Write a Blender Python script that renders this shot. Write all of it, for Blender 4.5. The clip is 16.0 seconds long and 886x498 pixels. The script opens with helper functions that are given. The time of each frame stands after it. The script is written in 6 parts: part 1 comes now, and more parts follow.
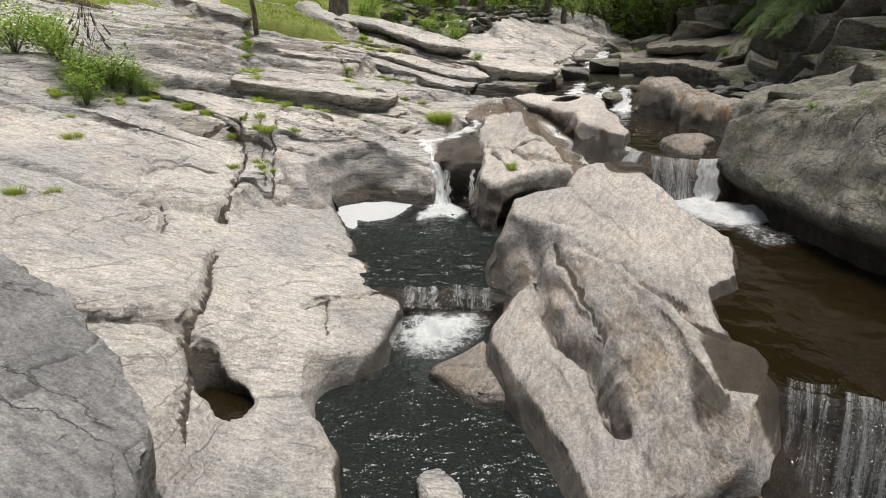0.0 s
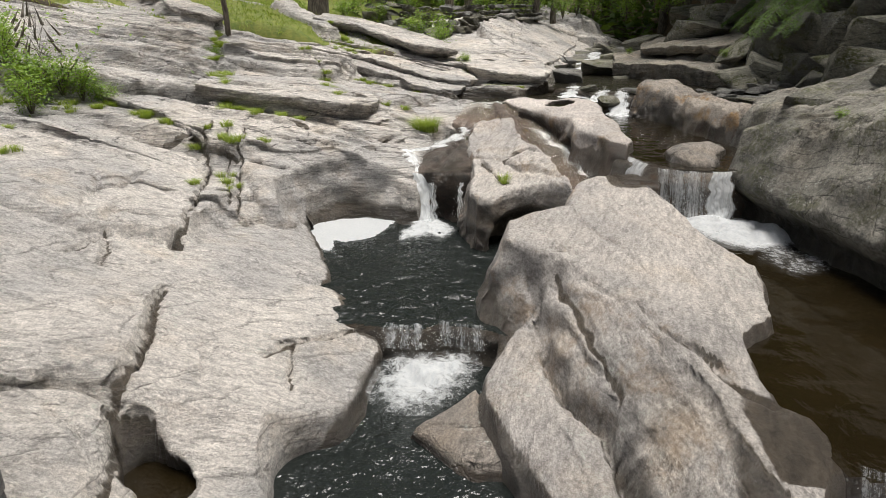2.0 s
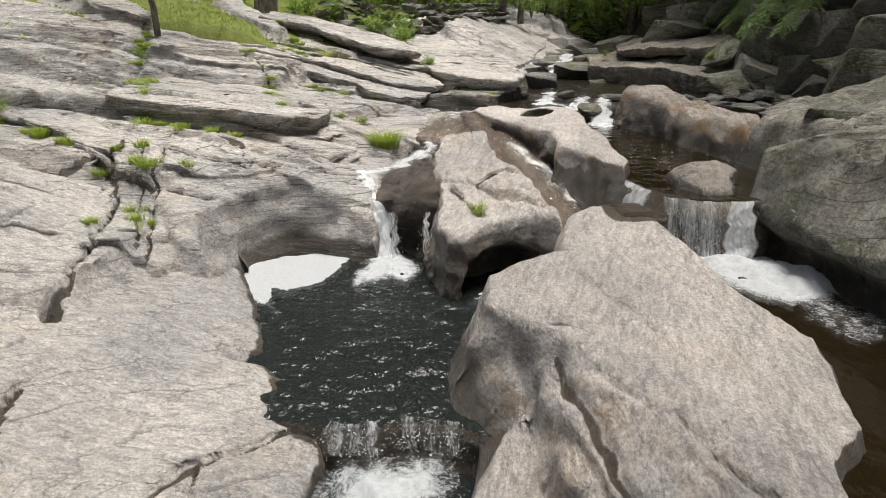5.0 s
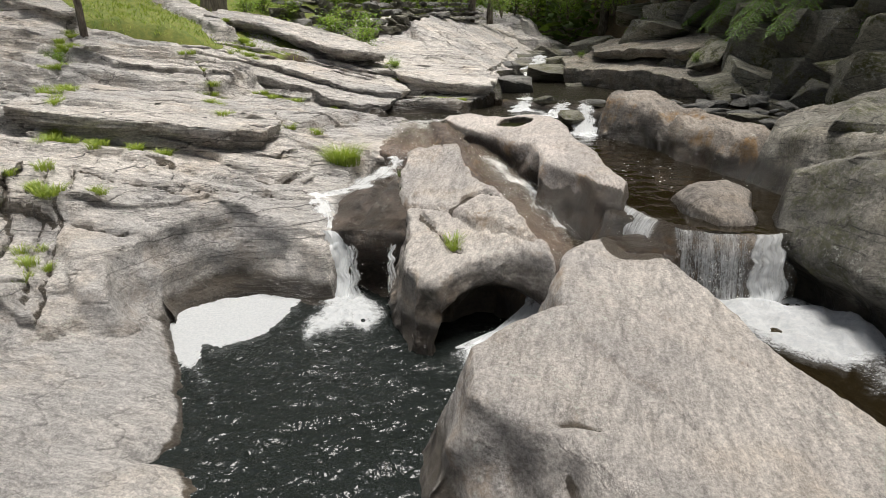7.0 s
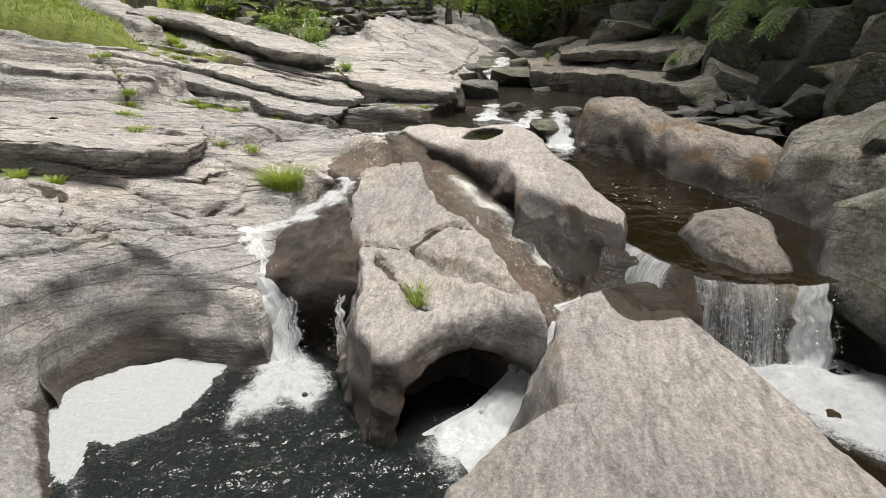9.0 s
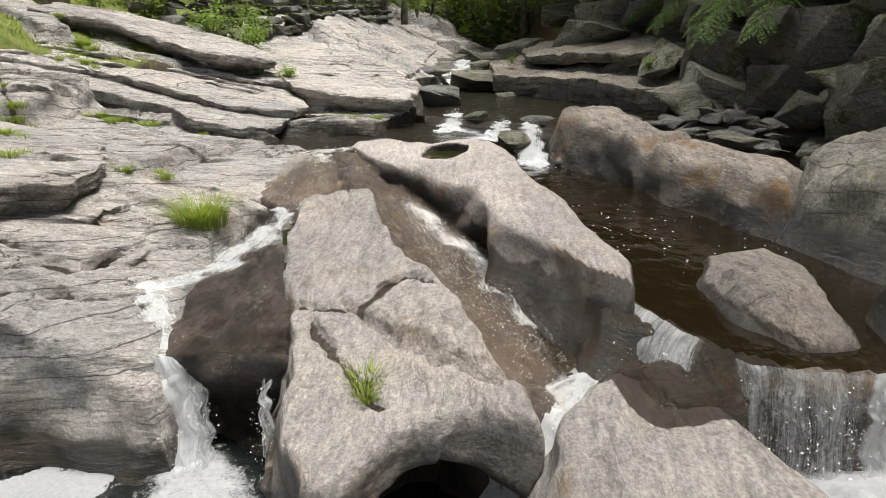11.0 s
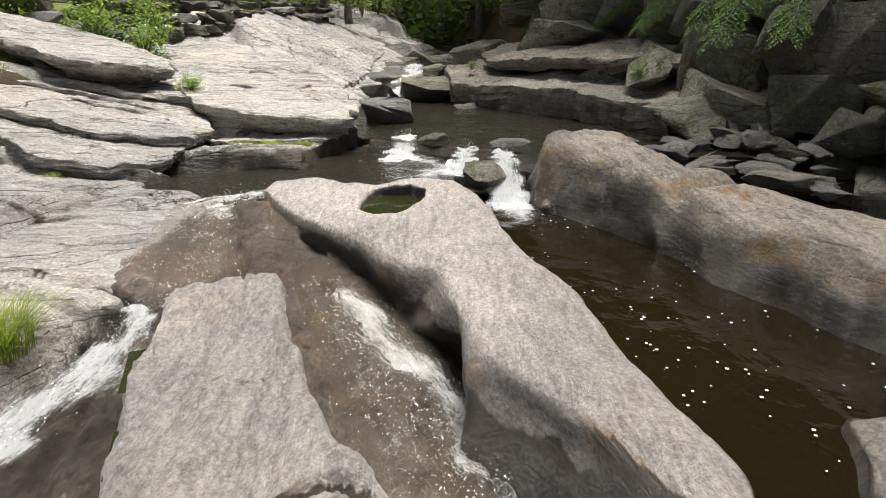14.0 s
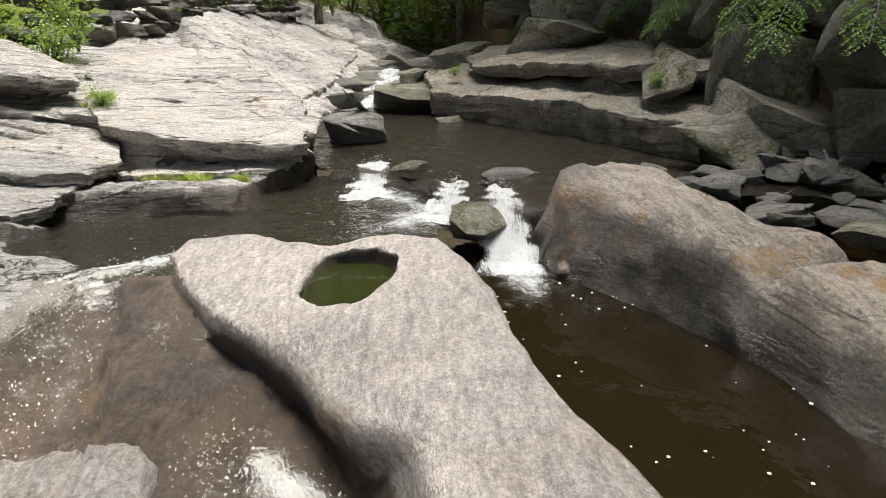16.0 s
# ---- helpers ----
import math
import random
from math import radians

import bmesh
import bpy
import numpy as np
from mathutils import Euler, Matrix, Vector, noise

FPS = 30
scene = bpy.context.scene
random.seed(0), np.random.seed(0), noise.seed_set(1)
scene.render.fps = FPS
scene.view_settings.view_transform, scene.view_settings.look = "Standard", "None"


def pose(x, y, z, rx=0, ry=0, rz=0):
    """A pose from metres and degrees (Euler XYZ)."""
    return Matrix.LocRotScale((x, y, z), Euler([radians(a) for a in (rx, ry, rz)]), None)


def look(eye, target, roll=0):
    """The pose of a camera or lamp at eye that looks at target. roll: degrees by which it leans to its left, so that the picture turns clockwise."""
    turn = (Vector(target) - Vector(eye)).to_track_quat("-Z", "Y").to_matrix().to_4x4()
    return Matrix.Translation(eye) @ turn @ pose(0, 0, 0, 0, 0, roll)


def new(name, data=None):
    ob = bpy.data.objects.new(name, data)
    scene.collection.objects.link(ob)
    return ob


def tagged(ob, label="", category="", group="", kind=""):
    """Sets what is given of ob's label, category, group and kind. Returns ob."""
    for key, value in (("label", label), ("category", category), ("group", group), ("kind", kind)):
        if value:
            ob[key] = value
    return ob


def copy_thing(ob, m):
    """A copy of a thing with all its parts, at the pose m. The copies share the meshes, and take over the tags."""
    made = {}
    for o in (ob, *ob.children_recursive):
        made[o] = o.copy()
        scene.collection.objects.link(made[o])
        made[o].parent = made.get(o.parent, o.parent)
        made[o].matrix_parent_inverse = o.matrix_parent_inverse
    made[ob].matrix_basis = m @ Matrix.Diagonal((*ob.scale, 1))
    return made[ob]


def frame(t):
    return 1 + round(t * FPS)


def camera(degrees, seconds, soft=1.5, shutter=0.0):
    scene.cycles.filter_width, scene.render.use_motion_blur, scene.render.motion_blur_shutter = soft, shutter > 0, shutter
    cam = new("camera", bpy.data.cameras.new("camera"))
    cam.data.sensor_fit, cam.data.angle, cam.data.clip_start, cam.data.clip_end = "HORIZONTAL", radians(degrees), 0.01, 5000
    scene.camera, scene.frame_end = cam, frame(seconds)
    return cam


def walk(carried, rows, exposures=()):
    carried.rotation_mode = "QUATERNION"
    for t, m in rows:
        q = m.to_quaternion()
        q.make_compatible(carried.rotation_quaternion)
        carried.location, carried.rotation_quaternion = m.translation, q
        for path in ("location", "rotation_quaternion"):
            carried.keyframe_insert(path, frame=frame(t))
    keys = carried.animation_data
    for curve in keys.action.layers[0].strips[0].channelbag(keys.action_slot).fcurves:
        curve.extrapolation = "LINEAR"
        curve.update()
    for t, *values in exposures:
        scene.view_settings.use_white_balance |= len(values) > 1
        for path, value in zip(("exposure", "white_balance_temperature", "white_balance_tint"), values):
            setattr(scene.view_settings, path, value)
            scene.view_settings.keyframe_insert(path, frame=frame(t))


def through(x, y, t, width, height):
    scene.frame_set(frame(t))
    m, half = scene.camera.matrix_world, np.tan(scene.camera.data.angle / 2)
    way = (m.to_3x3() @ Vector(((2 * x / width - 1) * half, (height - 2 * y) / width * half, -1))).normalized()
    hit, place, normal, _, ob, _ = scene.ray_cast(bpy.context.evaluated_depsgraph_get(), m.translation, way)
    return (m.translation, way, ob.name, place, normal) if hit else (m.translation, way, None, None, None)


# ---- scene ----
cam = camera(72.2, 16.0, soft=0.8)
METRES, EYE, TILT, LEAN, TURN = 9.0, 3.0, -19.5, 0.0, 0.0
ROWS = [
    (0.0, 0.0, 0.0, 0.0, -0.0, 0.0, -0.0),
    (0.5, 0.0012, 0.0211, 0.0072, -0.43, 0.01, 0.17),
    (1.0, 0.002, 0.0427, 0.0146, -0.67, 0.03, 0.27),
    (1.5, 0.0029, 0.0645, 0.0222, -0.84, 0.03, 0.34),
    (2.0, 0.0037, 0.087, 0.03, -1.09, 0.04, 0.46),
    (2.5, 0.0048, 0.1101, 0.0384, -1.57, 0.05, 0.63),
    (3.0, 0.0063, 0.1338, 0.0468, -2.24, 0.06, 0.87),
    (5.5, 0.0156, 0.2591, 0.0911, -4.67, 0.03, 1.72),
    (6.0, 0.0185, 0.2872, 0.1008, -5.41, 0.02, 1.97),
    (6.5, 0.0211, 0.3164, 0.1108, -6.19, 0.0, 2.23),
    (7.0, 0.0244, 0.3464, 0.121, -6.9, 0.01, 2.46),
    (7.5, 0.0282, 0.3762, 0.1313, -7.75, -0.02, 2.77),
    (8.0, 0.0325, 0.4057, 0.1418, -8.64, -0.07, 3.07),
    (8.5, 0.0373, 0.4352, 0.1519, -9.5, -0.08, 3.35),
    (9.0, 0.0418, 0.4644, 0.1621, -10.52, -0.11, 3.63),
    (11.5, 0.0781, 0.6069, 0.2133, -14.9, -0.37, 5.07),
    (12.0, 0.0873, 0.6365, 0.2239, -15.55, -0.43, 5.3),
    (12.5, 0.0971, 0.6677, 0.2354, -16.21, -0.47, 5.5),
    (13.0, 0.1071, 0.7009, 0.2472, -16.89, -0.5, 5.69),
    (13.5, 0.1183, 0.7355, 0.2598, -17.64, -0.57, 5.91),
    (14.0, 0.1305, 0.7711, 0.2733, -18.4, -0.66, 6.13),
    (14.5, 0.1434, 0.8079, 0.2864, -19.16, -0.7, 6.36),
    (15.0, 0.1581, 0.8447, 0.2998, -19.76, -0.75, 6.52),
    (15.5, 0.1727, 0.8815, 0.314, -20.03, -0.79, 6.59),
    (16.0, 0.1871, 0.9193, 0.3275, -20.18, -0.78, 6.62),
]
walk(cam, [(t, pose(0, 0, EYE, TILT, LEAN, TURN) @ pose(METRES * x, METRES * y, METRES * z, 90 + pitch, roll, yaw)) for t, x, y, z, yaw, pitch, roll in ROWS],
     exposures=[(0.0, 0.45), (9.0, 0.55), (12.0, 0.64), (14.0, 0.76), (16.0, 0.88)])

# ---------------------------------------------------------------- light
world = bpy.data.worlds.new("world")
scene.world = world
world.use_nodes = True
wn = world.node_tree
sky = wn.nodes.new("ShaderNodeTexSky")
sky.sky_type, sky.sun_disc = "NISHITA", False
sky.sun_elevation, sky.sun_rotation = radians(81), radians(72)
sky.air_density, sky.dust_density, sky.ozone_density = 1.0, 4.0, 1.0
wn.nodes["Background"].inputs["Strength"].default_value = 0.07
haze = wn.nodes.new("ShaderNodeHueSaturation")
haze.inputs["Saturation"].default_value = 0.45
wn.links.new(sky.outputs[0], haze.inputs["Color"])
wn.links.new(haze.outputs[0], wn.nodes["Background"].inputs[0])
sun = new("sun", bpy.data.lights.new("sun", "SUN"))
sun.data.energy, sun.data.angle, sun.data.color = 4.6, radians(30), (1.0, 0.965, 0.915)
sun.matrix_world = look((3.0, 7.0, 20), (0, 6, 0))

# ---------------------------------------------------------------- noise


def hash3(ix, iy, iz):
    h = (ix * 374761393 + iy * 668265263 + iz * 1274126177) & 0xFFFFFFFF
    h = ((h ^ (h >> 13)) * 1103515245) & 0xFFFFFFFF
    h = ((h ^ (h >> 16)) * 2654435761) & 0xFFFFFFFF
    return ((h >> 8) & 0xFFFF) / 65535.0


def vnoise(x, y, z=0.0):
    """Value noise, -1 to 1, on arrays."""
    x, y, z = np.broadcast_arrays(np.asarray(x, float), np.asarray(y, float), np.asarray(z, float))
    fx, fy, fz = np.floor(x), np.floor(y), np.floor(z)
    ux, uy, uz = x - fx, y - fy, z - fz
    ix, iy, iz = fx.astype(np.int64) + 4096, fy.astype(np.int64) + 4096, fz.astype(np.int64) + 4096
    ux, uy, uz = (u * u * u * (u * (u * 6 - 15) + 10) for u in (ux, uy, uz))
    out = 0.0
    for a in (0, 1):
        wa = ux if a else 1 - ux
        for b in (0, 1):
            wb = uy if b else 1 - uy
            for c in (0, 1):
                wc = uz if c else 1 - uz
                out = out + wa * wb * wc * hash3(ix + a, iy + b, iz + c)
    return out * 2 - 1


def fbm(x, y, z=0.0, octaves=4, gain=0.5):
    out, amp, k = 0.0, 1.0, 1.0
    for i in range(octaves):
        out = out + amp * vnoise(x * k + 17.3 * i, y * k + 9.1 * i, np.asarray(z) * k + 5.7 * i)
        amp, k = amp * gain, k * 2.03
    return out


def smooth(a, b, x):
    t = np.clip((x - a) / (b - a), 0, 1)
    return t * t * (3 - 2 * t)


# ---------------------------------------------------------------- materials


class Mat:
    """A small node-material builder."""

    def __init__(self, name):
        self.m = bpy.data.materials.new(name)
        self.m.use_nodes = True
        self.t = self.m.node_tree
        self.b = self.t.nodes["Principled BSDF"]
        self.out = self.t.nodes["Material Output"]
        self.pos = self.t.nodes.new("ShaderNodeTexCoord").outputs["Object"]

    def node(self, kind, **values):
        n = self.t.nodes.new(kind)
        for key, value in values.items():
            n.inputs[key].default_value = value
        return n

    def link(self, a, b):
        self.t.links.new(a, b)

    def mapped(self, scale=(1, 1, 1), turn=(0, 0, 0), at=(0, 0, 0)):
        n = self.t.nodes.new("ShaderNodeMapping")
        n.vector_type = "TEXTURE"
        n.inputs["Scale"].default_value, n.inputs["Rotation"].default_value = [1 / s for s in scale], [radians(a) for a in turn]
        n.inputs["Location"].default_value = at
        self.link(self.pos, n.inputs["Vector"])
        return n.outputs[0]

    def noise(self, scale, detail=4, rough=0.6, vector=None, distort=0.0):
        n = self.node("ShaderNodeTexNoise", Scale=scale, Detail=detail, Roughness=rough, Distortion=distort)
        self.link(vector or self.pos, n.inputs["Vector"])
        return n.outputs["Fac"]

    def attr(self, name):
        n = self.t.nodes.new("ShaderNodeAttribute")
        n.attribute_name = name
        return n.outputs["Fac"]

    def ramp(self, value, low, high, a=0.0, b=1.0):
        n = self.t.nodes.new("ShaderNodeMapRange")
        n.interpolation_type = "SMOOTHSTEP"
        for key, v in zip(("From Min", "From Max", "To Min", "To Max"), (low, high, a, b)):
            n.inputs[key].default_value = v
        self.link(value, n.inputs["Value"])
        return n.outputs[0]

    def math(self, op, a, b=0.0):
        n = self.t.nodes.new("ShaderNodeMath")
        n.operation = op
        for i, v in enumerate((a, b)):
            if isinstance(v, (int, float)):
                n.inputs[i].default_value = v
            else:
                self.link(v, n.inputs[i])
        return n.outputs[0]

    def mix(self, fac, a, b, blend="MIX"):
        n = self.t.nodes.new("ShaderNodeMix")
        n.data_type, n.blend_type = "RGBA", blend
        for i, v in ((0, fac), (6, a), (7, b)):
            if isinstance(v, (int, float)):
                n.inputs[i].default_value = v
            elif isinstance(v, tuple):
                n.inputs[i].default_value = (*v, 1)
            else:
                self.link(v, n.inputs[i])
        return n.outputs[2]

    def bump(self, height, strength, distance, under=None):
        n = self.node("ShaderNodeBump", Strength=strength, Distance=distance)
        self.link(height, n.inputs["Height"])
        if under:
            self.link(under, n.inputs["Normal"])
        return n.outputs[0]

    def set(self, **sockets):
        for key, v in sockets.items():
            s = self.b.inputs[key.replace("_", " ")]
            if isinstance(v, (int, float)):
                s.default_value = v
            elif isinstance(v, tuple):
                s.default_value = (*v, 1)
            else:
                self.link(v, s)
        return self


def rock_material(name, light, dark, grain, streak=0.5, moss=0.0, rust=0.0, lichen=0.3, turn=0, own=False, crusty=0.7, dip=14, ledges=0.5, cracks=0.7):
    """Grey metamorphic rock with clouded tones, fine grain, wrinkled relief, hairline cracks, lichen, rust, water
    stains and masked dark tones.
    """
    m = Mat(name)
    if own:
        shift = m.t.nodes.new("ShaderNodeVectorMath")
        shift.operation = "ADD"
        m.link(m.pos, shift.inputs[0])
        r = m.t.nodes.new("ShaderNodeObjectInfo").outputs["Random"]
        m.link(m.math("MULTIPLY", r, 37.0), shift.inputs[1])
        m.pos = shift.outputs[0]
    along = m.mapped((0.6, 3.0, 5.0), (dip, 0, turn))
    big = m.noise(0.6, 5, 0.55, None, 0.4)
    col = m.mix(m.ramp(big, 0.38, 0.62), dark, light)
    mid = m.noise(3.1, 8, 0.7, along, 0.3)
    col = m.mix(m.ramp(mid, 0.5, 0.64, 0, streak * 0.85), col, tuple(c * 0.6 for c in dark))
    warm = m.noise(1.3, 5, 0.6, m.mapped(at=(2, 8, 3)))
    col = m.mix(m.ramp(warm, 0.5, 0.72, 0, 0.35), col, (light[0] * 1.04, light[1] * 0.92, light[2] * 0.76))
    wrinkle = m.noise(8.0, 9, 0.74, m.mapped((0.9, 3.0, 4.0), (dip, 0, turn), (2, 5, 1)), 0.3)
    col = m.mix(1.0, col, m.ramp(wrinkle, 0.32, 0.66, 0.7, 1.22), "MULTIPLY")
    fine = m.noise(46, 6, 0.85)
    col = m.mix(1.0, col, m.ramp(fine, 0.36, 0.64, 0.66, 1.24), "MULTIPLY")
    col = m.mix(m.ramp(m.noise(95, 4, 0.8, m.mapped(at=(3, 1, 2))), 0.57, 0.68, 0, 0.45), col, grain)
    col = m.mix(m.ramp(m.noise(110, 3, 0.8, m.mapped(at=(1, 1, 6))), 0.56, 0.68, 0, 0.5), col, tuple(min(1, c * 1.4) for c in light))
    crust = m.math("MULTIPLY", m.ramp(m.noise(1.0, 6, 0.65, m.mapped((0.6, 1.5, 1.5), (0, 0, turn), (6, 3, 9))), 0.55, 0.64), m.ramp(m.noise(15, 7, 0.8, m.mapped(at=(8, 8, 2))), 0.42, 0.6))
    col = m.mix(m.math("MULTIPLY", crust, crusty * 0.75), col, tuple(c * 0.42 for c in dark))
    spots = m.noise(16, 7, 0.8)
    col = m.mix(m.ramp(spots, 0.6, 0.7, 0, lichen), col, (0.075, 0.073, 0.068))
    spots2 = m.noise(24, 5, 0.75, m.mapped(at=(3, 7, 1)))
    patch = m.noise(1.7, 4, 0.6, m.mapped(at=(9, 2, 4)))
    col = m.mix(m.math("MULTIPLY", m.ramp(spots2, 0.55, 0.63), m.ramp(patch, 0.5, 0.64, 0, 0.85)), col, (0.52, 0.53, 0.47))
    if rust:
        r = m.math("MULTIPLY", m.ramp(m.noise(2.3, 7, 0.7, m.mapped(at=(5, 1, 8))), 0.47, 0.66), m.attr("rust"))
        col = m.mix(m.math("MULTIPLY", r, rust), col, (0.33, 0.2, 0.085))
    if moss:
        g = m.math("MULTIPLY", m.ramp(m.noise(2.2, 7, 0.75, m.mapped(at=(1, 5, 2))), 0.5, 0.6), m.ramp(m.noise(26, 5), 0.35, 0.55))
        col = m.mix(m.math("MULTIPLY", g, moss), col, (0.075, 0.08, 0.018))
    sep = m.t.nodes.new("ShaderNodeSeparateXYZ")
    m.link(m.mapped((1, 1, 1), (dip, 0, turn)), sep.inputs[0])
    across = m.math("ADD", m.math("MULTIPLY", sep.outputs[1], 2.6), m.math("MULTIPLY", sep.outputs[2], 7.0))
    across = m.math("ADD", across, m.math("MULTIPLY", m.noise(0.8, 4, 0.45, m.mapped((0.5, 1.2, 1.2), (dip, 0, turn), (3, 3, 3))), 3.0))
    saw = m.math("FRACT", across)
    some = m.ramp(m.noise(1.5, 5, 0.65, m.mapped((0.5, 1.6, 1.6), (dip, 0, turn), (1, 9, 5))), 0.44, 0.52)
    thin = m.math("FRACT", m.math("ADD", m.math("MULTIPLY", across, 3.3), m.math("MULTIPLY", m.noise(4.0, 4, 0.6), 0.8)))
    few = m.ramp(m.noise(2.6, 5, 0.65, m.mapped((0.45, 2.0, 2.0), (dip, 0, turn), (7, 2, 4))), 0.5, 0.56)
    if not own:
        some, few = m.math("MULTIPLY", some, m.attr("split")), m.math("MULTIPLY", few, m.attr("split"))
    steps = m.math("MULTIPLY", m.math("MULTIPLY", m.math("MAXIMUM", m.math("SUBTRACT", 1.0, m.math("MULTIPLY", saw, 14.0)), saw), some), 0.5)
    steps = m.math("ADD", steps, m.math("MULTIPLY", m.math("MULTIPLY", m.math("MAXIMUM", m.math("SUBTRACT", 1.0, m.math("MULTIPLY", thin, 9.0)), thin), few), 0.2))
    if ledges:
        gap = m.math("MULTIPLY", m.ramp(saw, 0.0, 0.085, 1, 0), m.math("MULTIPLY", some, m.ramp(m.noise(6, 6, 0.7, m.mapped(at=(2, 2, 7))), 0.38, 0.46)))
        slit = m.math("MULTIPLY", m.ramp(thin, 0.0, 0.14, 1, 0), m.math("MULTIPLY", few, m.ramp(m.noise(7, 6, 0.7, m.mapped(at=(4, 1, 3))), 0.42, 0.5)))
        col = m.mix(m.math("MULTIPLY", m.math("MAXIMUM", gap, slit), min(1.0, ledges * 1.6)), col, (0.03, 0.027, 0.024))
    # The wet mask also darkens dry cracks, pits, steep faces and slab edges.
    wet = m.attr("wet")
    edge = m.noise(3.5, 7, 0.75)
    wet_dark = m.ramp(m.math("ADD", wet, m.math("MULTIPLY", m.math("SUBTRACT", edge, 0.5), 0.75)), 0.36, 0.64)
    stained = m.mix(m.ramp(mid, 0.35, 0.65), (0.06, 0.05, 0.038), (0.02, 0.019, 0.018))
    darkened = m.mix(0.4, m.mix(1.0, col, (0.2, 0.168, 0.125), "MULTIPLY"), stained)
    col = m.mix(m.math("MULTIPLY", wet_dark, 0.94), col, darkened)
    v = m.t.nodes.new("ShaderNodeTexVoronoi")
    v.feature = "DISTANCE_TO_EDGE"
    v.inputs["Scale"].default_value = 0.85
    wob = m.t.nodes.new("ShaderNodeVectorMath")
    wob.operation = "ADD"
    m.link(m.mapped((0.5, 2.2, 2.2), (0, 0, turn + 5)), wob.inputs[0])
    jit = m.t.nodes.new("ShaderNodeTexNoise")
    jit.inputs["Scale"].default_value, jit.inputs["Detail"].default_value, jit.inputs["Roughness"].default_value = 1.6, 7, 0.65
    m.link(m.pos, jit.inputs["Vector"])
    sc = m.t.nodes.new("ShaderNodeVectorMath")
    sc.operation = "SCALE"
    sc.inputs["Scale"].default_value = 0.9
    m.link(jit.outputs["Color"], sc.inputs[0])
    m.link(sc.outputs[0], wob.inputs[1])
    m.link(wob.outputs[0], v.inputs["Vector"])
    gate = m.ramp(m.noise(1.1, 4, 0.6, m.mapped(at=(7, 7, 7))), 0.46, 0.54)
    if not own:
        gate = m.math("MULTIPLY", gate, m.attr("split"))
    line = m.math("MULTIPLY", m.ramp(v.outputs["Distance"], 0.0, 0.016, 1, 0), gate)
    col = m.mix(m.math("MULTIPLY", line, cracks), col, (0.035, 0.03, 0.027))
    rough = m.mix(wet_dark, (0.88, 0.88, 0.88), (0.3, 0.3, 0.3))
    ridge = m.t.nodes.new("ShaderNodeTexNoise")
    ridge.noise_type = "RIDGED_MULTIFRACTAL"
    for key, val in (("Scale", 2.6), ("Detail", 9), ("Roughness", 0.62), ("Lacunarity", 2.1)):
        ridge.inputs[key].default_value = val
    m.link(along, ridge.inputs["Vector"])
    relief = m.math("ADD", m.math("MULTIPLY", m.noise(20, 9, 0.8), 0.5), m.math("MULTIPLY", m.noise(62, 5, 0.8), 0.4))
    relief = m.math("ADD", relief, m.math("MULTIPLY", ridge.outputs["Fac"], 0.08))
    relief = m.math("ADD", relief, m.math("MULTIPLY", wrinkle, 0.9))
    relief = m.math("SUBTRACT", relief, m.math("MULTIPLY", line, 0.6 * cracks))
    m.set(Base_Color=col, Roughness=rough, Normal=m.bump(relief, 1.0, 0.055, m.bump(steps, min(1.0, ledges * 1.4), 0.12) if ledges else None))
    return m.m


ROCK_BLOCK = rock_material("dark_block_rock", (0.42, 0.4, 0.385), (0.22, 0.217, 0.217), (0.09, 0.088, 0.086), 0.7, lichen=0.6, turn=-30, ledges=0.4)
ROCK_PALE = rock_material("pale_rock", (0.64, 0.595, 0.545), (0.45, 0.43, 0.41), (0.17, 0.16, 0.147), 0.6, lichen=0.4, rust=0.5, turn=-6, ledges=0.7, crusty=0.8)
ROCK_ROSE = rock_material("rose_rock", (0.6, 0.54, 0.495), (0.42, 0.383, 0.355), (0.16, 0.145, 0.13), 0.45, lichen=0.35, rust=0.8, turn=70, crusty=0.35, ledges=0.12, cracks=0.06)
ROCK_WORN = rock_material("worn_rock", (0.54, 0.495, 0.45), (0.37, 0.345, 0.325), (0.13, 0.12, 0.108), 0.5, lichen=0.45, rust=0.6, turn=70, ledges=0.15, cracks=0.2)
ROCK_GREY = rock_material("grey_rock", (0.36, 0.335, 0.285), (0.15, 0.143, 0.122), (0.08, 0.077, 0.068), 0.7, moss=0.6, lichen=0.6, turn=20, ledges=0.5)
ROCK_TAN = rock_material("tan_rock", (0.38, 0.33, 0.28), (0.2, 0.178, 0.158), (0.12, 0.105, 0.09), 0.6, rust=1.0, lichen=0.4, turn=70, ledges=0.35, cracks=0.3)
ROCK_SHELF = rock_material("shelf_rock", (0.46, 0.41, 0.34), (0.28, 0.255, 0.215), (0.12, 0.105, 0.09), 0.6, moss=0.35, rust=0.6, lichen=0.4, turn=60, ledges=0.5, cracks=0.3)
ROCK_BROWN = rock_material("brown_wet_rock", (0.2, 0.15, 0.12), (0.1, 0.076, 0.06), (0.06, 0.045, 0.035), 0.5, rust=1.0, lichen=0.2, turn=70, ledges=0.3, cracks=0.1)
ROCK_MOSSY = rock_material("mossy_rock", (0.3, 0.285, 0.225), (0.12, 0.115, 0.095), (0.06, 0.058, 0.052), 0.6, moss=0.95, lichen=0.6, own=True, ledges=0.5)
ROCK_LOOSE = rock_material("loose_stone", (0.27, 0.26, 0.24), (0.14, 0.137, 0.13), (0.1, 0.096, 0.088), 0.5, moss=0.25, lichen=0.5, own=True, ledges=0.3)


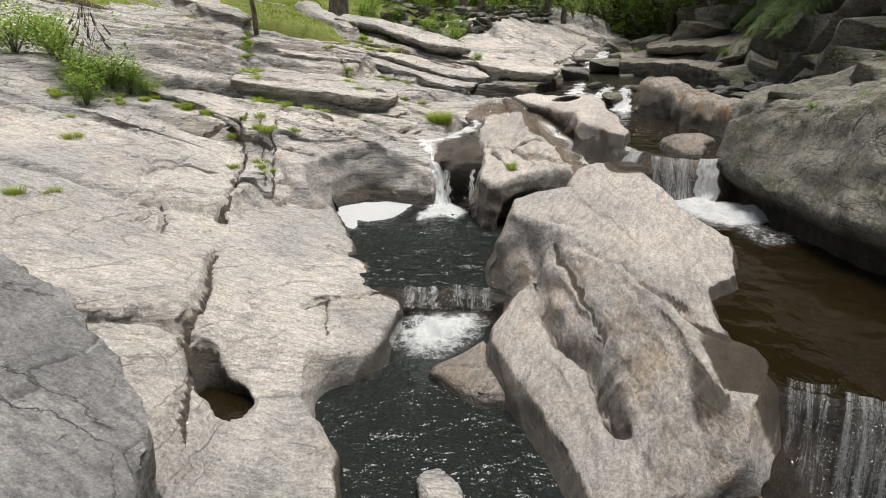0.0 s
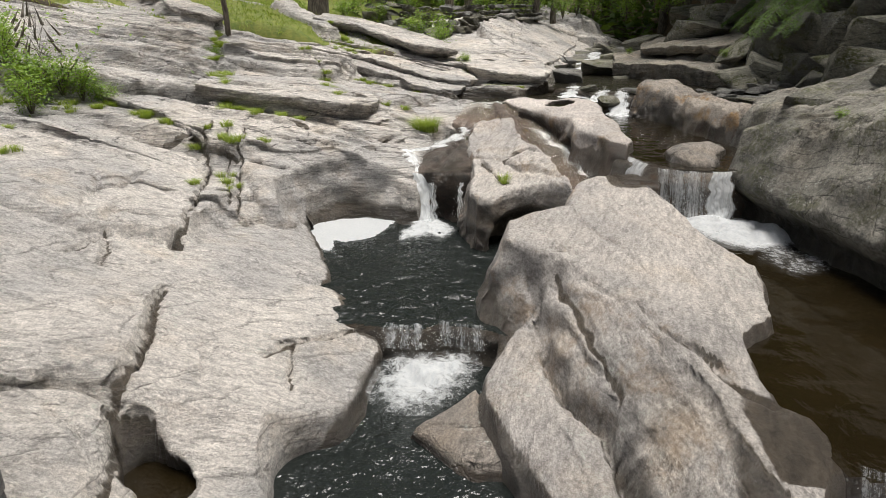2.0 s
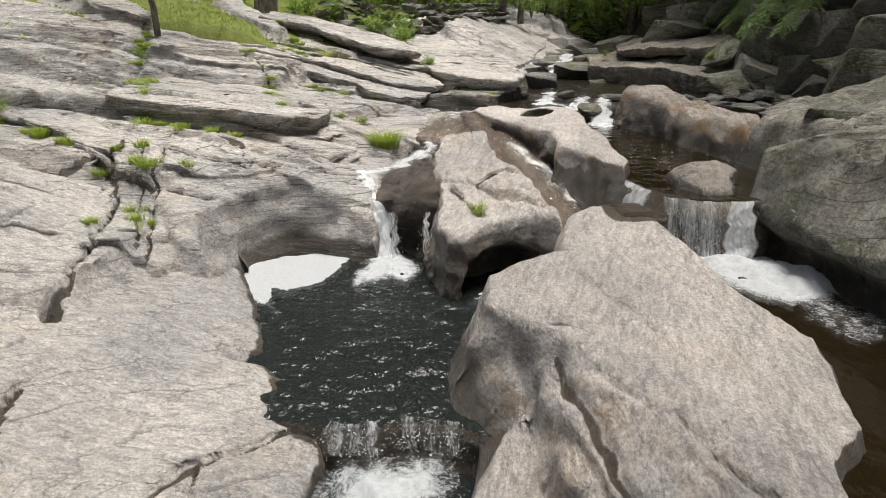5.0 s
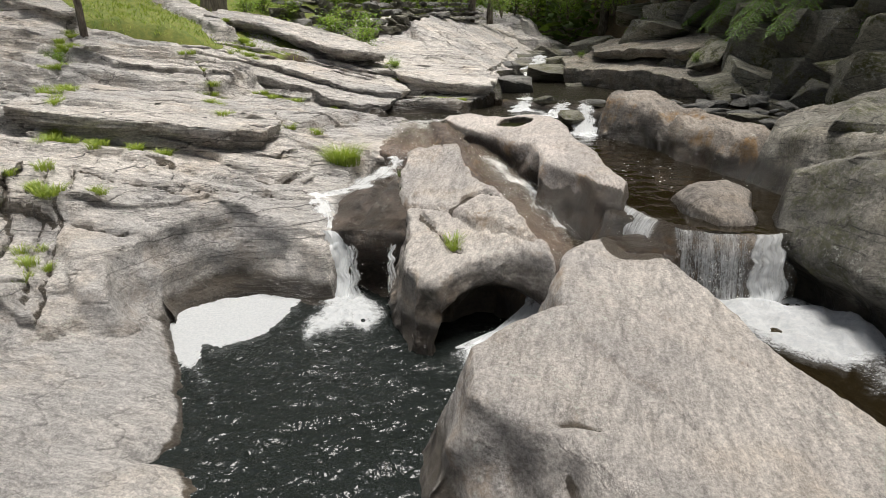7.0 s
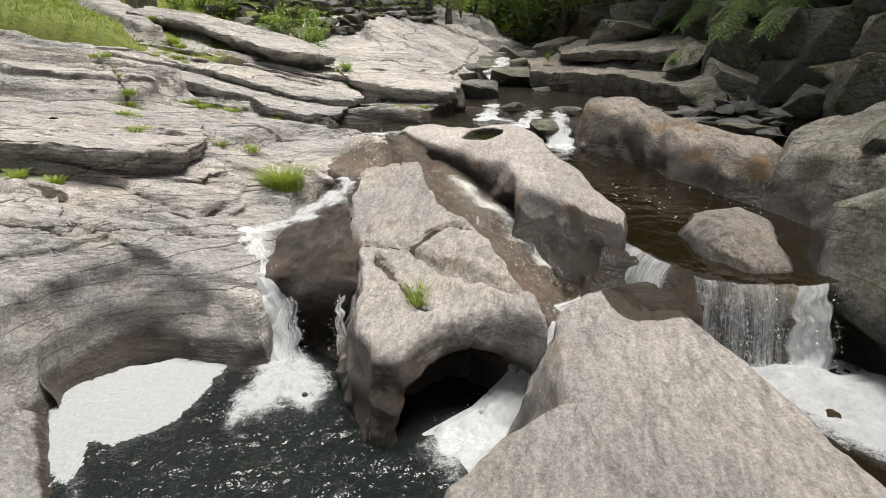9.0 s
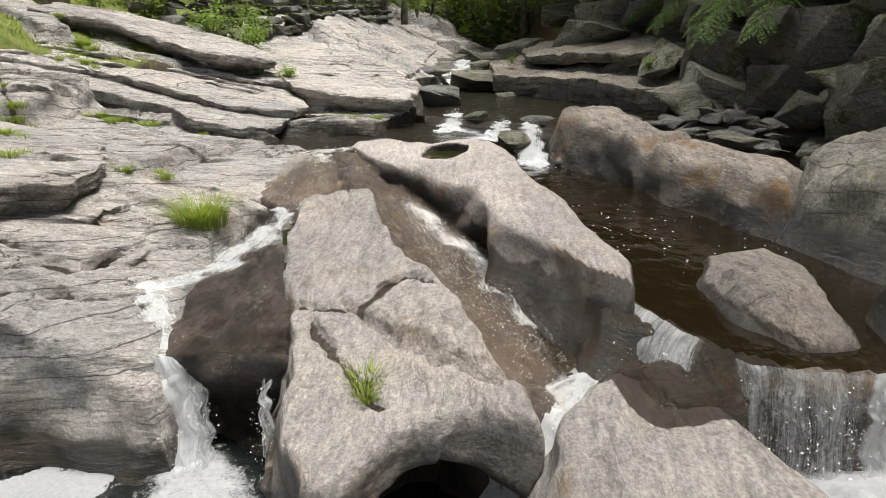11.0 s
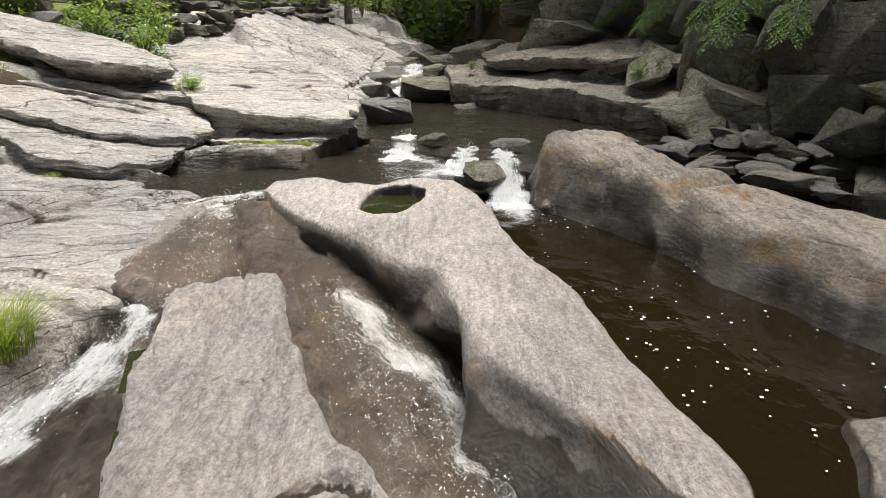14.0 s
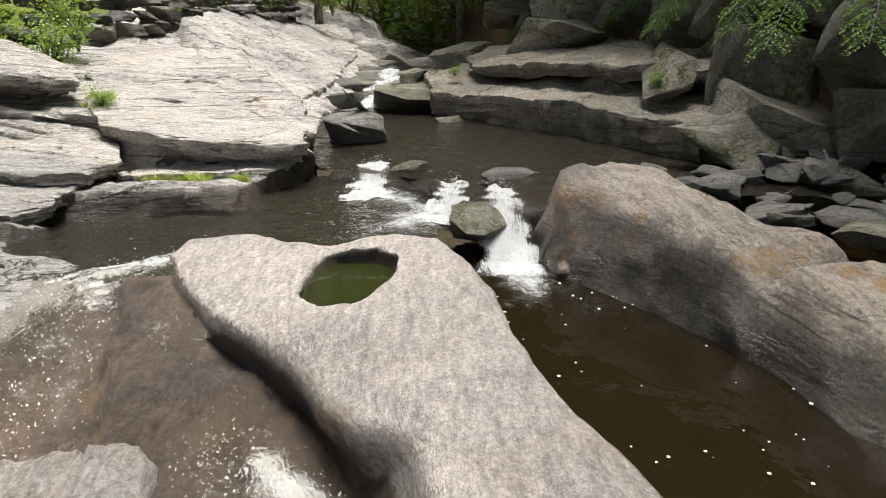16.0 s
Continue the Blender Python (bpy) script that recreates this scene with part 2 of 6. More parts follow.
def water_material(name, colour, through, ripple, scale, rough=0.06):
    m = Mat(name)
    waves = m.math("ADD", m.noise(scale, 3, 0.5, m.mapped((1, 0.6, 1)), 0.8), m.math("MULTIPLY", m.noise(scale * 3.3, 2, 0.5), 0.35))
    m.set(Base_Color=colour, Roughness=rough, IOR=1.333, Transmission_Weight=through, Normal=m.bump(waves, ripple, 0.12))
    return m.m


WATER_DARK = water_material("dark_water", (0.011, 0.0135, 0.0125), 0.12, 0.6, 6.0, 0.14)
WATER_BROWN = water_material("brown_water", (0.017, 0.012, 0.005), 0.55, 0.1, 4)
WATER_GREEN = water_material("green_water", (0.03, 0.036, 0.01), 0.5, 0.02, 4)
WATER_THIN = water_material("thin_water", (0.75, 0.72, 0.66), 1.0, 0.9, 16)
WATER_STREAM = water_material("stream_water", (0.035, 0.031, 0.022), 0.5, 0.6, 9)


def foam_material(name, along, across, low, high):
    """White water, thinned by streaks that follow the flow (u across, v along)."""
    m = Mat(name)
    c = m.t.nodes.new("ShaderNodeCombineXYZ")
    m.link(m.math("MULTIPLY", m.attr("u"), across), c.inputs[0])
    m.link(m.math("MULTIPLY", m.attr("v"), along), c.inputs[1])
    n = m.noise(1.0, 9, 0.84, c.outputs[0], 0.5)
    cover = m.ramp(m.math("ADD", m.math("ADD", n, m.math("MULTIPLY", m.math("SUBTRACT", m.noise(60, 4, 0.8), 0.5), 0.35)), m.attr("dense")), low, high)
    tone = m.mix(m.ramp(m.noise(2.3, 7, 0.75, c.outputs[0], 0.5), 0.35, 0.65), (0.76, 0.785, 0.8), (0.93, 0.94, 0.94))
    m.set(Base_Color=tone, Roughness=0.5, Normal=m.bump(n, 0.8, 0.05))
    tr = m.t.nodes.new("ShaderNodeBsdfTranslucent")
    m.link(tone, tr.inputs["Color"])
    body, whole, clear = (m.t.nodes.new(kind) for kind in ("ShaderNodeMixShader", "ShaderNodeMixShader", "ShaderNodeBsdfTransparent"))
    body.inputs[0].default_value = 0.45
    m.link(m.b.outputs[0], body.inputs[1])
    m.link(tr.outputs[0], body.inputs[2])
    m.link(cover, whole.inputs[0])
    m.link(clear.outputs[0], whole.inputs[1])
    m.link(body.outputs[0], whole.inputs[2])
    m.link(whole.outputs[0], m.out.inputs["Surface"])
    return m.m


FALL_WHITE = foam_material("falling_water", 1.4, 34, 0.4, 0.8)
FOAM_WHITE = foam_material("foam", 10, 10, 0.4, 0.74)
FROTH = foam_material("froth", 18, 18, 0.42, 0.52)

# ---------------------------------------------------------------- sculpting


def outline_distance(x, y, poly):
    """Signed distance to a closed outline, positive inside."""
    p = np.array(poly, float)
    q = np.roll(p, -1, axis=0)
    best, inside = np.full(x.shape, 1e9), np.zeros(x.shape, bool)
    for (ax, ay), (bx, by) in zip(p, q):
        dx, dy = bx - ax, by - ay
        t = np.clip(((x - ax) * dx + (y - ay) * dy) / (dx * dx + dy * dy + 1e-12), 0, 1)
        best = np.minimum(best, (x - ax - t * dx) ** 2 + (y - ay - t * dy) ** 2)
        if dy:
            inside ^= ((ay > y) != (by > y)) & (x < ax + (y - ay) * dx / dy)
    return np.where(inside, 1, -1) * np.sqrt(best)


def line_distance(x, y, line):
    p = np.array(line, float)
    best = np.full(x.shape, 1e9)
    for (ax, ay), (bx, by) in zip(p[:-1], p[1:]):
        dx, dy = bx - ax, by - ay
        t = np.clip(((x - ax) * dx + (y - ay) * dy) / (dx * dx + dy * dy + 1e-12), 0, 1)
        best = np.minimum(best, (x - ax - t * dx) ** 2 + (y - ay - t * dy) ** 2)
    return np.sqrt(best)


SOFT = 1.6  # sides are first laid out at this slope, then drawn in to their true steepness


class Lump:
    """A slab or mound: an outline, a top plane z = a + b x + c y, a rounded rim and steep sides."""

    def __init__(self, outline, plane, rim=0.1, drop=0.1, side=4.0, warp=0.05, dome=0.0):
        self.outline, self.plane, self.rim, self.drop, self.side, self.warp, self.dome = outline, plane, rim, drop, side, warp, dome

    def height(self, x, y, seed):
        w = self.warp
        xx = x + w * fbm(x * 2.2 + seed, y * 2.2, 1.5, 4)
        yy = y + w * fbm(x * 2.2 - seed, y * 2.2, 7.5, 4)
        d = outline_distance(xx, yy, self.outline)
        u = np.clip(1 - d / self.rim, 0, 1)
        a, b, c = self.plane
        top = a + b * x + c * y - self.drop * (1 - np.sqrt(np.clip(1 - u * u, 0, 1)))
        if self.dome:
            top = top + self.dome * smooth(0, 1, d / (self.rim * 4))
        return np.where(d > 0, top, top + min(SOFT, self.side) * d), d


class Crack:
    """A groove along a line."""

    def __init__(self, line, width=0.02, depth=0.06, warp=0.03):
        # The groove's shade goes into its colour; the grid blurs narrow ones.
        self.darkness = 1.0 if width <= 0.03 else 0.4
        self.line, self.width, self.depth, self.warp = line, width, depth, warp

    def cut(self, x, y, h, seed):
        w = self.warp
        d = line_distance(x + w * fbm(x * 5, y * 5, seed, 3), y + w * fbm(x * 5, y * 5, seed + 9, 3), self.line)
        return h - self.depth * np.exp(-(d / self.width) ** 2)


class Ledge:
    """A step in layered rock along a line: the left side stands higher, thins out uphill and overhangs its foot."""
    darkness = 0.0

    def __init__(self, line, step=0.08, back=0.5, lip=0.07, warp=0.05):
        self.line, self.step, self.back, self.lip, self.warp = line, step, back, lip, warp

    def cut(self, x, y, h, seed):
        p, r = np.array(self.line, float), self.back + 0.3
        c = np.nonzero((x[0] > p[:, 0].min() - r) & (x[0] < p[:, 0].max() + r))[0]
        k = np.nonzero((y[:, 0] > p[:, 1].min() - r) & (y[:, 0] < p[:, 1].max() + r))[0]
        self.near = (slice(k[0], k[-1] + 1), slice(c[0], c[-1] + 1))
        out = h.copy()
        out[self.near] = self.step_up(x[self.near], y[self.near], h[self.near], seed)
        return out

    def step_up(self, x, y, h, seed):
        w = self.warp
        xx = x + w * fbm(x * 2.6, y * 2.6, seed, 4)
        yy = y + w * fbm(x * 2.6, y * 2.6, seed + 9, 4)
        p = np.array(self.line, float)
        seg = np.hypot(np.diff(p[:, 0]), np.diff(p[:, 1]))
        far = np.concatenate([[0], np.cumsum(seg)])
        best, side, s = np.full(x.shape, 1e9), np.ones(x.shape), np.zeros(x.shape)
        nx, ny = np.zeros(x.shape), np.zeros(x.shape)
        for i, ((ax, ay), (bx, by)) in enumerate(zip(p[:-1], p[1:])):
            dx, dy = bx - ax, by - ay
            t = np.clip(((xx - ax) * dx + (yy - ay) * dy) / (seg[i] ** 2), 0, 1)
            q = np.hypot(xx - ax - t * dx, yy - ay - t * dy)
            near = q < best
            side = np.where(near, np.where(dx * (yy - ay) - dy * (xx - ax) >= 0, 1, -1), side)
            s = np.where(near, far[i] + t * seg[i], s)
            nx, ny = np.where(near, -dy / seg[i], nx), np.where(near, dx / seg[i], ny)
            best = np.minimum(best, q)
        d = best * side
        taper = smooth(0, 0.25 * far[-1], s) * smooth(0, 0.25 * far[-1], far[-1] - s) * (0.6 + 0.4 * vnoise(s * 2.3, seed * 1.7, seed))
        self.move = self.lip * taper * np.where(d < 0, smooth(-0.1, 0.0, d), smooth(0.035, 0.0, d))
        self.nx, self.ny = nx, ny
        return h + self.step * taper * smooth(-0.005, 0.03, d) * (1 - smooth(0.0, self.back, d))


class Pit:
    """A pothole or basin, cut to a depth with a curved rim."""

    def __init__(self, outline, depth, rim=0.05, warp=0.02, floor=None, darkness=0.75, sheer=True):
        self.sheer = sheer
        self.darkness = darkness
        self.outline, self.depth, self.rim, self.warp, self.floor = outline, depth, rim, warp, floor

    def cut(self, x, y, h, seed):
        w = self.warp
        d = outline_distance(x + w * fbm(x * 4, y * 4, seed, 3), y + w * fbm(x * 4, y * 4, seed + 5, 3), self.outline)
        self.wide = max(self.rim, 0.12)
        self.dist = d
        k = smooth(0, self.wide, d)
        if self.floor is not None:
            return np.where(h > self.floor, h + k * (self.floor - h), h)
        return h - self.depth * k


def mesh_grid(name, x, y, z, keep, attrs, mat):
    """A mesh from a grid of points; only quads whose corners are all kept."""
    ny, nx = x.shape
    q = keep[:-1, :-1] & keep[1:, :-1] & keep[:-1, 1:] & keep[1:, 1:]
    jy, jx = np.nonzero(q)
    a = jy * nx + jx
    faces = np.stack([a, a + 1, a + nx + 1, a + nx], 1)
    used = np.unique(faces)
    remap = np.zeros(nx * ny, np.int64)
    remap[used] = np.arange(len(used))
    faces = remap[faces]
    co = np.stack([x.ravel()[used], y.ravel()[used], z.ravel()[used]], 1)
    me = bpy.data.meshes.new(name)
    me.vertices.add(len(co))
    me.vertices.foreach_set("co", co.ravel())
    me.loops.add(faces.size)
    me.loops.foreach_set("vertex_index", faces.ravel())
    me.polygons.add(len(faces))
    me.polygons.foreach_set("loop_start", np.arange(0, faces.size, 4))
    me.polygons.foreach_set("use_smooth", np.ones(len(faces), bool))
    for key, values in attrs.items():
        at = me.attributes.new(key, "FLOAT", "POINT")
        at.data.foreach_set("value", np.broadcast_to(values, x.shape).ravel()[used].astype(np.float32))
    me.materials.append(mat)
    me.update(calc_edges=True)
    me.validate()
    return me


def water_level(x, y):
    """The height of the water nearest to a place, for stains and damp along the banks."""
    left = np.interp(y, [5.2, 5.8, 8.6, 9.2, 10.2, 11.2, 12.2, 13.6, 14.6], [0.25, 0.58, 0.58, 0.7, 1.05, 1.3, 1.6, 1.77, 1.92])
    right = np.interp(y, [2.9, 3.1, 7.2, 7.6, 12.3, 13.4], [0.2, 1.03, 1.05, 1.56, 1.6, 1.92])
    divide = np.interp(y, [2, 4, 6, 8, 10, 12.3, 14], [1.5, 1.6, 2.0, 2.0, 2.5, 2.6, 3.4])
    k = smooth(-0.15, 0.15, x - divide)
    shore = np.interp(y, [2, 5.8, 6.5, 7.6, 8.6, 9.2, 10, 11.2, 12, 13.2, 14, 16], [-0.7, -0.6, -1.0, -1.5, -1.7, -0.5, -0.35, 0.3, 0.6, 0.4, 0.9, 2.7])
    left = left - 2.5 * np.maximum(0, shore - 0.05 - x)
    return left * (1 - k) + right * k


def layer_mask(x, y):
    """Where the sunny bank splits into ledges: little on the smooth lower platform."""
    return np.maximum(0.12 + 0.88 * smooth(8.1, 9.2, y + 0.25 * np.clip(-x - 2, 0, 5)), smooth(2.9, 3.1, x))


SURFACE = {}


def on_rock(name, x, y):
    """The height of a sculpted rock at a place."""
    px, py, h = SURFACE[name]
    near = (px - x) ** 2 + (py - y) ** 2
    return float(h[np.argmin(near)])


def sculpt(name, lumps, cuts=(), base=0.0, cell=0.025, mat=None, rough=0.02, bed=0.014, turn=0.0, seed=1.0, side=0.03, damp=0.16, rust=0.0, reach=0.6, layer=0.0, axes=None, under=(), joints=0.03, wet=0.0, darkened=()):
    """Rock from lumps, carved by cuts, with foliation relief; the parts under base are left off."""
    pts = np.array([p for l in lumps for p in l.outline])
    lo, hi = pts.min(0) - reach, pts.max(0) + reach
    ax, ay = axes or (np.arange(lo[0], hi[0], cell), np.arange(lo[1], hi[1], cell))
    x, y = np.meshgrid(ax, ay)
    h, dist, pull = np.full(x.shape, -9.0), np.zeros(x.shape), np.zeros(x.shape)
    for i, l in enumerate(lumps):
        hi_, di = l.height(x, y, seed + 3.1 * i)
        best = hi_ > h
        h, dist, pull = np.where(best, hi_, h), np.where(best, di, dist), np.where(best, 1 - min(1.0, SOFT / l.side), pull)
    ny_, nx_ = np.gradient(dist, ay, ax)
    size = np.maximum(1.0, np.hypot(nx_, ny_))
    inward = np.maximum(0, -dist) * pull / size
    inward = np.where(inward > 0.8, 0.8, inward)
    ca, sa = math.cos(radians(turn)), math.sin(radians(turn))
    u, v = x * ca + y * sa, -x * sa + y * ca
    h = h + rough * fbm(x * 1.1 + seed, y * 1.1, seed, 5, 0.5)
    f = fbm(u * 1.3, v * 5 + 0.6 * vnoise(u * 0.8, v * 0.8, seed), seed, 5, 0.6)
    h = h + bed * f
    if layer:
        t = v / 0.42 + 0.8 * fbm(u * 0.35, v * 0.4, seed, 2) + 0.05 * fbm(u * 3, v * 3, seed + 2, 3)
        k = np.floor(t)
        tall = 0.55 + 0.45 * vnoise(k * 3.7, u * 0.5 + k, seed)
        fade = smooth(-0.25, 0.45, vnoise(u * 0.4 + k * 1.7, k * 2.1, seed + 4)) * layer_mask(x, y)
        fr = t - k
        saw = np.where(fr < 0.07, fr / 0.07, 1 - (fr - 0.07) / 0.93) - 0.5
        h = h + layer * fade * tall * saw
    if joints:
        joints = joints * layer_mask(x, y) if name == "bedrock" else joints
        lines = np.abs(vnoise(u * 0.55 + 0.5 * vnoise(u * 2, v * 2, 3.0), v * 1.7, seed))
        lines2 = np.abs(vnoise(u * 1.1 + 3, v * 0.5 + 0.6 * vnoise(u * 2, v * 2, 8.0), seed + 11))
        gate = smooth(0.0, 0.4, vnoise(u * 0.8, v * 0.8, seed + 21))
        h = h - joints * gate * (1 - smooth(0.0, 0.05, lines)) - joints * (1 - gate) * (1 - smooth(0.0, 0.035, lines2))
    pits, sx, sy = np.zeros_like(h), np.zeros_like(h), np.zeros_like(h)
    for i, c in enumerate(cuts):
        before = h
        h = c.cut(x, y, h, seed + 2.3 * i)
        # Depth darkens cracks and pits: shade put into the colour, besides wet walls.
        pits = np.maximum(pits, c.darkness * smooth(0.015, 0.06, before - h))
        if isinstance(c, Ledge):
            sx[c.near] += c.nx * c.move
            sy[c.near] += c.ny * c.move
        if isinstance(c, Pit) and c.sheer:
            dy, dx = np.gradient(c.dist, ay, ax)
            move = np.where((c.dist > 0) & (c.dist < c.wide), 0.8 * c.dist, 0)
            sx, sy = sx - dx * move, sy - dy * move
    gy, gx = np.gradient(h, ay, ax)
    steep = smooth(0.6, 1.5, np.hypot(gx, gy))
    px = x + sx + nx_ * inward + side * steep * fbm(x * 2.5, y * 2.5, h * 5 + seed, 4, 0.6)
    py = y + sy + ny_ * inward + side * steep * fbm(x * 2.5, y * 2.5, h * 5 - seed, 4, 0.6)
    for region, (dx, dy), crown, amount in under:
        k = smooth(-0.05, 0.05, outline_distance(x, y, region)) * smooth(0.0, 0.3, crown(x, y) - h) * amount
        px, py = px + dx * k, py + dy * k
    ease = smooth(0.3, 1.0, np.hypot(gx, gy)) * smooth(-0.03, 0.05, -dist)
    for _ in range(3):
        done = []
        for w in (px, py, h):
            p = np.pad(w, 1, mode="edge")
            q = (p[:-2, 1:-1] + p[2:, 1:-1] + p[1:-1, :-2] + p[1:-1, 2:] + 2 * w) / 6
            done.append(w + (q - w) * ease)
        px, py, h = done
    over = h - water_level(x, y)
    # Near water the colour darkens, steep faces much more than flat ones.
    dark_mask = np.clip(1 - over / (damp * 2.2 + 0.01), 0, 1) * (0.12 + 0.88 * steep)
    dark_mask = np.maximum(np.maximum(dark_mask, np.maximum(pits, wet)), np.clip(1 - over / 0.06, 0, 1))
    # Outlined areas turn darker by amount, on sides only unless all_over.
    for region, amount, *all_over in darkened:
        dark_mask = np.maximum(dark_mask, amount * smooth(-0.06, 0.06, outline_distance(x, y, region) + 0.08 * fbm(x * 3, y * 3, seed, 4)) * (1 if all_over else smooth(-0.02, 0.06, 0.02 - dist)))
    rusty = np.full(x.shape, rust) * smooth(0.1, 0.8, steep + 0.25)
    SURFACE[name] = np.stack([px.ravel(), py.ravel(), h.ravel()])
    me = mesh_grid(name, px, py, h, h > base, {"wet": dark_mask, "rust": rusty, "split": np.maximum(0.4, layer_mask(x, y)) if name == "bedrock" else np.ones(x.shape)}, mat)
    return new(name, me)


# ---------------------------------------------------------------- ground


def bed_height(x, y):
    left = np.interp(y, [0, 3, 6, 8.5, 9.5, 13, 20, 30], [-0.4, -0.3, -0.1, 0.1, 0.8, 1.2, 1.5, 2.2])
    right = np.interp(y, [0, 2.6, 3.5, 7.2, 7.8, 12, 13, 20, 30], [-1.6, -1.5, 0.6, 0.65, 1.15, 1.2, 1.5, 1.55, 2.3])
    k = smooth(1.5, 2.3, x)
    z = left * (1 - k) + right * k
    mid = np.interp(y, [0, 8, 14, 20, 30, 45], [1.2, 2.0, 3.0, 4.0, 7.0, 12.0])
    lawn = -0.1 - 0.16 * np.clip(x, -8, 1) + 0.178 * np.clip(y, 0, 17) + 0.05 * np.clip(y - 17, 0, 40) + 0.13 * vnoise(x * 0.6, y * 0.6, 2.0)
    z = z + (np.maximum(lawn, z) - z) * smooth(2.2, 4.2, mid - x) * smooth(13.9, 14.7, y + 0.2 * np.clip(-x - 4, 0, 6))
    hill = 2.3 + 0.8 * np.clip(x - 6.7, 0, 3.0) + 0.2 * np.clip(x - 9.7, 0, 70)
    z = np.maximum(z, z + (hill - z) * smooth(2.8, 5.0, x - mid - 0.3) * smooth(4, 9, y + 0.7 * (x - 5)))
    far = smooth(24, 40, y)
    return z + far * 1.2


def ground_z(x, y):
    return float(bed_height(np.array([x]), np.array([y]))[0])


def axis(fine_lo, fine_hi, cell, lo, hi, grow=1.18):
    out = list(np.arange(fine_lo, fine_hi, cell))
    step, v = cell, fine_hi
    while v < hi:
        out.append(v)
        step *= grow
        v += step
    step, v = cell, fine_lo - cell
    while v > lo:
        out.insert(0, v)
        step *= grow
        v -= step
    return np.array(out)


def make_ground():
    x, y = np.meshgrid(axis(-9, 12, 0.12, -900, 900), axis(0, 30, 0.12, -300, 1500))
    z = bed_height(x, y) + 0.05 * fbm(x * 0.9, y * 0.9, 3.0, 4) + 0.02 * fbm(x * 5, y * 5, 1.0, 2)
    m = Mat("soil")
    grass = m.attr("grass")
    n = m.noise(1.4, 6, 0.65)
    soil = m.mix(m.ramp(m.noise(9, 6, 0.7), 0.35, 0.65), (0.02, 0.014, 0.006), (0.055, 0.038, 0.016))
    turf = m.mix(m.ramp(m.noise(6, 6, 0.7), 0.3, 0.7), (0.075, 0.11, 0.016), (0.17, 0.175, 0.035))
    litter = m.mix(m.ramp(m.noise(30, 5, 0.7), 0.35, 0.65), (0.04, 0.03, 0.02), (0.16, 0.1, 0.05))
    col = m.mix(m.ramp(m.math("ADD", grass, m.math("MULTIPLY", m.math("SUBTRACT", n, 0.5), 0.5)), 0.4, 0.6), soil, turf)
    col = m.mix(m.ramp(m.attr("leafy"), 0.3, 0.7), col, litter)
    m.set(Base_Color=col, Roughness=0.95, Normal=m.bump(m.noise(25, 6, 0.7), 0.7, 0.05))
    mid = np.interp(y, [0, 8, 14, 20, 30, 45], [1.2, 2.0, 3.0, 4.0, 7.0, 12.0])
    grass_mask = smooth(3.4, 5.0, mid - x) * smooth(13.6, 14.8, y)
    leafy = smooth(2.6, 3.6, x - mid)
    me = mesh_grid("ground", x, y, z, np.ones(x.shape, bool), {"grass": grass_mask, "leafy": leafy}, m.m)
    tagged(new("ground", me), "stream bed, grassy bank and leaf-littered woodland floor", "ground", kind="structure")


make_ground()

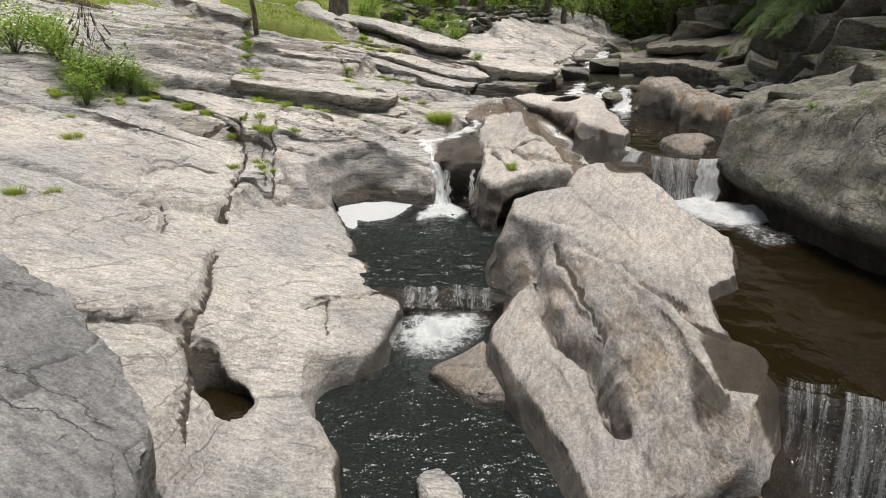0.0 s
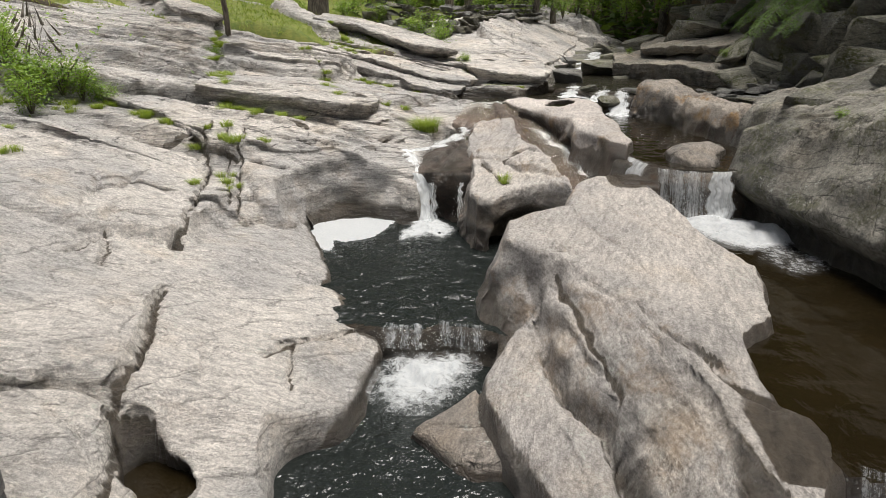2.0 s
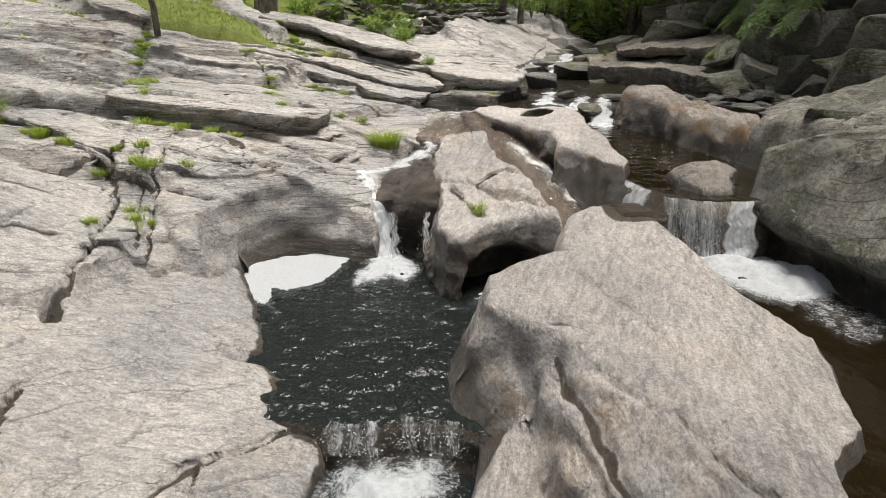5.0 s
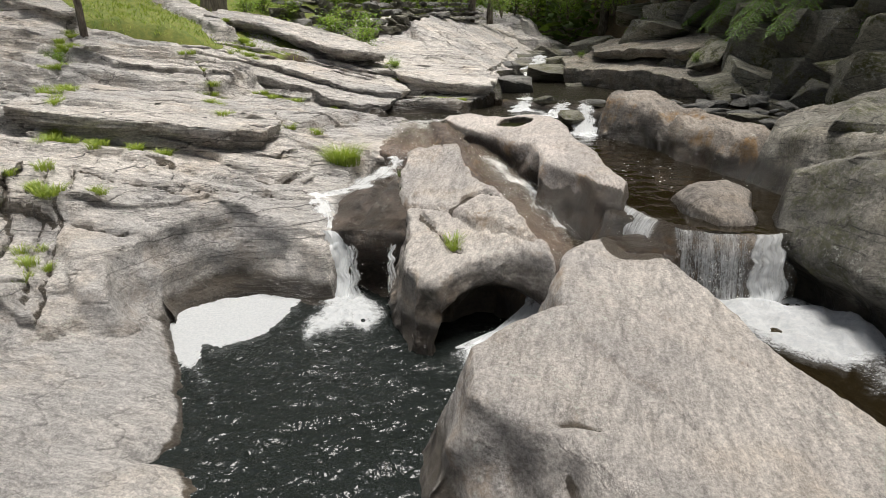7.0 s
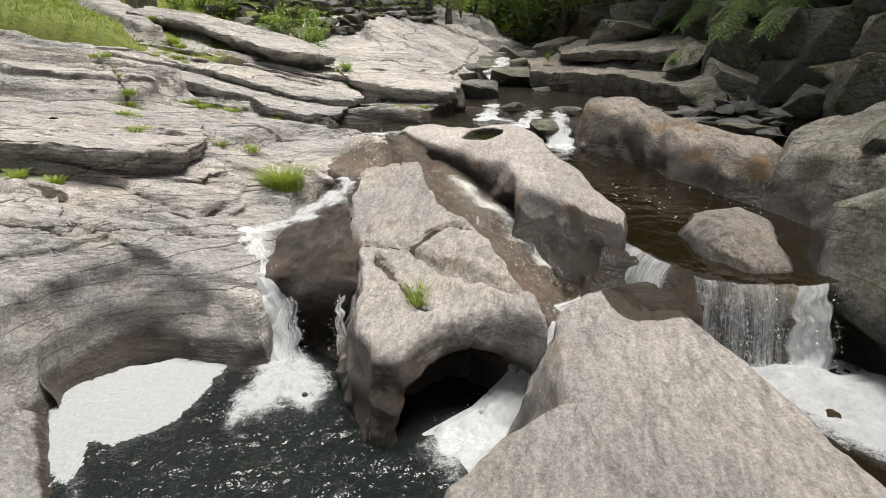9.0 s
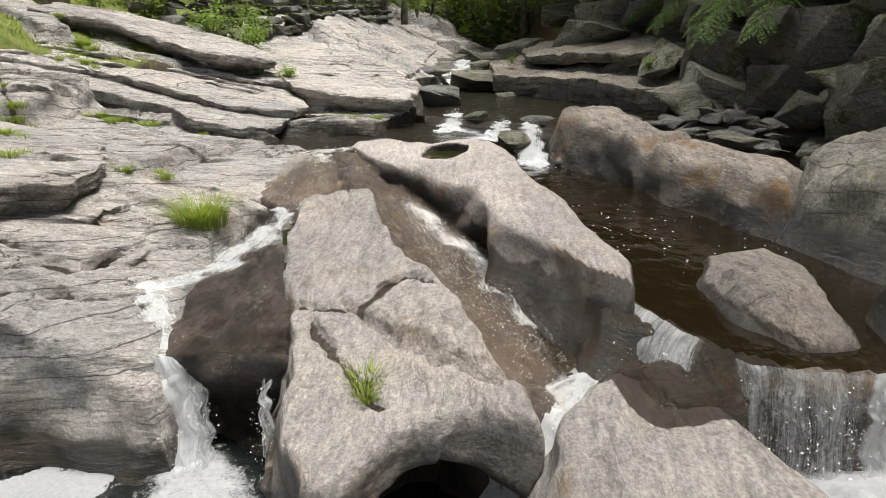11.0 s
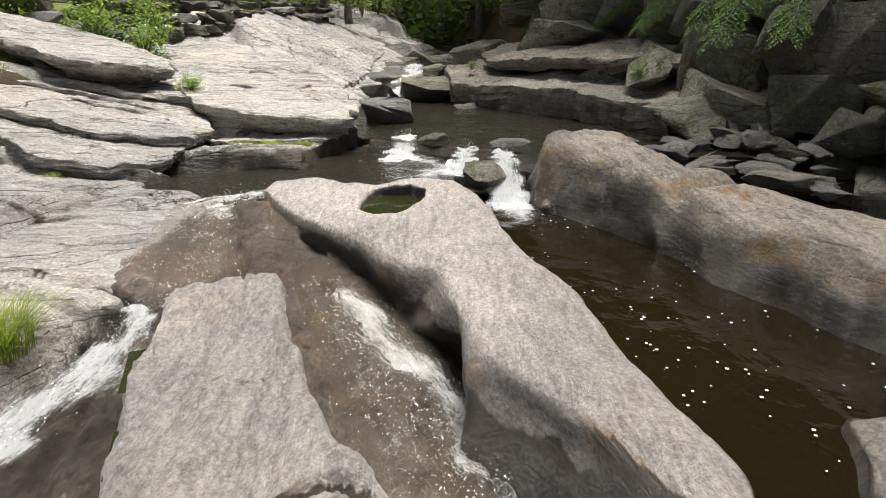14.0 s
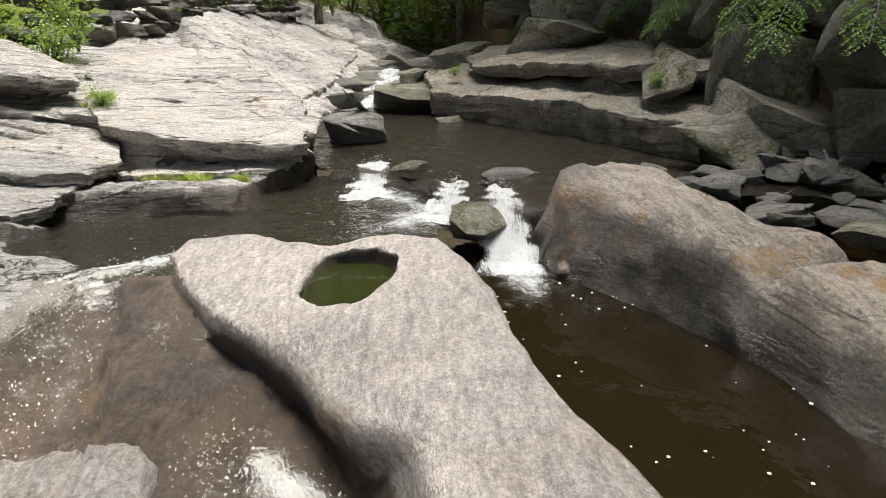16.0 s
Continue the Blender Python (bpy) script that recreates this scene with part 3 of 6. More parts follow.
# ---------------------------------------------------------------- bedrock on the sunny bank
BANK = [
    Lump([(-0.5, -2), (-0.55, 2.0), (-0.59, 2.76), (-0.73, 3.3), (-0.96, 3.65), (-1.04, 3.89), (-1.06, 4.05), (-1.04, 4.24), (-0.95, 4.36), (-0.76, 4.44), (-0.6, 4.57), (-0.5, 4.83), (-0.5, 5.13), (-0.42, 5.5), (-0.5, 5.9), (-0.68, 6.25), (-0.95, 6.4), (-1.5, 6.5), (-2.6, 6.7), (-4, 6.9), (-10, 7.4), (-10, -2)],
         (0.25, -0.3, 0.01), 0.07, 0.05, 6, 0.02),
    Lump([(-0.99, 7.0), (-0.94, 6.62), (-1.2, 6.38), (-1.7, 6.4), (-2.5, 6.55), (-2.75, 7.0), (-2.7, 7.7), (-2.0, 8.4), (-1.55, 8.25), (-1.3, 7.7)], (0.31, -0.27, 0.005), 0.3, 0.16, 5, 0.03),
    Lump([(-2.55, 6.6), (-2.45, 7.2), (-2.35, 7.9), (-1.8, 8.2), (-1.6, 8.5), (-2.2, 9.6), (-4, 10), (-10, 10.5), (-10, 6.6), (-4, 6.4), (-3.2, 6.3)], (0.17, -0.28, 0.05), 0.06, 0.06, 5, 0.04),
    Lump([(-1.78, 7.9), (-1.84, 8.25), (-1.68, 8.72), (-1.38, 9.1), (-1.05, 9.22), (-0.6, 9.0), (-0.22, 8.8), (-0.08, 9.1), (-0.08, 9.7), (0.1, 10.3), (0.3, 11), (-1, 11.6), (-3, 11), (-3.4, 9.8), (-2.7, 9.0), (-2.3, 8.4), (-2.0, 7.9)],
         (-1.42, -0.19, 0.283), 0.1, 0.08, 3.5, 0.05),
    Lump([(-2.6, 7.0), (-2.3, 7.3), (-1.75, 8.0), (-1.85, 8.4), (-2.4, 8.9), (-2.8, 8.6)], (-1.594, -0.25, 0.27), 0.1, 0.08, 4, 0.04),
    Lump([(-10, 9.2), (-3.6, 9.1), (-2.9, 8.9), (-2.3, 8.75), (-2.0, 9.0), (-1.8, 9.6), (-3, 11), (-5, 10.8), (-10, 11)], (0.45, -0.17, 0.085), 0.08, 0.08, 6, 0.05),
    Lump([(-10, 9.4), (-5.2, 9.6), (-4.0, 10.15), (-2.84, 10.42), (-1.9, 10.55), (-1.3, 10.8), (-0.85, 11.2), (-0.5, 11.8), (0.1, 12.6), (0.55, 13.25), (0.7, 13.5), (0.4, 14.1), (-1, 14.5), (-10, 14)], (1.45, -0.14, 0.035), 0.1, 0.08, 5, 0.06),
    Lump([(-10, 11.2), (-5, 11.6), (-3.2, 12.2), (-2.2, 12.4), (-1.7, 12.75), (-1.6, 13.3), (-1.4, 14.3), (-0.6, 15.2), (0.3, 15.9), (0.2, 16.6), (-1, 18), (-10, 18)], (-0.16, -0.16, 0.178), 0.07, 0.07, 6, 0.07),
    Lump([(-0.25, 10.2), (0.12, 10.5), (0.45, 11.3), (0.75, 12.0), (1.3, 12.35), (1.0, 12.6), (0.45, 13.1), (0.5, 13.5), (-0.6, 13.3), (-1.1, 12.2), (-0.9, 11.2)], (0.2, -0.044, 0.126), 0.15, 0.1, 4, 0.05),
    Lump([(-2.6, 14.6), (-1.7, 14.75), (-0.6, 14.5), (0.45, 14.25), (0.85, 14.9), (0.8, 15.6), (0.2, 17.2), (-1.2, 17.6), (-2.6, 16.2)], (0.28, -0.19, 0.143), 0.06, 0.07, 7, 0.06),
    Lump([(0.35, 15.2), (1.0, 14.65), (1.9, 14.4), (2.45, 14.5), (2.6, 15.2), (2.65, 16.4), (2.3, 17.5), (2.1, 19.0), (2.8, 22.0), (4.0, 25), (2, 25), (-0.5, 21), (-0.5, 17)], (0.3, -0.08, 0.142), 0.06, 0.07, 5, 0.06),
    Lump([(2.3, 14.35), (2.75, 14.6), (3.1, 16.5), (3.5, 18), (5.0, 21.5), (6.3, 25), (3, 25), (1.5, 20)], (-0.95, -0.45, 0.25), 0.12, 0.1, 4, 0.1),
    Lump([(0.5, 13.6), (0.95, 13.6), (1.75, 13.5), (2.1, 13.8), (2.6, 14.3), (2.6, 15.2), (0.4, 15)], (1.3, 0.03, 0.045), 0.1, 0.1, 5, 0.06),
    Lump([(-7.2, 15.9), (-6.4, 15.2), (-5.2, 14.4), (-4.4, 14.1), (-4.2, 14.3), (-5.0, 15.2), (-6.5, 16.4)], (0.12, -0.16, 0.178), 0.06, 0.06, 6, 0.06),
    Lump([(-3.9, 17.3), (-3.0, 16.0), (-2.3, 15.1), (-2.0, 15.3), (-2.6, 16.4), (-3.5, 17.6)], (0.1, -0.16, 0.178), 0.06, 0.06, 6, 0.06),
]
BANK_CUTS = [
    Crack([(-2.24, 5.66), (-1.98, 4.57), (-1.92, 4.11), (-1.73, 3.56), (-1.6, 3.1)], 0.02, 0.07, 0.003),
    Ledge([(-1.6, 3.1), (-1.73, 3.56), (-1.92, 4.11), (-1.98, 4.57), (-2.24, 5.66), (-2.3, 5.9)], 0.16, 1.2, 0.0, 0.006),
    Ledge([(-3.4, 3.7), (-2.9, 3.75), (-2.47, 3.92), (-2.27, 4.09), (-1.9, 4.1), (-1.7, 4.1)], 0.13, 0.9, 0.06, 0.02),
    Ledge([(-2.5, 9.95), (-2.2, 9.85), (-1.73, 9.45), (-1.37, 9.35), (-0.89, 9.15), (-0.6, 9.3)], 0.09, 0.5),
    Ledge([(-2.75, 8.78), (-2.54, 8.81), (-2.2, 8.86), (-1.9, 8.95), (-1.5, 9.25), (-1.0, 9.55)], 0.08, 0.4),
    Ledge([(-4.6, 9.75), (-4.1, 9.6), (-3.74, 9.42), (-3.4, 9.15), (-3.0, 8.92), (-2.6, 8.95)], 0.13, 0.6, 0.12),
    Ledge([(-2.75, 7.42), (-2.6, 7.45), (-2.39, 7.54), (-2.15, 7.55), (-1.9, 7.7)], 0.08, 0.35),
    Ledge([(-2.6, 7.75), (-2.4, 7.85), (-2.2, 7.88), (-2.0, 8.1)], 0.06, 0.3),
    Ledge([(-3.9, 7.2), (-3.3, 7.5), (-2.9, 7.5), (-2.62, 7.6)], 0.05, 0.5),
    Ledge([(-5.6, 8.3), (-4.9, 8.4), (-4.1, 8.35), (-3.4, 8.3), (-2.9, 8.4)], 0.05, 0.6),
    Ledge([(-1.9, 13.0), (-1.6, 13.1), (-1.1, 13.28), (-0.4, 13.2), (0.1, 13.35), (0.65, 13.66)], 0.12, 0.5, 0.12),
    Ledge([(-1.8, 14.0), (-1.3, 14.15), (-0.87, 14.42), (-0.13, 14.2), (0.5, 14.0), (1.05, 14.08)], 0.1, 0.5, 0.1),
    Ledge([(-4.2, 12.7), (-3.2, 12.55), (-2.2, 12.75), (-1.3, 13.0)], 0.1, 0.8, 0.1),
    Ledge([(-3.6, 11.55), (-2.7, 11.5), (-2.0, 11.65), (-1.4, 11.7)], 0.06, 0.7),
    Ledge([(-1.75, 11.0), (-1.3, 10.95), (-0.9, 11.2), (-0.75, 11.6)], 0.05, 0.4),
    Ledge([(-1.5, 10.05), (-0.8, 9.93), (-0.45, 10.1), (-0.38, 10.45), (-0.55, 10.9)], 0.06, 0.2, 0.06),
    Ledge([(-1.4, 9.9), (-0.7, 9.78), (-0.32, 9.95), (-0.26, 10.3)], 0.05, 0.18, 0.06),
    Ledge([(-1.2, 10.3), (-0.75, 10.38), (-0.58, 10.7), (-0.7, 11.2)], 0.06, 0.2, 0.06),
    Ledge([(-0.9, 12.1), (-0.5, 12.0), (-0.05, 12.25), (0.3, 12.3)], 0.06, 0.4),
    Ledge([(1.0, 15.6), (1.5, 15.3), (2.1, 15.5), (2.6, 15.9)], 0.1, 0.6, 0.1),
    Ledge([(0.9, 16.6), (1.6, 16.2), (2.4, 16.7), (2.9, 17.3)], 0.1, 0.7, 0.1),
    Ledge([(1.1, 18.2), (1.8, 17.6), (2.6, 18.2), (3.3, 18.9)], 0.12, 0.8, 0.1),
    Ledge([(1.7, 20.2), (2.6, 19.6), (3.4, 20.2), (4.0, 20.8)], 0.14, 1.0, 0.1),
    Crack([(-4.29, 14.16), (-3.72, 12.2), (-3.01, 10.15)], 0.06, 0.1, 0.05),
    Crack([(-2.83, 9.57), (-2.46, 8.17), (-2.3, 7.7)], 0.014, 0.07, 0.006),
    Crack([(-2.37, 13.48), (-1.9, 12.55), (-1.6, 11.6), (-1.33, 10.8)], 0.03, 0.06, 0.04),
    Crack([(-3.18, 5.87), (-3.07, 6.03), (-3.06, 6.34), (-2.88, 6.09), (-2.84, 5.84)], 0.025, 0.05, 0.02),
    Crack([(-3.58, 7.46), (-3.35, 6.64)], 0.04, 0.06, 0.03),
    Pit([(-1.95, 4.15), (-1.5, 4.4), (-1.0, 4.3), (-0.4, 2.6), (-0.4, -1), (-1.6, -1), (-1.78, 3.4)], 0.17, 0.35, 0.02, darkness=0.0, sheer=False),
    Pit([(-1.5, 5.72), (-1.36, 5.9), (-1.28, 5.86), (-1.42, 5.66)], 0.05, 0.03, 0.01, darkness=0.5),
    Pit([(-1.03, 5.66), (-0.93, 5.84), (-0.9, 5.8), (-0.98, 5.62)], 0.04, 0.03, 0.01, darkness=0.4),
    Crack([(-1.25, 4.95), (-1.1, 5.2), (-0.85, 5.45), (-0.6, 5.7)], 0.025, 0.05, 0.03),
    Crack([(-1.1, 5.2), (-1.05, 4.9), (-1.0, 4.6)], 0.02, 0.05, 0.03),
    Crack([(-1.75, 5.05), (-1.55, 4.5)], 0.012, 0.03, 0.005),
    Crack([(-2.6, 4.02), (-2.2, 4.1), (-1.92, 4.08)], 0.05, 0.07, 0.02),
    Crack([(-2.2, 3.9), (-1.95, 3.7), (-1.8, 3.5)], 0.015, 0.04, 0.03),
    Crack([(-3.4, 6.35), (-3.1, 6.5), (-3.15, 6.8), (-2.8, 6.9)], 0.04, 0.08, 0.05),
    Crack([(-3.6, 7.0), (-3.3, 7.3), (-3.2, 7.8)], 0.04, 0.07, 0.05),
    Crack([(-2.2, 7.6), (-2.35, 8.3), (-2.5, 9.1), (-2.6, 9.5)], 0.016, 0.09, 0.004),
    Crack([(-3.9, 8.9), (-3.2, 9.0), (-2.4, 8.7), (-1.9, 8.6)], 0.03, 0.08, 0.03),
    Crack([(-2.6, 9.5), (-1.6, 9.35), (-0.8, 9.6), (-0.3, 9.5)], 0.025, 0.07, 0.04),
    Crack([(-2.0, 9.9), (-1.1, 9.8), (-0.5, 10.0)], 0.025, 0.07, 0.04),
    Pit([(-1.94, 3.98), (-1.76, 4.12), (-1.45, 3.95), (-1.33, 3.74), (-1.37, 3.53), (-1.52, 3.45), (-1.72, 3.58)], 0, 0.05, 0.01, floor=0.2, darkness=1.0),
    Pit([(-2.56, 6.5), (-2.55, 6.75), (-2.42, 6.7), (-2.4, 6.45), (-2.47, 6.36)], 0, 0.05, 0.01, floor=0.45, darkness=1.0),
    Crack([(-2.5, 6.75), (-2.62, 7.6), (-2.8, 8.6), (-3.05, 9.2)], 0.02, 0.12, 0.004),
]


def make_bank():
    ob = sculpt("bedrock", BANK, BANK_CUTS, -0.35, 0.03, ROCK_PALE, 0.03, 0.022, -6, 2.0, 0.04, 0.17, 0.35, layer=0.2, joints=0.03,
                darkened=[([(-1.95, 8.0), (-1.9, 8.8), (-1.3, 9.35), (-0.6, 9.15), (-0.1, 9.0), (-0.1, 8.5), (-1.0, 8.5), (-1.6, 7.9)], 0.22)],
                axes=(axis(-4.2, 2.8, 0.024, -10, 6.5, 1.03), axis(2.4, 14.6, 0.024, -2, 25, 1.02)),
                under=[([(-2.8, 13.9), (0.95, 13.8), (0.95, 14.9), (-2.8, 15.0)], (0, 0.28), lambda x, y: 0.47 - 0.19 * x + 0.143 * y, 1.0),
                       ([(0.9, 13.7), (2.8, 13.7), (2.8, 14.5), (0.9, 14.6)], (0, 0.22), lambda x, y: 2.1 + 0 * x, 1.0),
                       ([(-4.5, 9.7), (-1.6, 9.9), (-1.0, 10.7), (-1.6, 10.9), (-4.5, 10.4)], (0, 0.12), lambda x, y: 1.7 - 0.14 * x, 1.0)])
    tagged(ob, "pale grey layered bedrock sloping down to the stream", "bedrock", kind="structure")


make_bank()



def slab(outline, plane, thick, label, mat=ROCK_PALE, cut=0.14, seed=1.0, rough=0.02, turn=-6):
    """A bed of rock with a broken, layered, overhanging edge; its top follows z = a + b x + c y."""
    p = np.array(outline + outline[:1], float)
    far = np.concatenate([[0], np.cumsum(np.hypot(np.diff(p[:, 0]), np.diff(p[:, 1])))])
    n = int(far[-1] / 0.03)
    s = np.linspace(0, far[-1], n, endpoint=False)
    x, y = np.interp(s, far, p[:, 0]), np.interp(s, far, p[:, 1])
    x, y = x + 0.05 * fbm(x * 3 + seed, y * 3, seed, 5, 0.6), y + 0.05 * fbm(x * 3 - seed, y * 3, seed + 4, 5, 0.6)
    tx, ty = np.roll(x, -2) - np.roll(x, 2), np.roll(y, -2) - np.roll(y, 2)
    size = np.hypot(tx, ty) + 1e-6
    area = np.sum(x * np.roll(y, -1) - np.roll(x, -1) * y)
    nx, ny = -ty / size * np.sign(area), tx / size * np.sign(area)
    cx, cy = x.mean(), y.mean()
    ca, sa = math.cos(radians(turn)), math.sin(radians(turn))

    def top(px, py):
        u, v = px * ca + py * sa, -px * sa + py * ca
        return plane[0] + plane[1] * px + plane[2] * py + rough * fbm(px * 1.2, py * 1.2, seed, 5) + 0.02 * fbm(u * 1.3, v * 5, seed, 5, 0.6)
    rings = []
    for k, (down, inset) in enumerate(((1.0, 1.2), (0.85, 1.0), (0.7, 0.75), (0.58, 0.7), (0.56, 0.4), (0.42, 0.35), (0.4, 0.12), (0.24, 0.1), (0.22, 0.0), (0.08, 0.0), (0.02, 0.03), (0.0, 0.12))):
        inn = np.maximum(0, cut * inset + 0.018 * vnoise(s * 5, k * 3.7, seed) + 0.01 * vnoise(s * 19, k * 3.7, seed))
        px, py = x + nx * inn, y + ny * inn
        rings.append((px, py, top(px, py) - thick * down * (1 + 0.12 * vnoise(s * 2, seed, 4.0))))
    bx, by, _ = rings[-1]
    for f in (0.96, 0.92, 0.87, 0.82, 0.76, 0.7, 0.63, 0.55, 0.46, 0.36, 0.25, 0.12, 0.03):
        px, py = cx + (bx - cx) * f, cy + (by - cy) * f
        rings.append((px, py, top(px, py)))
    co = np.array(rings).transpose(0, 2, 1).reshape(-1, 3)
    k, i = np.meshgrid(np.arange(len(rings) - 1), np.arange(n), indexing="ij")
    a, b = k * n + i, k * n + (i + 1) % n
    quads = np.stack([a, b, b + n, a + n], 2).reshape(-1, 4)
    if area < 0:
        quads = quads[:, ::-1]
    me = bpy.data.meshes.new("rock_slab")
    me.from_pydata(co.tolist(), [], quads.tolist())
    me.polygons.foreach_set("use_smooth", np.ones(len(quads), bool))
    me.set_sharp_from_angle(angle=radians(38))
    # Edge rings under the rim are darker; wet only carries the tone.
    darkness = np.repeat(np.where((np.arange(len(rings)) > 0) & (np.arange(len(rings)) < 10), 0.44, 0.0), n)
    for key, value in (("wet", darkness), ("rust", np.full(len(co), 0.3)), ("split", np.ones(len(co)))):
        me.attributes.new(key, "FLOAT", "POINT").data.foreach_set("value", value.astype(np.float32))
    me.materials.append(mat)
    return tagged(new("rock_slab", me), label, "rock", kind="structure" if label else "")


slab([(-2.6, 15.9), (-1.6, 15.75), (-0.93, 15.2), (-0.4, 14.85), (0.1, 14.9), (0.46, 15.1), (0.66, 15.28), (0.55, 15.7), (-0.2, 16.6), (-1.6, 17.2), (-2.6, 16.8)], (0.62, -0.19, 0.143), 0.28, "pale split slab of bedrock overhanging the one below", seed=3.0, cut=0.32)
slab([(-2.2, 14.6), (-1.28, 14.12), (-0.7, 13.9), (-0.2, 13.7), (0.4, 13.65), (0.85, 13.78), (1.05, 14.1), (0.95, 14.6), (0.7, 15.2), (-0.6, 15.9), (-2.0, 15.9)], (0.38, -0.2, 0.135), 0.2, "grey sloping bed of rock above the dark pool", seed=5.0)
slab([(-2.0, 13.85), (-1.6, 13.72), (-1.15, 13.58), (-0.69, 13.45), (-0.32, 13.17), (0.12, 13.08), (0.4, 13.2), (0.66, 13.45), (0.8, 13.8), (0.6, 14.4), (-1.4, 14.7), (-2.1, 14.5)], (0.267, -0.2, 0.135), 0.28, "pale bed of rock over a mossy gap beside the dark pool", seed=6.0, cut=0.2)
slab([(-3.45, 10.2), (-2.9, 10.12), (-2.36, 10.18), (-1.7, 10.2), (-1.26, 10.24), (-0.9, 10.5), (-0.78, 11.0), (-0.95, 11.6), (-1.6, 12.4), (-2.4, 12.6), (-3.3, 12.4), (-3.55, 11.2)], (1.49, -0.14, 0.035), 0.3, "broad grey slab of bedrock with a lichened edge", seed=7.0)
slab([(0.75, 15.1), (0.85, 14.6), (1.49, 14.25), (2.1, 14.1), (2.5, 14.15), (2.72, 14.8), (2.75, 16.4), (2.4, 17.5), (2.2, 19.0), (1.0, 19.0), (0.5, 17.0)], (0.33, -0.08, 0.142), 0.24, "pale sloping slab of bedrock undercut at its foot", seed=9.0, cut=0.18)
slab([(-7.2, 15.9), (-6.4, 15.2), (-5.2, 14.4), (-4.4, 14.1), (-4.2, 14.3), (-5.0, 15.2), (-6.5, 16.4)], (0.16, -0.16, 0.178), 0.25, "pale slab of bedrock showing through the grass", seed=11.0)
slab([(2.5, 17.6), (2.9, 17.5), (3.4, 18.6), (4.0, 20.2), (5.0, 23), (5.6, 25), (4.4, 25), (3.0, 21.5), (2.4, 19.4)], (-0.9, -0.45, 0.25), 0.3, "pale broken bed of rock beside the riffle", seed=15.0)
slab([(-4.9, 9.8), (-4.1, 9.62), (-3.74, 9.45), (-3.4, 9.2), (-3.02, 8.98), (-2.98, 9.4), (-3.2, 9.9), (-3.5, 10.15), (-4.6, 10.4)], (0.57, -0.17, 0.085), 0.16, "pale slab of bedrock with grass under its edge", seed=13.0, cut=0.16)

# ---------------------------------------------------------------- boulders in the stream


def boulder(name, lumps, cuts, mat, label, category="boulder", **kw):
    return tagged(sculpt(name, lumps, cuts, mat=mat, **kw), label, category)


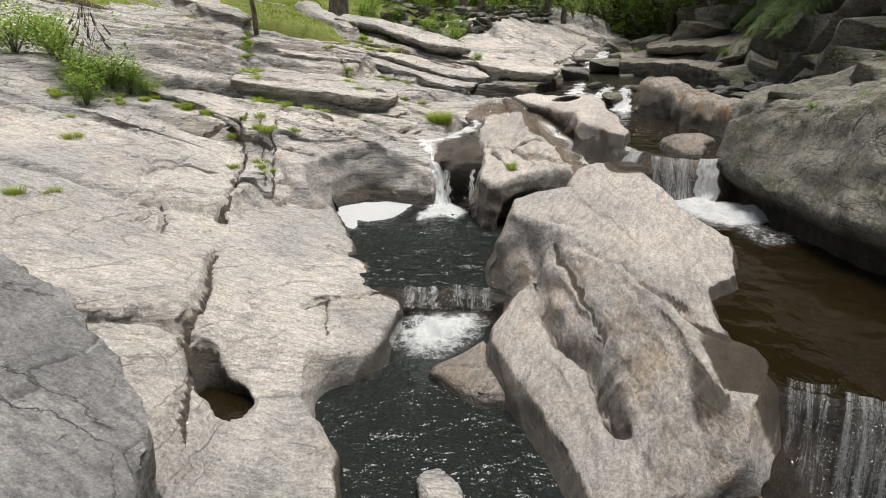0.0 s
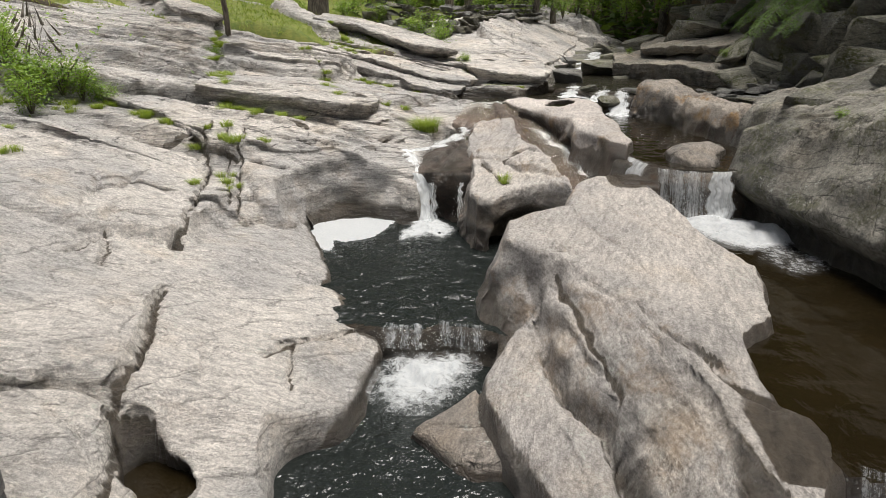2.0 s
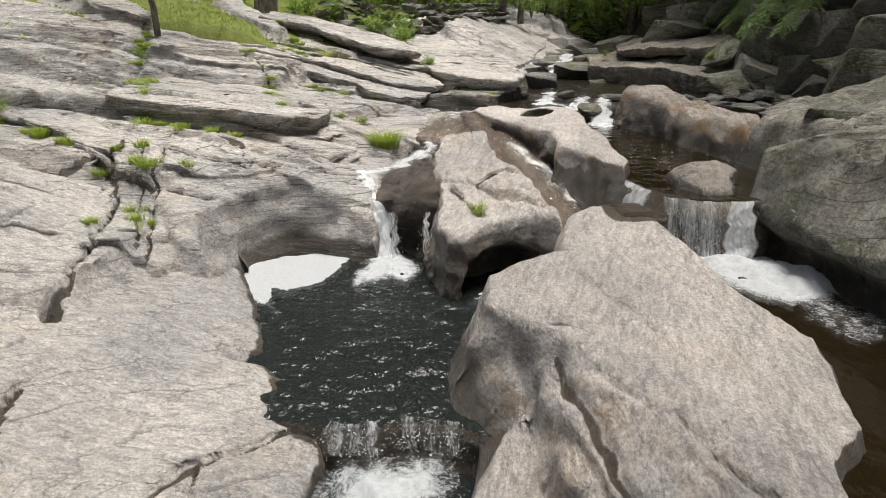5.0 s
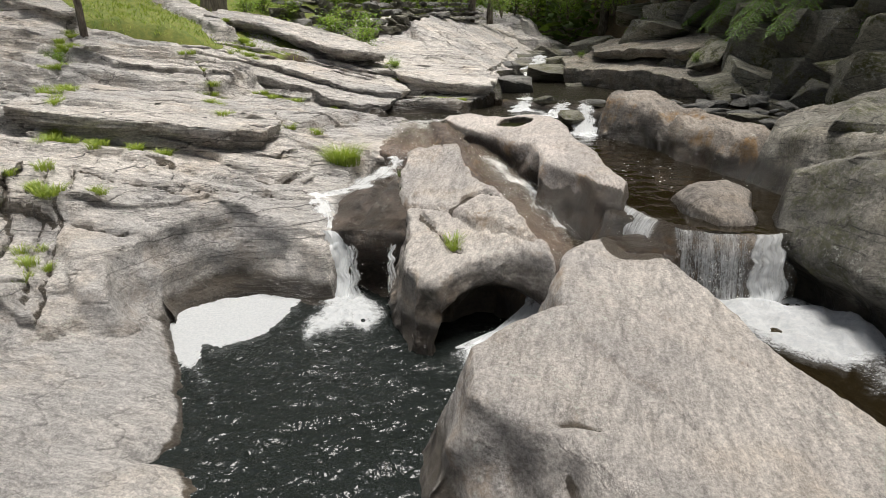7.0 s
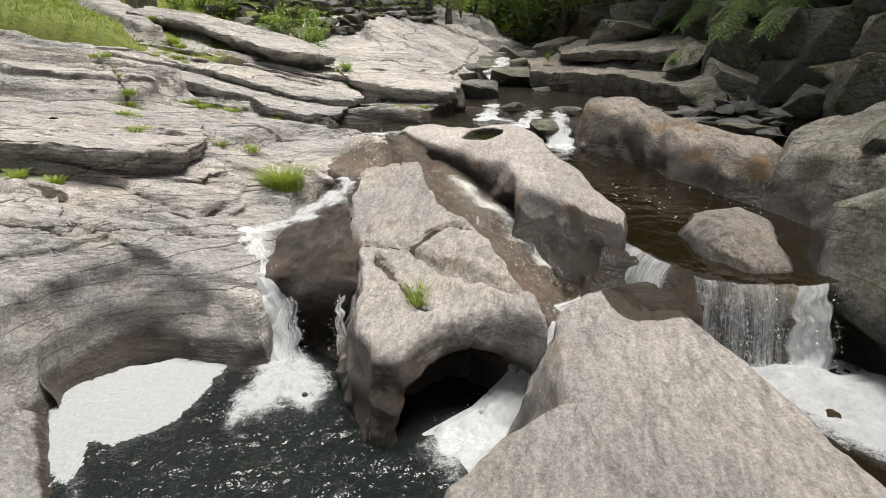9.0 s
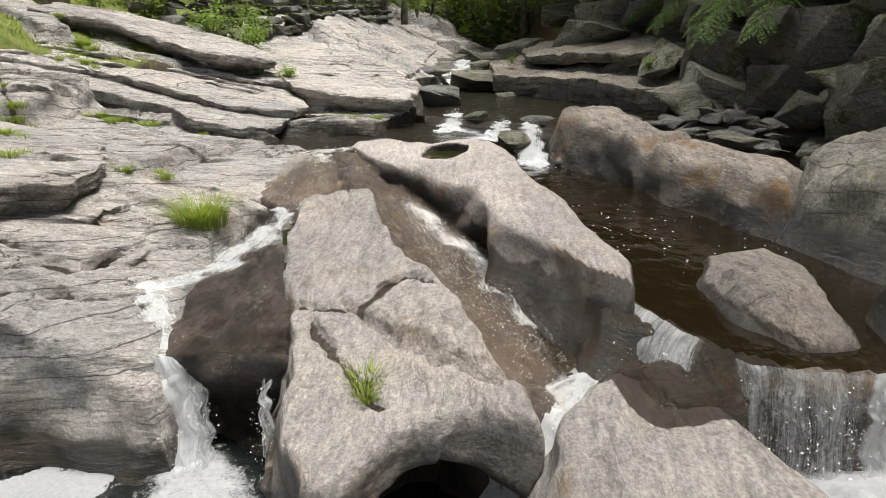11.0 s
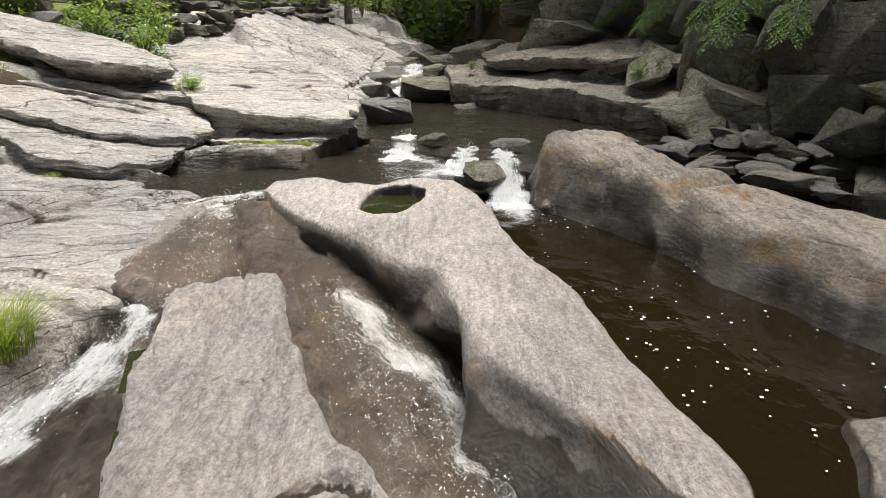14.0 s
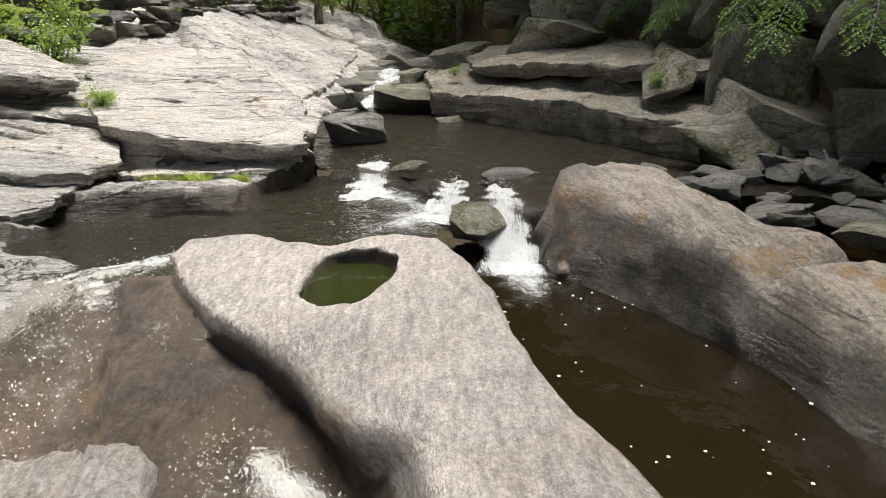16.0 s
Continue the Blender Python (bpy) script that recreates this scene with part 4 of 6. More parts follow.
boulder("midstream_boulder", [
    Lump([(0.68, 5.9), (0.75, 6.3), (1.08, 6.55), (1.42, 6.72), (1.6, 7.3), (1.75, 7.6), (2.1, 7.85), (2.5, 7.65), (2.6, 7.0), (2.55, 6.3), (2.62, 5.75), (2.72, 5.45), (2.6, 5.15), (2.42, 4.6), (2.1, 4.35), (1.97, 3.95), (1.98, 3.72), (2.1, 3.58), (2.1, 3.4), (2.03, 3.2), (1.7, 2.85), (1.62, 3.2), (1.58, 3.8), (1.5, 4.3), (1.4, 4.85), (1.12, 5.4), (0.85, 5.65)],
         (0.85, -0.06, 0.09), 0.06, 0.05, 3.0, 0.03),
    Lump([(0.7, 5.75), (0.82, 5.2), (0.98, 4.5), (1.14, 4.05), (1.17, 3.5), (1.25, 2.7), (1.64, 2.75), (1.58, 3.2), (1.54, 3.8), (1.46, 4.3), (1.36, 4.85), (1.08, 5.4), (0.86, 5.68)], (-1.66, 0.95, 0.325), 0.04, 0.04, 5, 0.02),
    Lump([(0.43, 4.85), (0.6, 5.14), (0.82, 5.42), (1.0, 5.2), (1.3, 4.6), (1.6, 3.6), (1.52, 3.1), (1.35, 2.4), (0.95, 2.4), (0.84, 2.9), (0.77, 3.27), (0.67, 3.71), (0.51, 4.11), (0.4, 4.57)], (-0.08, 0.12, 0.14), 0.1, 0.08, 4, 0.02),
], [
    Ledge([(1.0, 5.55), (1.08, 5.35), (1.2, 5.05), (1.5, 4.75), (1.62, 4.3), (1.75, 3.9), (1.95, 3.66)], 0.07, 0.6, 0.02, 0.03),
    Ledge([(0.95, 5.3), (1.05, 4.85), (1.1, 4.5), (1.22, 4.1)], 0.05, 0.3, 0.03, 0.03),
    Ledge([(0.72, 4.4), (0.85, 4.05), (0.95, 3.6), (1.0, 3.0)], 0.05, 0.3, 0.03, 0.03),
    Pit([(0.97, 5.72), (1.0, 5.55), (1.3, 5.5), (1.35, 5.62), (1.2, 5.75)], 0.06, 0.05, sheer=False),
    Crack([(0.84, 5.55), (0.9, 4.9), (0.95, 4.4), (1.14, 4.08), (1.16, 3.69), (1.19, 3.41)], 0.06, 0.16, 0.03),
    Crack([(1.05, 5.4), (1.12, 4.95), (1.2, 4.5), (1.24, 4.1)], 0.03, 0.05, 0.03),
    Crack([(1.5, 4.75), (1.62, 4.3), (1.75, 3.85), (1.92, 3.66)], 0.03, 0.04, 0.02),
    Crack([(1.4, 6.7), (1.48, 6.2), (1.7, 5.6), (1.8, 5.2)], 0.014, 0.03, 0.04),
    Crack([(1.9, 7.3), (2.0, 6.6), (2.3, 5.9)], 0.012, 0.03, 0.05),
    Pit([(1.66, 4.66), (1.76, 4.66), (1.76, 4.56), (1.66, 4.56)], 0.06, 0.04, 0.01),
    Pit([(1.02, 3.95), (1.3, 3.8), (1.32, 3.68), (1.1, 3.72)], 0.05, 0.05, darkness=0.4),
], ROCK_WORN, "pale water-worn boulder with smooth top and potholes", base=-0.35, turn=70, rust=0.7, seed=4.0, cell=0.018, joints=0.015, damp=0.3,
   darkened=[([(1.36, 4.6), (1.5, 4.75), (1.66, 4.2), (1.72, 3.8), (1.75, 3.25), (1.65, 2.8), (1.28, 2.75), (1.2, 3.45), (1.25, 4.03)], 0.42, 1), ([(0.4, 5.0), (0.35, 4.4), (0.7, 3.2), (0.9, 2.3), (0.7, 2.3), (0.3, 4.0)], 0.6)])

boulder("low_slab", [Lump([(-0.1, 4.5), (0.15, 4.74), (0.38, 5.0), (0.5, 4.6), (0.52, 4.05), (0.3, 4.05), (0.06, 4.3)], (0.36, 0, 0), 0.05, 0.05, 4, 0.02)],
        [Pit([(0.12, 4.58), (0.16, 4.68), (0.24, 4.64), (0.2, 4.54)], 0.06, 0.03, 0.01)], ROCK_TAN, "low flat tan rock slab between the pools", base=-0.2, seed=6.0, damp=0.05)
boulder("low_slab", [Lump([(-0.16, 3.2), (-0.04, 3.26), (0.1, 3.12), (0.2, 2.6), (-0.1, 2.5)], (0.36, 0, 0), 0.05, 0.05, 4, 0.02)],
        [], ROCK_PALE, "small pale rock standing in the lower pool", base=-0.2, seed=7.0, damp=0.05)

boulder("ridge_boulder", [
    Lump([(0.6, 10.2), (0.8, 10.98), (1.08, 10.9), (1.4, 10.75), (1.42, 10.3), (1.4, 9.5), (1.6, 9.0), (1.66, 8.3), (1.7, 7.85), (1.64, 7.6), (1.4, 7.85), (1.08, 7.85), (0.75, 7.65), (0.57, 7.7), (0.53, 8.2), (0.53, 8.7), (0.66, 9.1), (0.57, 9.6)], (0.21, 0.135, 0.1175), 0.07, 0.06, 6, 0.05),
], [
    Crack([(0.66, 9.1), (0.95, 9.0), (1.3, 9.2), (1.5, 9.1)], 0.03, 0.07),
    Crack([(1.0, 9.05), (1.15, 8.7), (1.35, 8.3), (1.6, 8.0)], 0.05, 0.12),
    Crack([(0.7, 8.9), (0.85, 8.4), (1.0, 8.1)], 0.03, 0.06),
    Pit([(0.62, 10.15), (0.62, 10.4), (0.72, 10.45), (0.75, 10.2)], 0.05, 0.04, 0.01),
    Pit([(0.6, 9.62), (0.62, 9.85), (0.74, 9.85), (0.7, 9.6)], 0.05, 0.04, 0.01),
], ROCK_WORN, "tan rock ridge between two falls, undercut below", base=-0.2, seed=8.0, turn=70, damp=0.3, rust=0.8, cell=0.018, rough=0.05, bed=0.03, joints=0.04, darkened=[([(0.4, 7.3), (0.4, 9), (0.62, 9), (0.75, 7.8), (1.1, 7.95), (1.7, 7.7), (1.9, 7.3)], 0.6)],
   under=[([(0.6, 7.3), (0.6, 8.15), (1.8, 8.3), (1.9, 7.3)], (0, 0.55), lambda x, y: 1.12 - 1.6 * (x - 1.2) ** 2, 1.0)])

boulder("wet_slab", [Lump([(-0.15, 9.0), (0.55, 8.75), (0.75, 9.4), (0.75, 10.4), (0.6, 11.0), (0.2, 10.3), (-0.2, 9.8)], (0.36, 0.1, 0.097), 0.06, 0.06, 5, 0.03)],
        [Crack([(0.1, 9.1), (0.3, 9.8), (0.5, 10.4)], 0.06, 0.05)], ROCK_BROWN, "dark wet slab of rock beside the narrow fall", "rock", base=-0.2, seed=81.0, turn=70, wet=0.55, cell=0.02, rust=0.25, joints=0.02,
        under=[([(-0.2, 8.5), (-0.2, 9.3), (0.62, 9.2), (0.62, 8.5)], (0, 0.25), lambda x, y: 1.12 + 0 * x, 1.0)])
boulder("wet_slab", [
    Lump([(1.2, 11.0), (1.3, 10.5), (1.35, 9.5), (1.5, 8.6), (1.65, 8.0), (2.6, 7.9), (2.6, 9.0), (2.4, 10.5), (2.0, 11.6), (1.6, 12.3), (1.2, 12.2)], (0.68, -0.34, 0.13), 0.1, 0.05, 3, 0.03),
    Lump([(0.62, 10.95), (1.3, 10.8), (1.7, 11.2), (1.62, 12.0), (1.5, 12.45), (0.75, 12.4), (0.3, 11.4)], (-0.03, 0.02, 0.14), 0.1, 0.05, 3, 0.03)],
        [Crack([(1.6, 10.8), (1.8, 9.8), (2.0, 8.8)], 0.08, 0.06, 0.08), Crack([(1.5, 10.2), (1.65, 9.4), (1.8, 8.5)], 0.05, 0.05, 0.08)],
        ROCK_BROWN, "brown wet rock floor of the steep chute", "rock", base=-0.2, seed=82.0, turn=70, wet=0.42, cell=0.022, rust=0.5, joints=0.03, rough=0.05, bed=0.03)

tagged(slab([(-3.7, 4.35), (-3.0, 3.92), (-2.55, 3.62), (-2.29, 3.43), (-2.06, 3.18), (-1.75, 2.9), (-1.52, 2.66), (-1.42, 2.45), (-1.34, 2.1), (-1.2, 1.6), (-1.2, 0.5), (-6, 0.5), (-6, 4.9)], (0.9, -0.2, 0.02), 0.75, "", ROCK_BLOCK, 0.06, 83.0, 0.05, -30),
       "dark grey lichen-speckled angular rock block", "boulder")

boulder("long_boulder", [
    Lump([(1.4, 12.55), (1.5, 12.75), (1.9, 12.65), (2.3, 12.3), (2.75, 12.3), (2.95, 12.1), (2.98, 11.7), (2.95, 11.3), (2.85, 10.88), (2.82, 10.44), (2.82, 9.9), (2.72, 9.4), (2.65, 8.9), (2.62, 8.55), (2.44, 8.25), (2.35, 8.5), (2.28, 8.95), (2.1, 9.5), (2.17, 9.9), (2.2, 10.4), (2.05, 10.6), (1.97, 10.95), (1.82, 11.3), (1.62, 11.64), (1.46, 12.14)],
         (1.335, 0.028, 0.035), 0.04, 0.035, 5, 0.015, 0.03),
], [
    Pit([(2.0, 11.65), (2.14, 11.95), (2.32, 12.07), (2.58, 12.0), (2.6, 11.84), (2.48, 11.57), (2.29, 11.41), (2.08, 11.43)], 0.14, 0.05),
    Pit([(2.42, 9.99), (2.5, 9.99), (2.5, 9.9), (2.42, 9.9)], 0.05, 0.03, 0.01),
], ROCK_ROSE, "long pale boulder with a rain-filled basin in its top", base=0.9, seed=10.0, turn=70, rust=0.9, damp=0.4, cell=0.018, joints=0.0, side=0.02, bed=0.012, darkened=[([(1.2, 12.7), (1.55, 11.5), (1.85, 10.9), (2.1, 10.4), (2.05, 9.5), (2.25, 8.9), (2.4, 8.3), (2.3, 8.0), (1.7, 8.5), (1.3, 11)], 0.8)],
   under=[([(1.8, 9.55), (1.8, 10.35), (2.5, 10.35), (2.5, 9.55)], (0.3, 0.05), lambda x, y: 1.66 - 1.5 * (y - 9.95) ** 2, 1.0), ([(1.2, 12.6), (1.9, 10.4), (2.4, 10.4), (1.9, 12.8)], (0.1, 0.04), lambda x, y: 1.7 + 0 * x, 1.0)])

boulder("bank_boulder", [
    Lump([(3.5, 7.5), (3.58, 7.1), (3.68, 6.6), (3.78, 6.1), (3.85, 5.6), (3.95, 5.0), (4.2, 4.4), (7, 4.2), (7, 8), (5.5, 8.0), (4.4, 7.8), (3.9, 7.72), (3.65, 7.68)], (2.606, 0.212, -0.185), 0.1, 0.09, 2.2, 0.05),
    Lump([(4.2, 8.9), (4.22, 8.3), (4.32, 7.9), (5.0, 7.7), (6.5, 8), (6.5, 9.6), (5.2, 9.4), (4.5, 9.15)], (1.3, 0.2, 0.0), 0.1, 0.09, 3, 0.06),
], [Ledge([(5.4, 6.4), (4.6, 6.55), (3.95, 6.7), (3.5, 7.0)], 0.08, 0.6, 0.06), Ledge([(3.45, 7.45), (3.7, 7.15), (4.2, 7.0), (4.9, 7.1)], 0.06, 0.4, 0.05), Crack([(3.5, 7.2), (3.75, 6.75), (3.95, 6.2), (4.1, 5.6)], 0.04, 0.09, 0.05), Crack([(3.7, 5.6), (4.3, 5.5), (5.0, 5.1)], 0.03, 0.06, 0.05)],
   ROCK_GREY, "large grey lichen-covered boulder on the shaded bank", base=0.6, seed=12.0, turn=28, damp=0.22, layer=0.1, rough=0.06, bed=0.04, joints=0.04,
   under=[([(3.0, 8.0), (3.0, 3.8), (4.2, 3.8), (4.2, 8.0)], (0.35, 0), lambda x, y: 1.46 + 0 * x, 1.0)])

boulder("lip_boulder", [
    Lump([(2.98, 8.4), (3.3, 8.72), (3.75, 8.72), (3.75, 8.35), (3.4, 7.75), (3.2, 7.5), (2.95, 7.55), (2.85, 7.95)], (1.70, 0, 0), 0.2, 0.14, 4, 0.02),
], [], ROCK_TAN, "rounded brown boulder above the wide fall", base=0.9, seed=13.0, damp=0.1)

boulder("stained_boulder", [
    Lump([(3.75, 12.05), (3.9, 12.4), (4.35, 12.4), (4.5, 11.9), (4.5, 11.3), (4.6, 10.8), (4.75, 10.2), (4.7, 9.6), (4.5, 9.2), (4.15, 9.0), (4.05, 9.5), (4.0, 10.2), (4.02, 10.9), (3.9, 11.5)], (1.5, 0.0155, 0.05), 0.1, 0.08, 5, 0.05, 0.03),
], [Crack([(3.85, 10.6), (4.2, 10.75), (4.75, 10.6)], 0.12, 0.14, 0.05), Crack([(3.9, 11.4), (4.1, 10.9), (4.3, 10.2), (4.4, 9.5)], 0.05, 0.05, 0.06)], ROCK_TAN, "long rust-stained boulder in the brown pool", base=1.0, seed=14.0, turn=75, damp=0.2, rust=1.0, rough=0.04, bed=0.025, joints=0.02, side=0.015)

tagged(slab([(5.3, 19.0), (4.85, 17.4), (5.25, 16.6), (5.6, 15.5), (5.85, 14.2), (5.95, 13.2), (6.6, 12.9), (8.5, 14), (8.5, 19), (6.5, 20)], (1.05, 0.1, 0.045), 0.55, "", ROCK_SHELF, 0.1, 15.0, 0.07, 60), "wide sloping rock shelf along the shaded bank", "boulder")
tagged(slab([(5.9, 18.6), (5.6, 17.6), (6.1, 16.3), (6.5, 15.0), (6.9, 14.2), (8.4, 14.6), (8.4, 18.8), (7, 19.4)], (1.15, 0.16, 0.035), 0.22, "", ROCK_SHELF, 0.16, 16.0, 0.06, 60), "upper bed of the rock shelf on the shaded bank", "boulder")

# ---------------------------------------------------------------- water


def sheet(name, poly, z, mat, label, cell=0.04, wave=0.006, slope=None, freq=4.0):
    p = np.array(poly)
    x, y = np.meshgrid(np.arange(p[:, 0].min(), p[:, 0].max() + cell, cell), np.arange(p[:, 1].min(), p[:, 1].max() + cell, cell))
    keep = outline_distance(x, y, poly) > -cell
    h = z + wave * fbm(x * freq, y * freq * 1.3, z, 4, 0.6)
    if slope:
        h = h + slope(x, y)
    ob = new(name, mesh_grid(name, x, y, h, keep, {}, mat))
    ob.visible_shadow = False
    return tagged(ob, label, "water", kind="structure")


sheet("water_lower", [(-1.5, 0), (-1.3, 5.0), (-0.6, 5.9), (0.6, 6.05), (0.9, 5.4), (1.0, 3.5), (1.2, 0)], 0.25, WATER_DARK, "dark lower plunge pool", wave=0.01, cell=0.025, freq=2.6)
sheet("water_main", [(-1.8, 8.0), (-1.6, 9.5), (0.5, 9.2), (2.1, 8.6), (1.9, 7.6), (0.9, 5.9), (0.72, 5.42), (0.45, 5.56), (0.1, 5.68), (-0.1, 5.61), (-0.4, 5.62), (-0.75, 5.75), (-1.6, 6.4)], 0.58, WATER_DARK, "dark rippled pool below the narrow fall", wave=0.018, cell=0.022, freq=3.6)
sheet("water_side", [(2.0, 3.15), (2.5, 2.9), (4.0, 2.2), (6, 2.2), (6, 8), (3.0, 7.9), (2.4, 7.5), (1.9, 4.5)], 1.03, WATER_BROWN, "brown still pool beside the boulder")
sheet("water_brown", [(2.5, 8.5), (2.52, 8.1), (2.6, 7.68), (2.8, 7.45), (3.1, 7.33), (3.45, 7.3), (6, 8.0), (6.5, 12), (4.2, 13.2), (3.2, 12.6), (2.6, 12.2), (2.5, 9)], 1.58, WATER_BROWN, "brown pool between the long boulders")
sheet("water_upper_pool", [(0.2, 13.8), (0.2, 12.7), (1.3, 12.2), (1.6, 12.3), (2.9, 12.1), (3.4, 13.2), (3.2, 14.3), (2.2, 14.8), (1.0, 14.5)], 1.765, WATER_STREAM, "dark pool behind the long boulder")
sheet("water_stream", [(2.6, 14.2), (3.5, 13.3), (4.2, 12.6), (7, 11.5), (7, 14), (6.3, 18), (5, 21), (9, 30), (6, 30), (3, 20), (2.6, 16)], 1.92, WATER_STREAM, "shallow stream running between rocks")

# ---------------------------------------------------------------- sills under the falls
boulder("rock_sill", [Lump([(-0.75, 5.75), (-0.4, 5.62), (-0.1, 5.6), (0.1, 5.7), (0.42, 5.58), (0.75, 5.4), (1.0, 6.4), (-0.8, 6.6)], (0.53, 0, 0), 0.08, 0.05, 6, 0.03)],
        [], ROCK_TAN, "dark wet rock sill under the low fall", "rock", base=-0.2, seed=21.0, wet=1.0, cell=0.025)
boulder("rock_sill", [
    Lump([(2.3, 8.3), (2.5, 7.95), (2.58, 7.6), (2.95, 7.4), (3.4, 7.35), (4.2, 7.6), (4.2, 9.0), (3.3, 9.2), (2.6, 9.0)], (1.25, 0.0, 0.032), 0.1, 0.05, 6, 0.03),
    Lump([(2.05, 7.9), (2.2, 7.55), (2.6, 7.45), (2.72, 7.65), (2.55, 7.95)], (1.42, 0, 0), 0.15, 0.1, 4, 0.03)],
        [], ROCK_TAN, "submerged orange-brown rock sill under the wide fall", "rock", base=0.3, seed=22.0, wet=0.45, cell=0.025, rust=2.0)
boulder("rock_sill", [
    Lump([(2.03, 3.3), (2.15, 3.2), (2.5, 2.97), (3.2, 2.6), (4.5, 1.9), (5, 3), (3.5, 3.6), (2.4, 3.8)], (0.97, 0, 0), 0.06, 0.05, 8, 0.02),
    Lump([(1.5, 3.3), (1.55, 2.4), (2.05, 2.2), (2.1, 3.2)], (-0.6, 0.0, 0.42), 0.2, 0.1, 2, 0.03)],
        [], ROCK_BROWN, "black wet rock under the tall fall", "rock", base=-1.6, seed=23.0, wet=1.0, cell=0.03)
boulder("rock_sill", [Lump([(0.35, 4.3), (0.47, 3.8), (0.44, 3.5), (0.3, 3.2), (0.3, 2.2), (1.1, 2.2), (1.0, 3.6), (0.6, 4.4)], (-0.2, 0, 0.09), 0.08, 0.04, 3, 0.02)],
        [], ROCK_TAN, "brown wet rock chute beside the lower pool", "rock", base=-0.4, seed=24.0, wet=0.5, cell=0.025, rust=2.0)
boulder("rock_sill", [Lump([(2.75, 14.4), (3.05, 13.85), (3.3, 13.75), (3.55, 13.2), (3.65, 12.9), (3.85, 12.75), (4.2, 12.5), (4.6, 13.2), (3.9, 14.0), (3.2, 14.9)], (1.85, 0, 0), 0.08, 0.05, 6, 0.03)],
        [], ROCK_TAN, "wet rock sill under the small cascade", "rock", base=1.2, seed=25.0, wet=0.8, cell=0.03)

# ---------------------------------------------------------------- moving water


def strip(name, rows, cols, point, dense, mat, label, parent=None, lift=0.0):
    """A ribbon of white water: point(u, v) gives metres across, metres along and the place, for u, v in 0..1."""
    u, v = np.meshgrid(np.linspace(0, 1, cols), np.linspace(0, 1, rows))
    x, y, z, au, av = point(u, v)
    d = dense(u, v)
    ob = new(name, mesh_grid(name, x, y, z, np.ones(u.shape, bool), {"u": au, "v": av, "dense": d}, mat))
    ob.visible_shadow = False
    return tagged(ob, label, "waterfall") if parent is None else ob


def along(line, s):
    p = np.array(line, float)
    seg = np.hypot(np.diff(p[:, 0]), np.diff(p[:, 1])) + 1e-6
    t = np.concatenate([[0], np.cumsum(seg)])
    return [np.interp(s * t[-1], t, p[:, i]) for i in range(p.shape[1])], t[-1]


DROPS = []


def fall(name, lip, foot, out, label, bias=0.0, bulge=0.03, seed=0.0, slot=0.3):
    """A curtain that leaves the lip (a line of x, y, z) and drops to the height foot, thrown forward by out."""
    def point(u, v):
        (x, y, z), length = along(lip, u)
        drop = (z - foot) * v
        k = np.sqrt(v) * 0.75 + 0.25 * v
        n = bulge * fbm(u * length * 9, v * 3.0 + seed, seed, 4)
        thin = max(0.0, 1 - length / 0.5)
        sway = thin * (0.03 * fbm(v * 5 + seed, 0.5, seed, 3) + (u - 0.5) * length * (0.5 * v + 0.5 * vnoise(v * 7, seed, 3.0)))
        n = n - 0.09 * thin * (1 - (2 * u - 1) ** 2)
        return x + out[0] * k + n * 0.4 + sway, y + out[1] * k + n, z + 0.03 * (1 - v) - drop, u * length + seed, v * np.maximum(0.9, 2.2 * (z - foot)) + 0.25 * np.sin(u * 9 + seed)

    def dense(u, v):
        return bias + 0.18 + 0.05 * np.sin(u * 23 + seed) - slot * (1 - smooth(0, 0.12, np.minimum(u, 1 - u)))
    rg = np.random.default_rng(int(seed * 10))
    (x, _, _), length = along(lip, 0.5)
    count = int(1500 * max(0.3, length) * max(0.4, lip[0][2] - foot))
    u, v = rg.random(count), rg.random(count) ** 0.7
    px, py, pz, _, _ = point(u, v)
    DROPS.append(np.stack([px, py, pz], 1) + rg.normal(0, 1, (count, 3)) * (0.015 + 0.035 * v)[:, None] + np.array([0, -0.03, 0.02]))
    return strip(name, 36, 60, point, dense, FALL_WHITE, label)


def chute(name, line, width, label, bias=0.0, seed=0.0, rise=0.03, edge=0.42):
    """White water down a rock groove; the line gives x, y, z."""
    def point(u, v):
        (x, y, z), length = along(line, v)
        (x2, y2, _), _ = along(line, np.minimum(v + 0.02, 1.0))
        (x1, y1, _), _ = along(line, np.maximum(v - 0.02, 0.0))
        dx, dy = x2 - x1, y2 - y1
        n = np.hypot(dx, dy) + 1e-6
        w = np.interp(v, np.linspace(0, 1, len(width)), width) * (u - 0.5)
        bumps = rise * np.maximum(fbm(u * 3 + seed, v * length * 4, seed, 4), -0.4)
        return x - dy / n * w, y + dx / n * w, z + bumps * (1 - np.abs(2 * u - 1) ** 3), w + 3 * seed, v * length * 0.9

    def dense(u, v):
        return bias + 0.15 - edge * np.abs(2 * u - 1 + 0.25 * vnoise(v * 14, seed, 2.0)) ** 2 + 0.16 * vnoise(u * 3 + seed, v * 12, seed)
    rg = np.random.default_rng(int(seed * 10) + 1)
    _, length = along(line, 0.5)
    count = int(500 * length * (1 + 2 * max(0.0, bias)))
    u, v = 0.5 + 0.3 * rg.normal(0, 0.6, count), rg.random(count)
    px, py, pz, _, _ = point(np.clip(u, 0, 1), v)
    DROPS.append(np.stack([px, py, pz + 0.02 + 0.05 * rg.random(count) ** 2], 1) + rg.normal(0, 0.02, (count, 3)))
    return strip(name, 140, 26, point, dense, RAPID_WHITE, label)


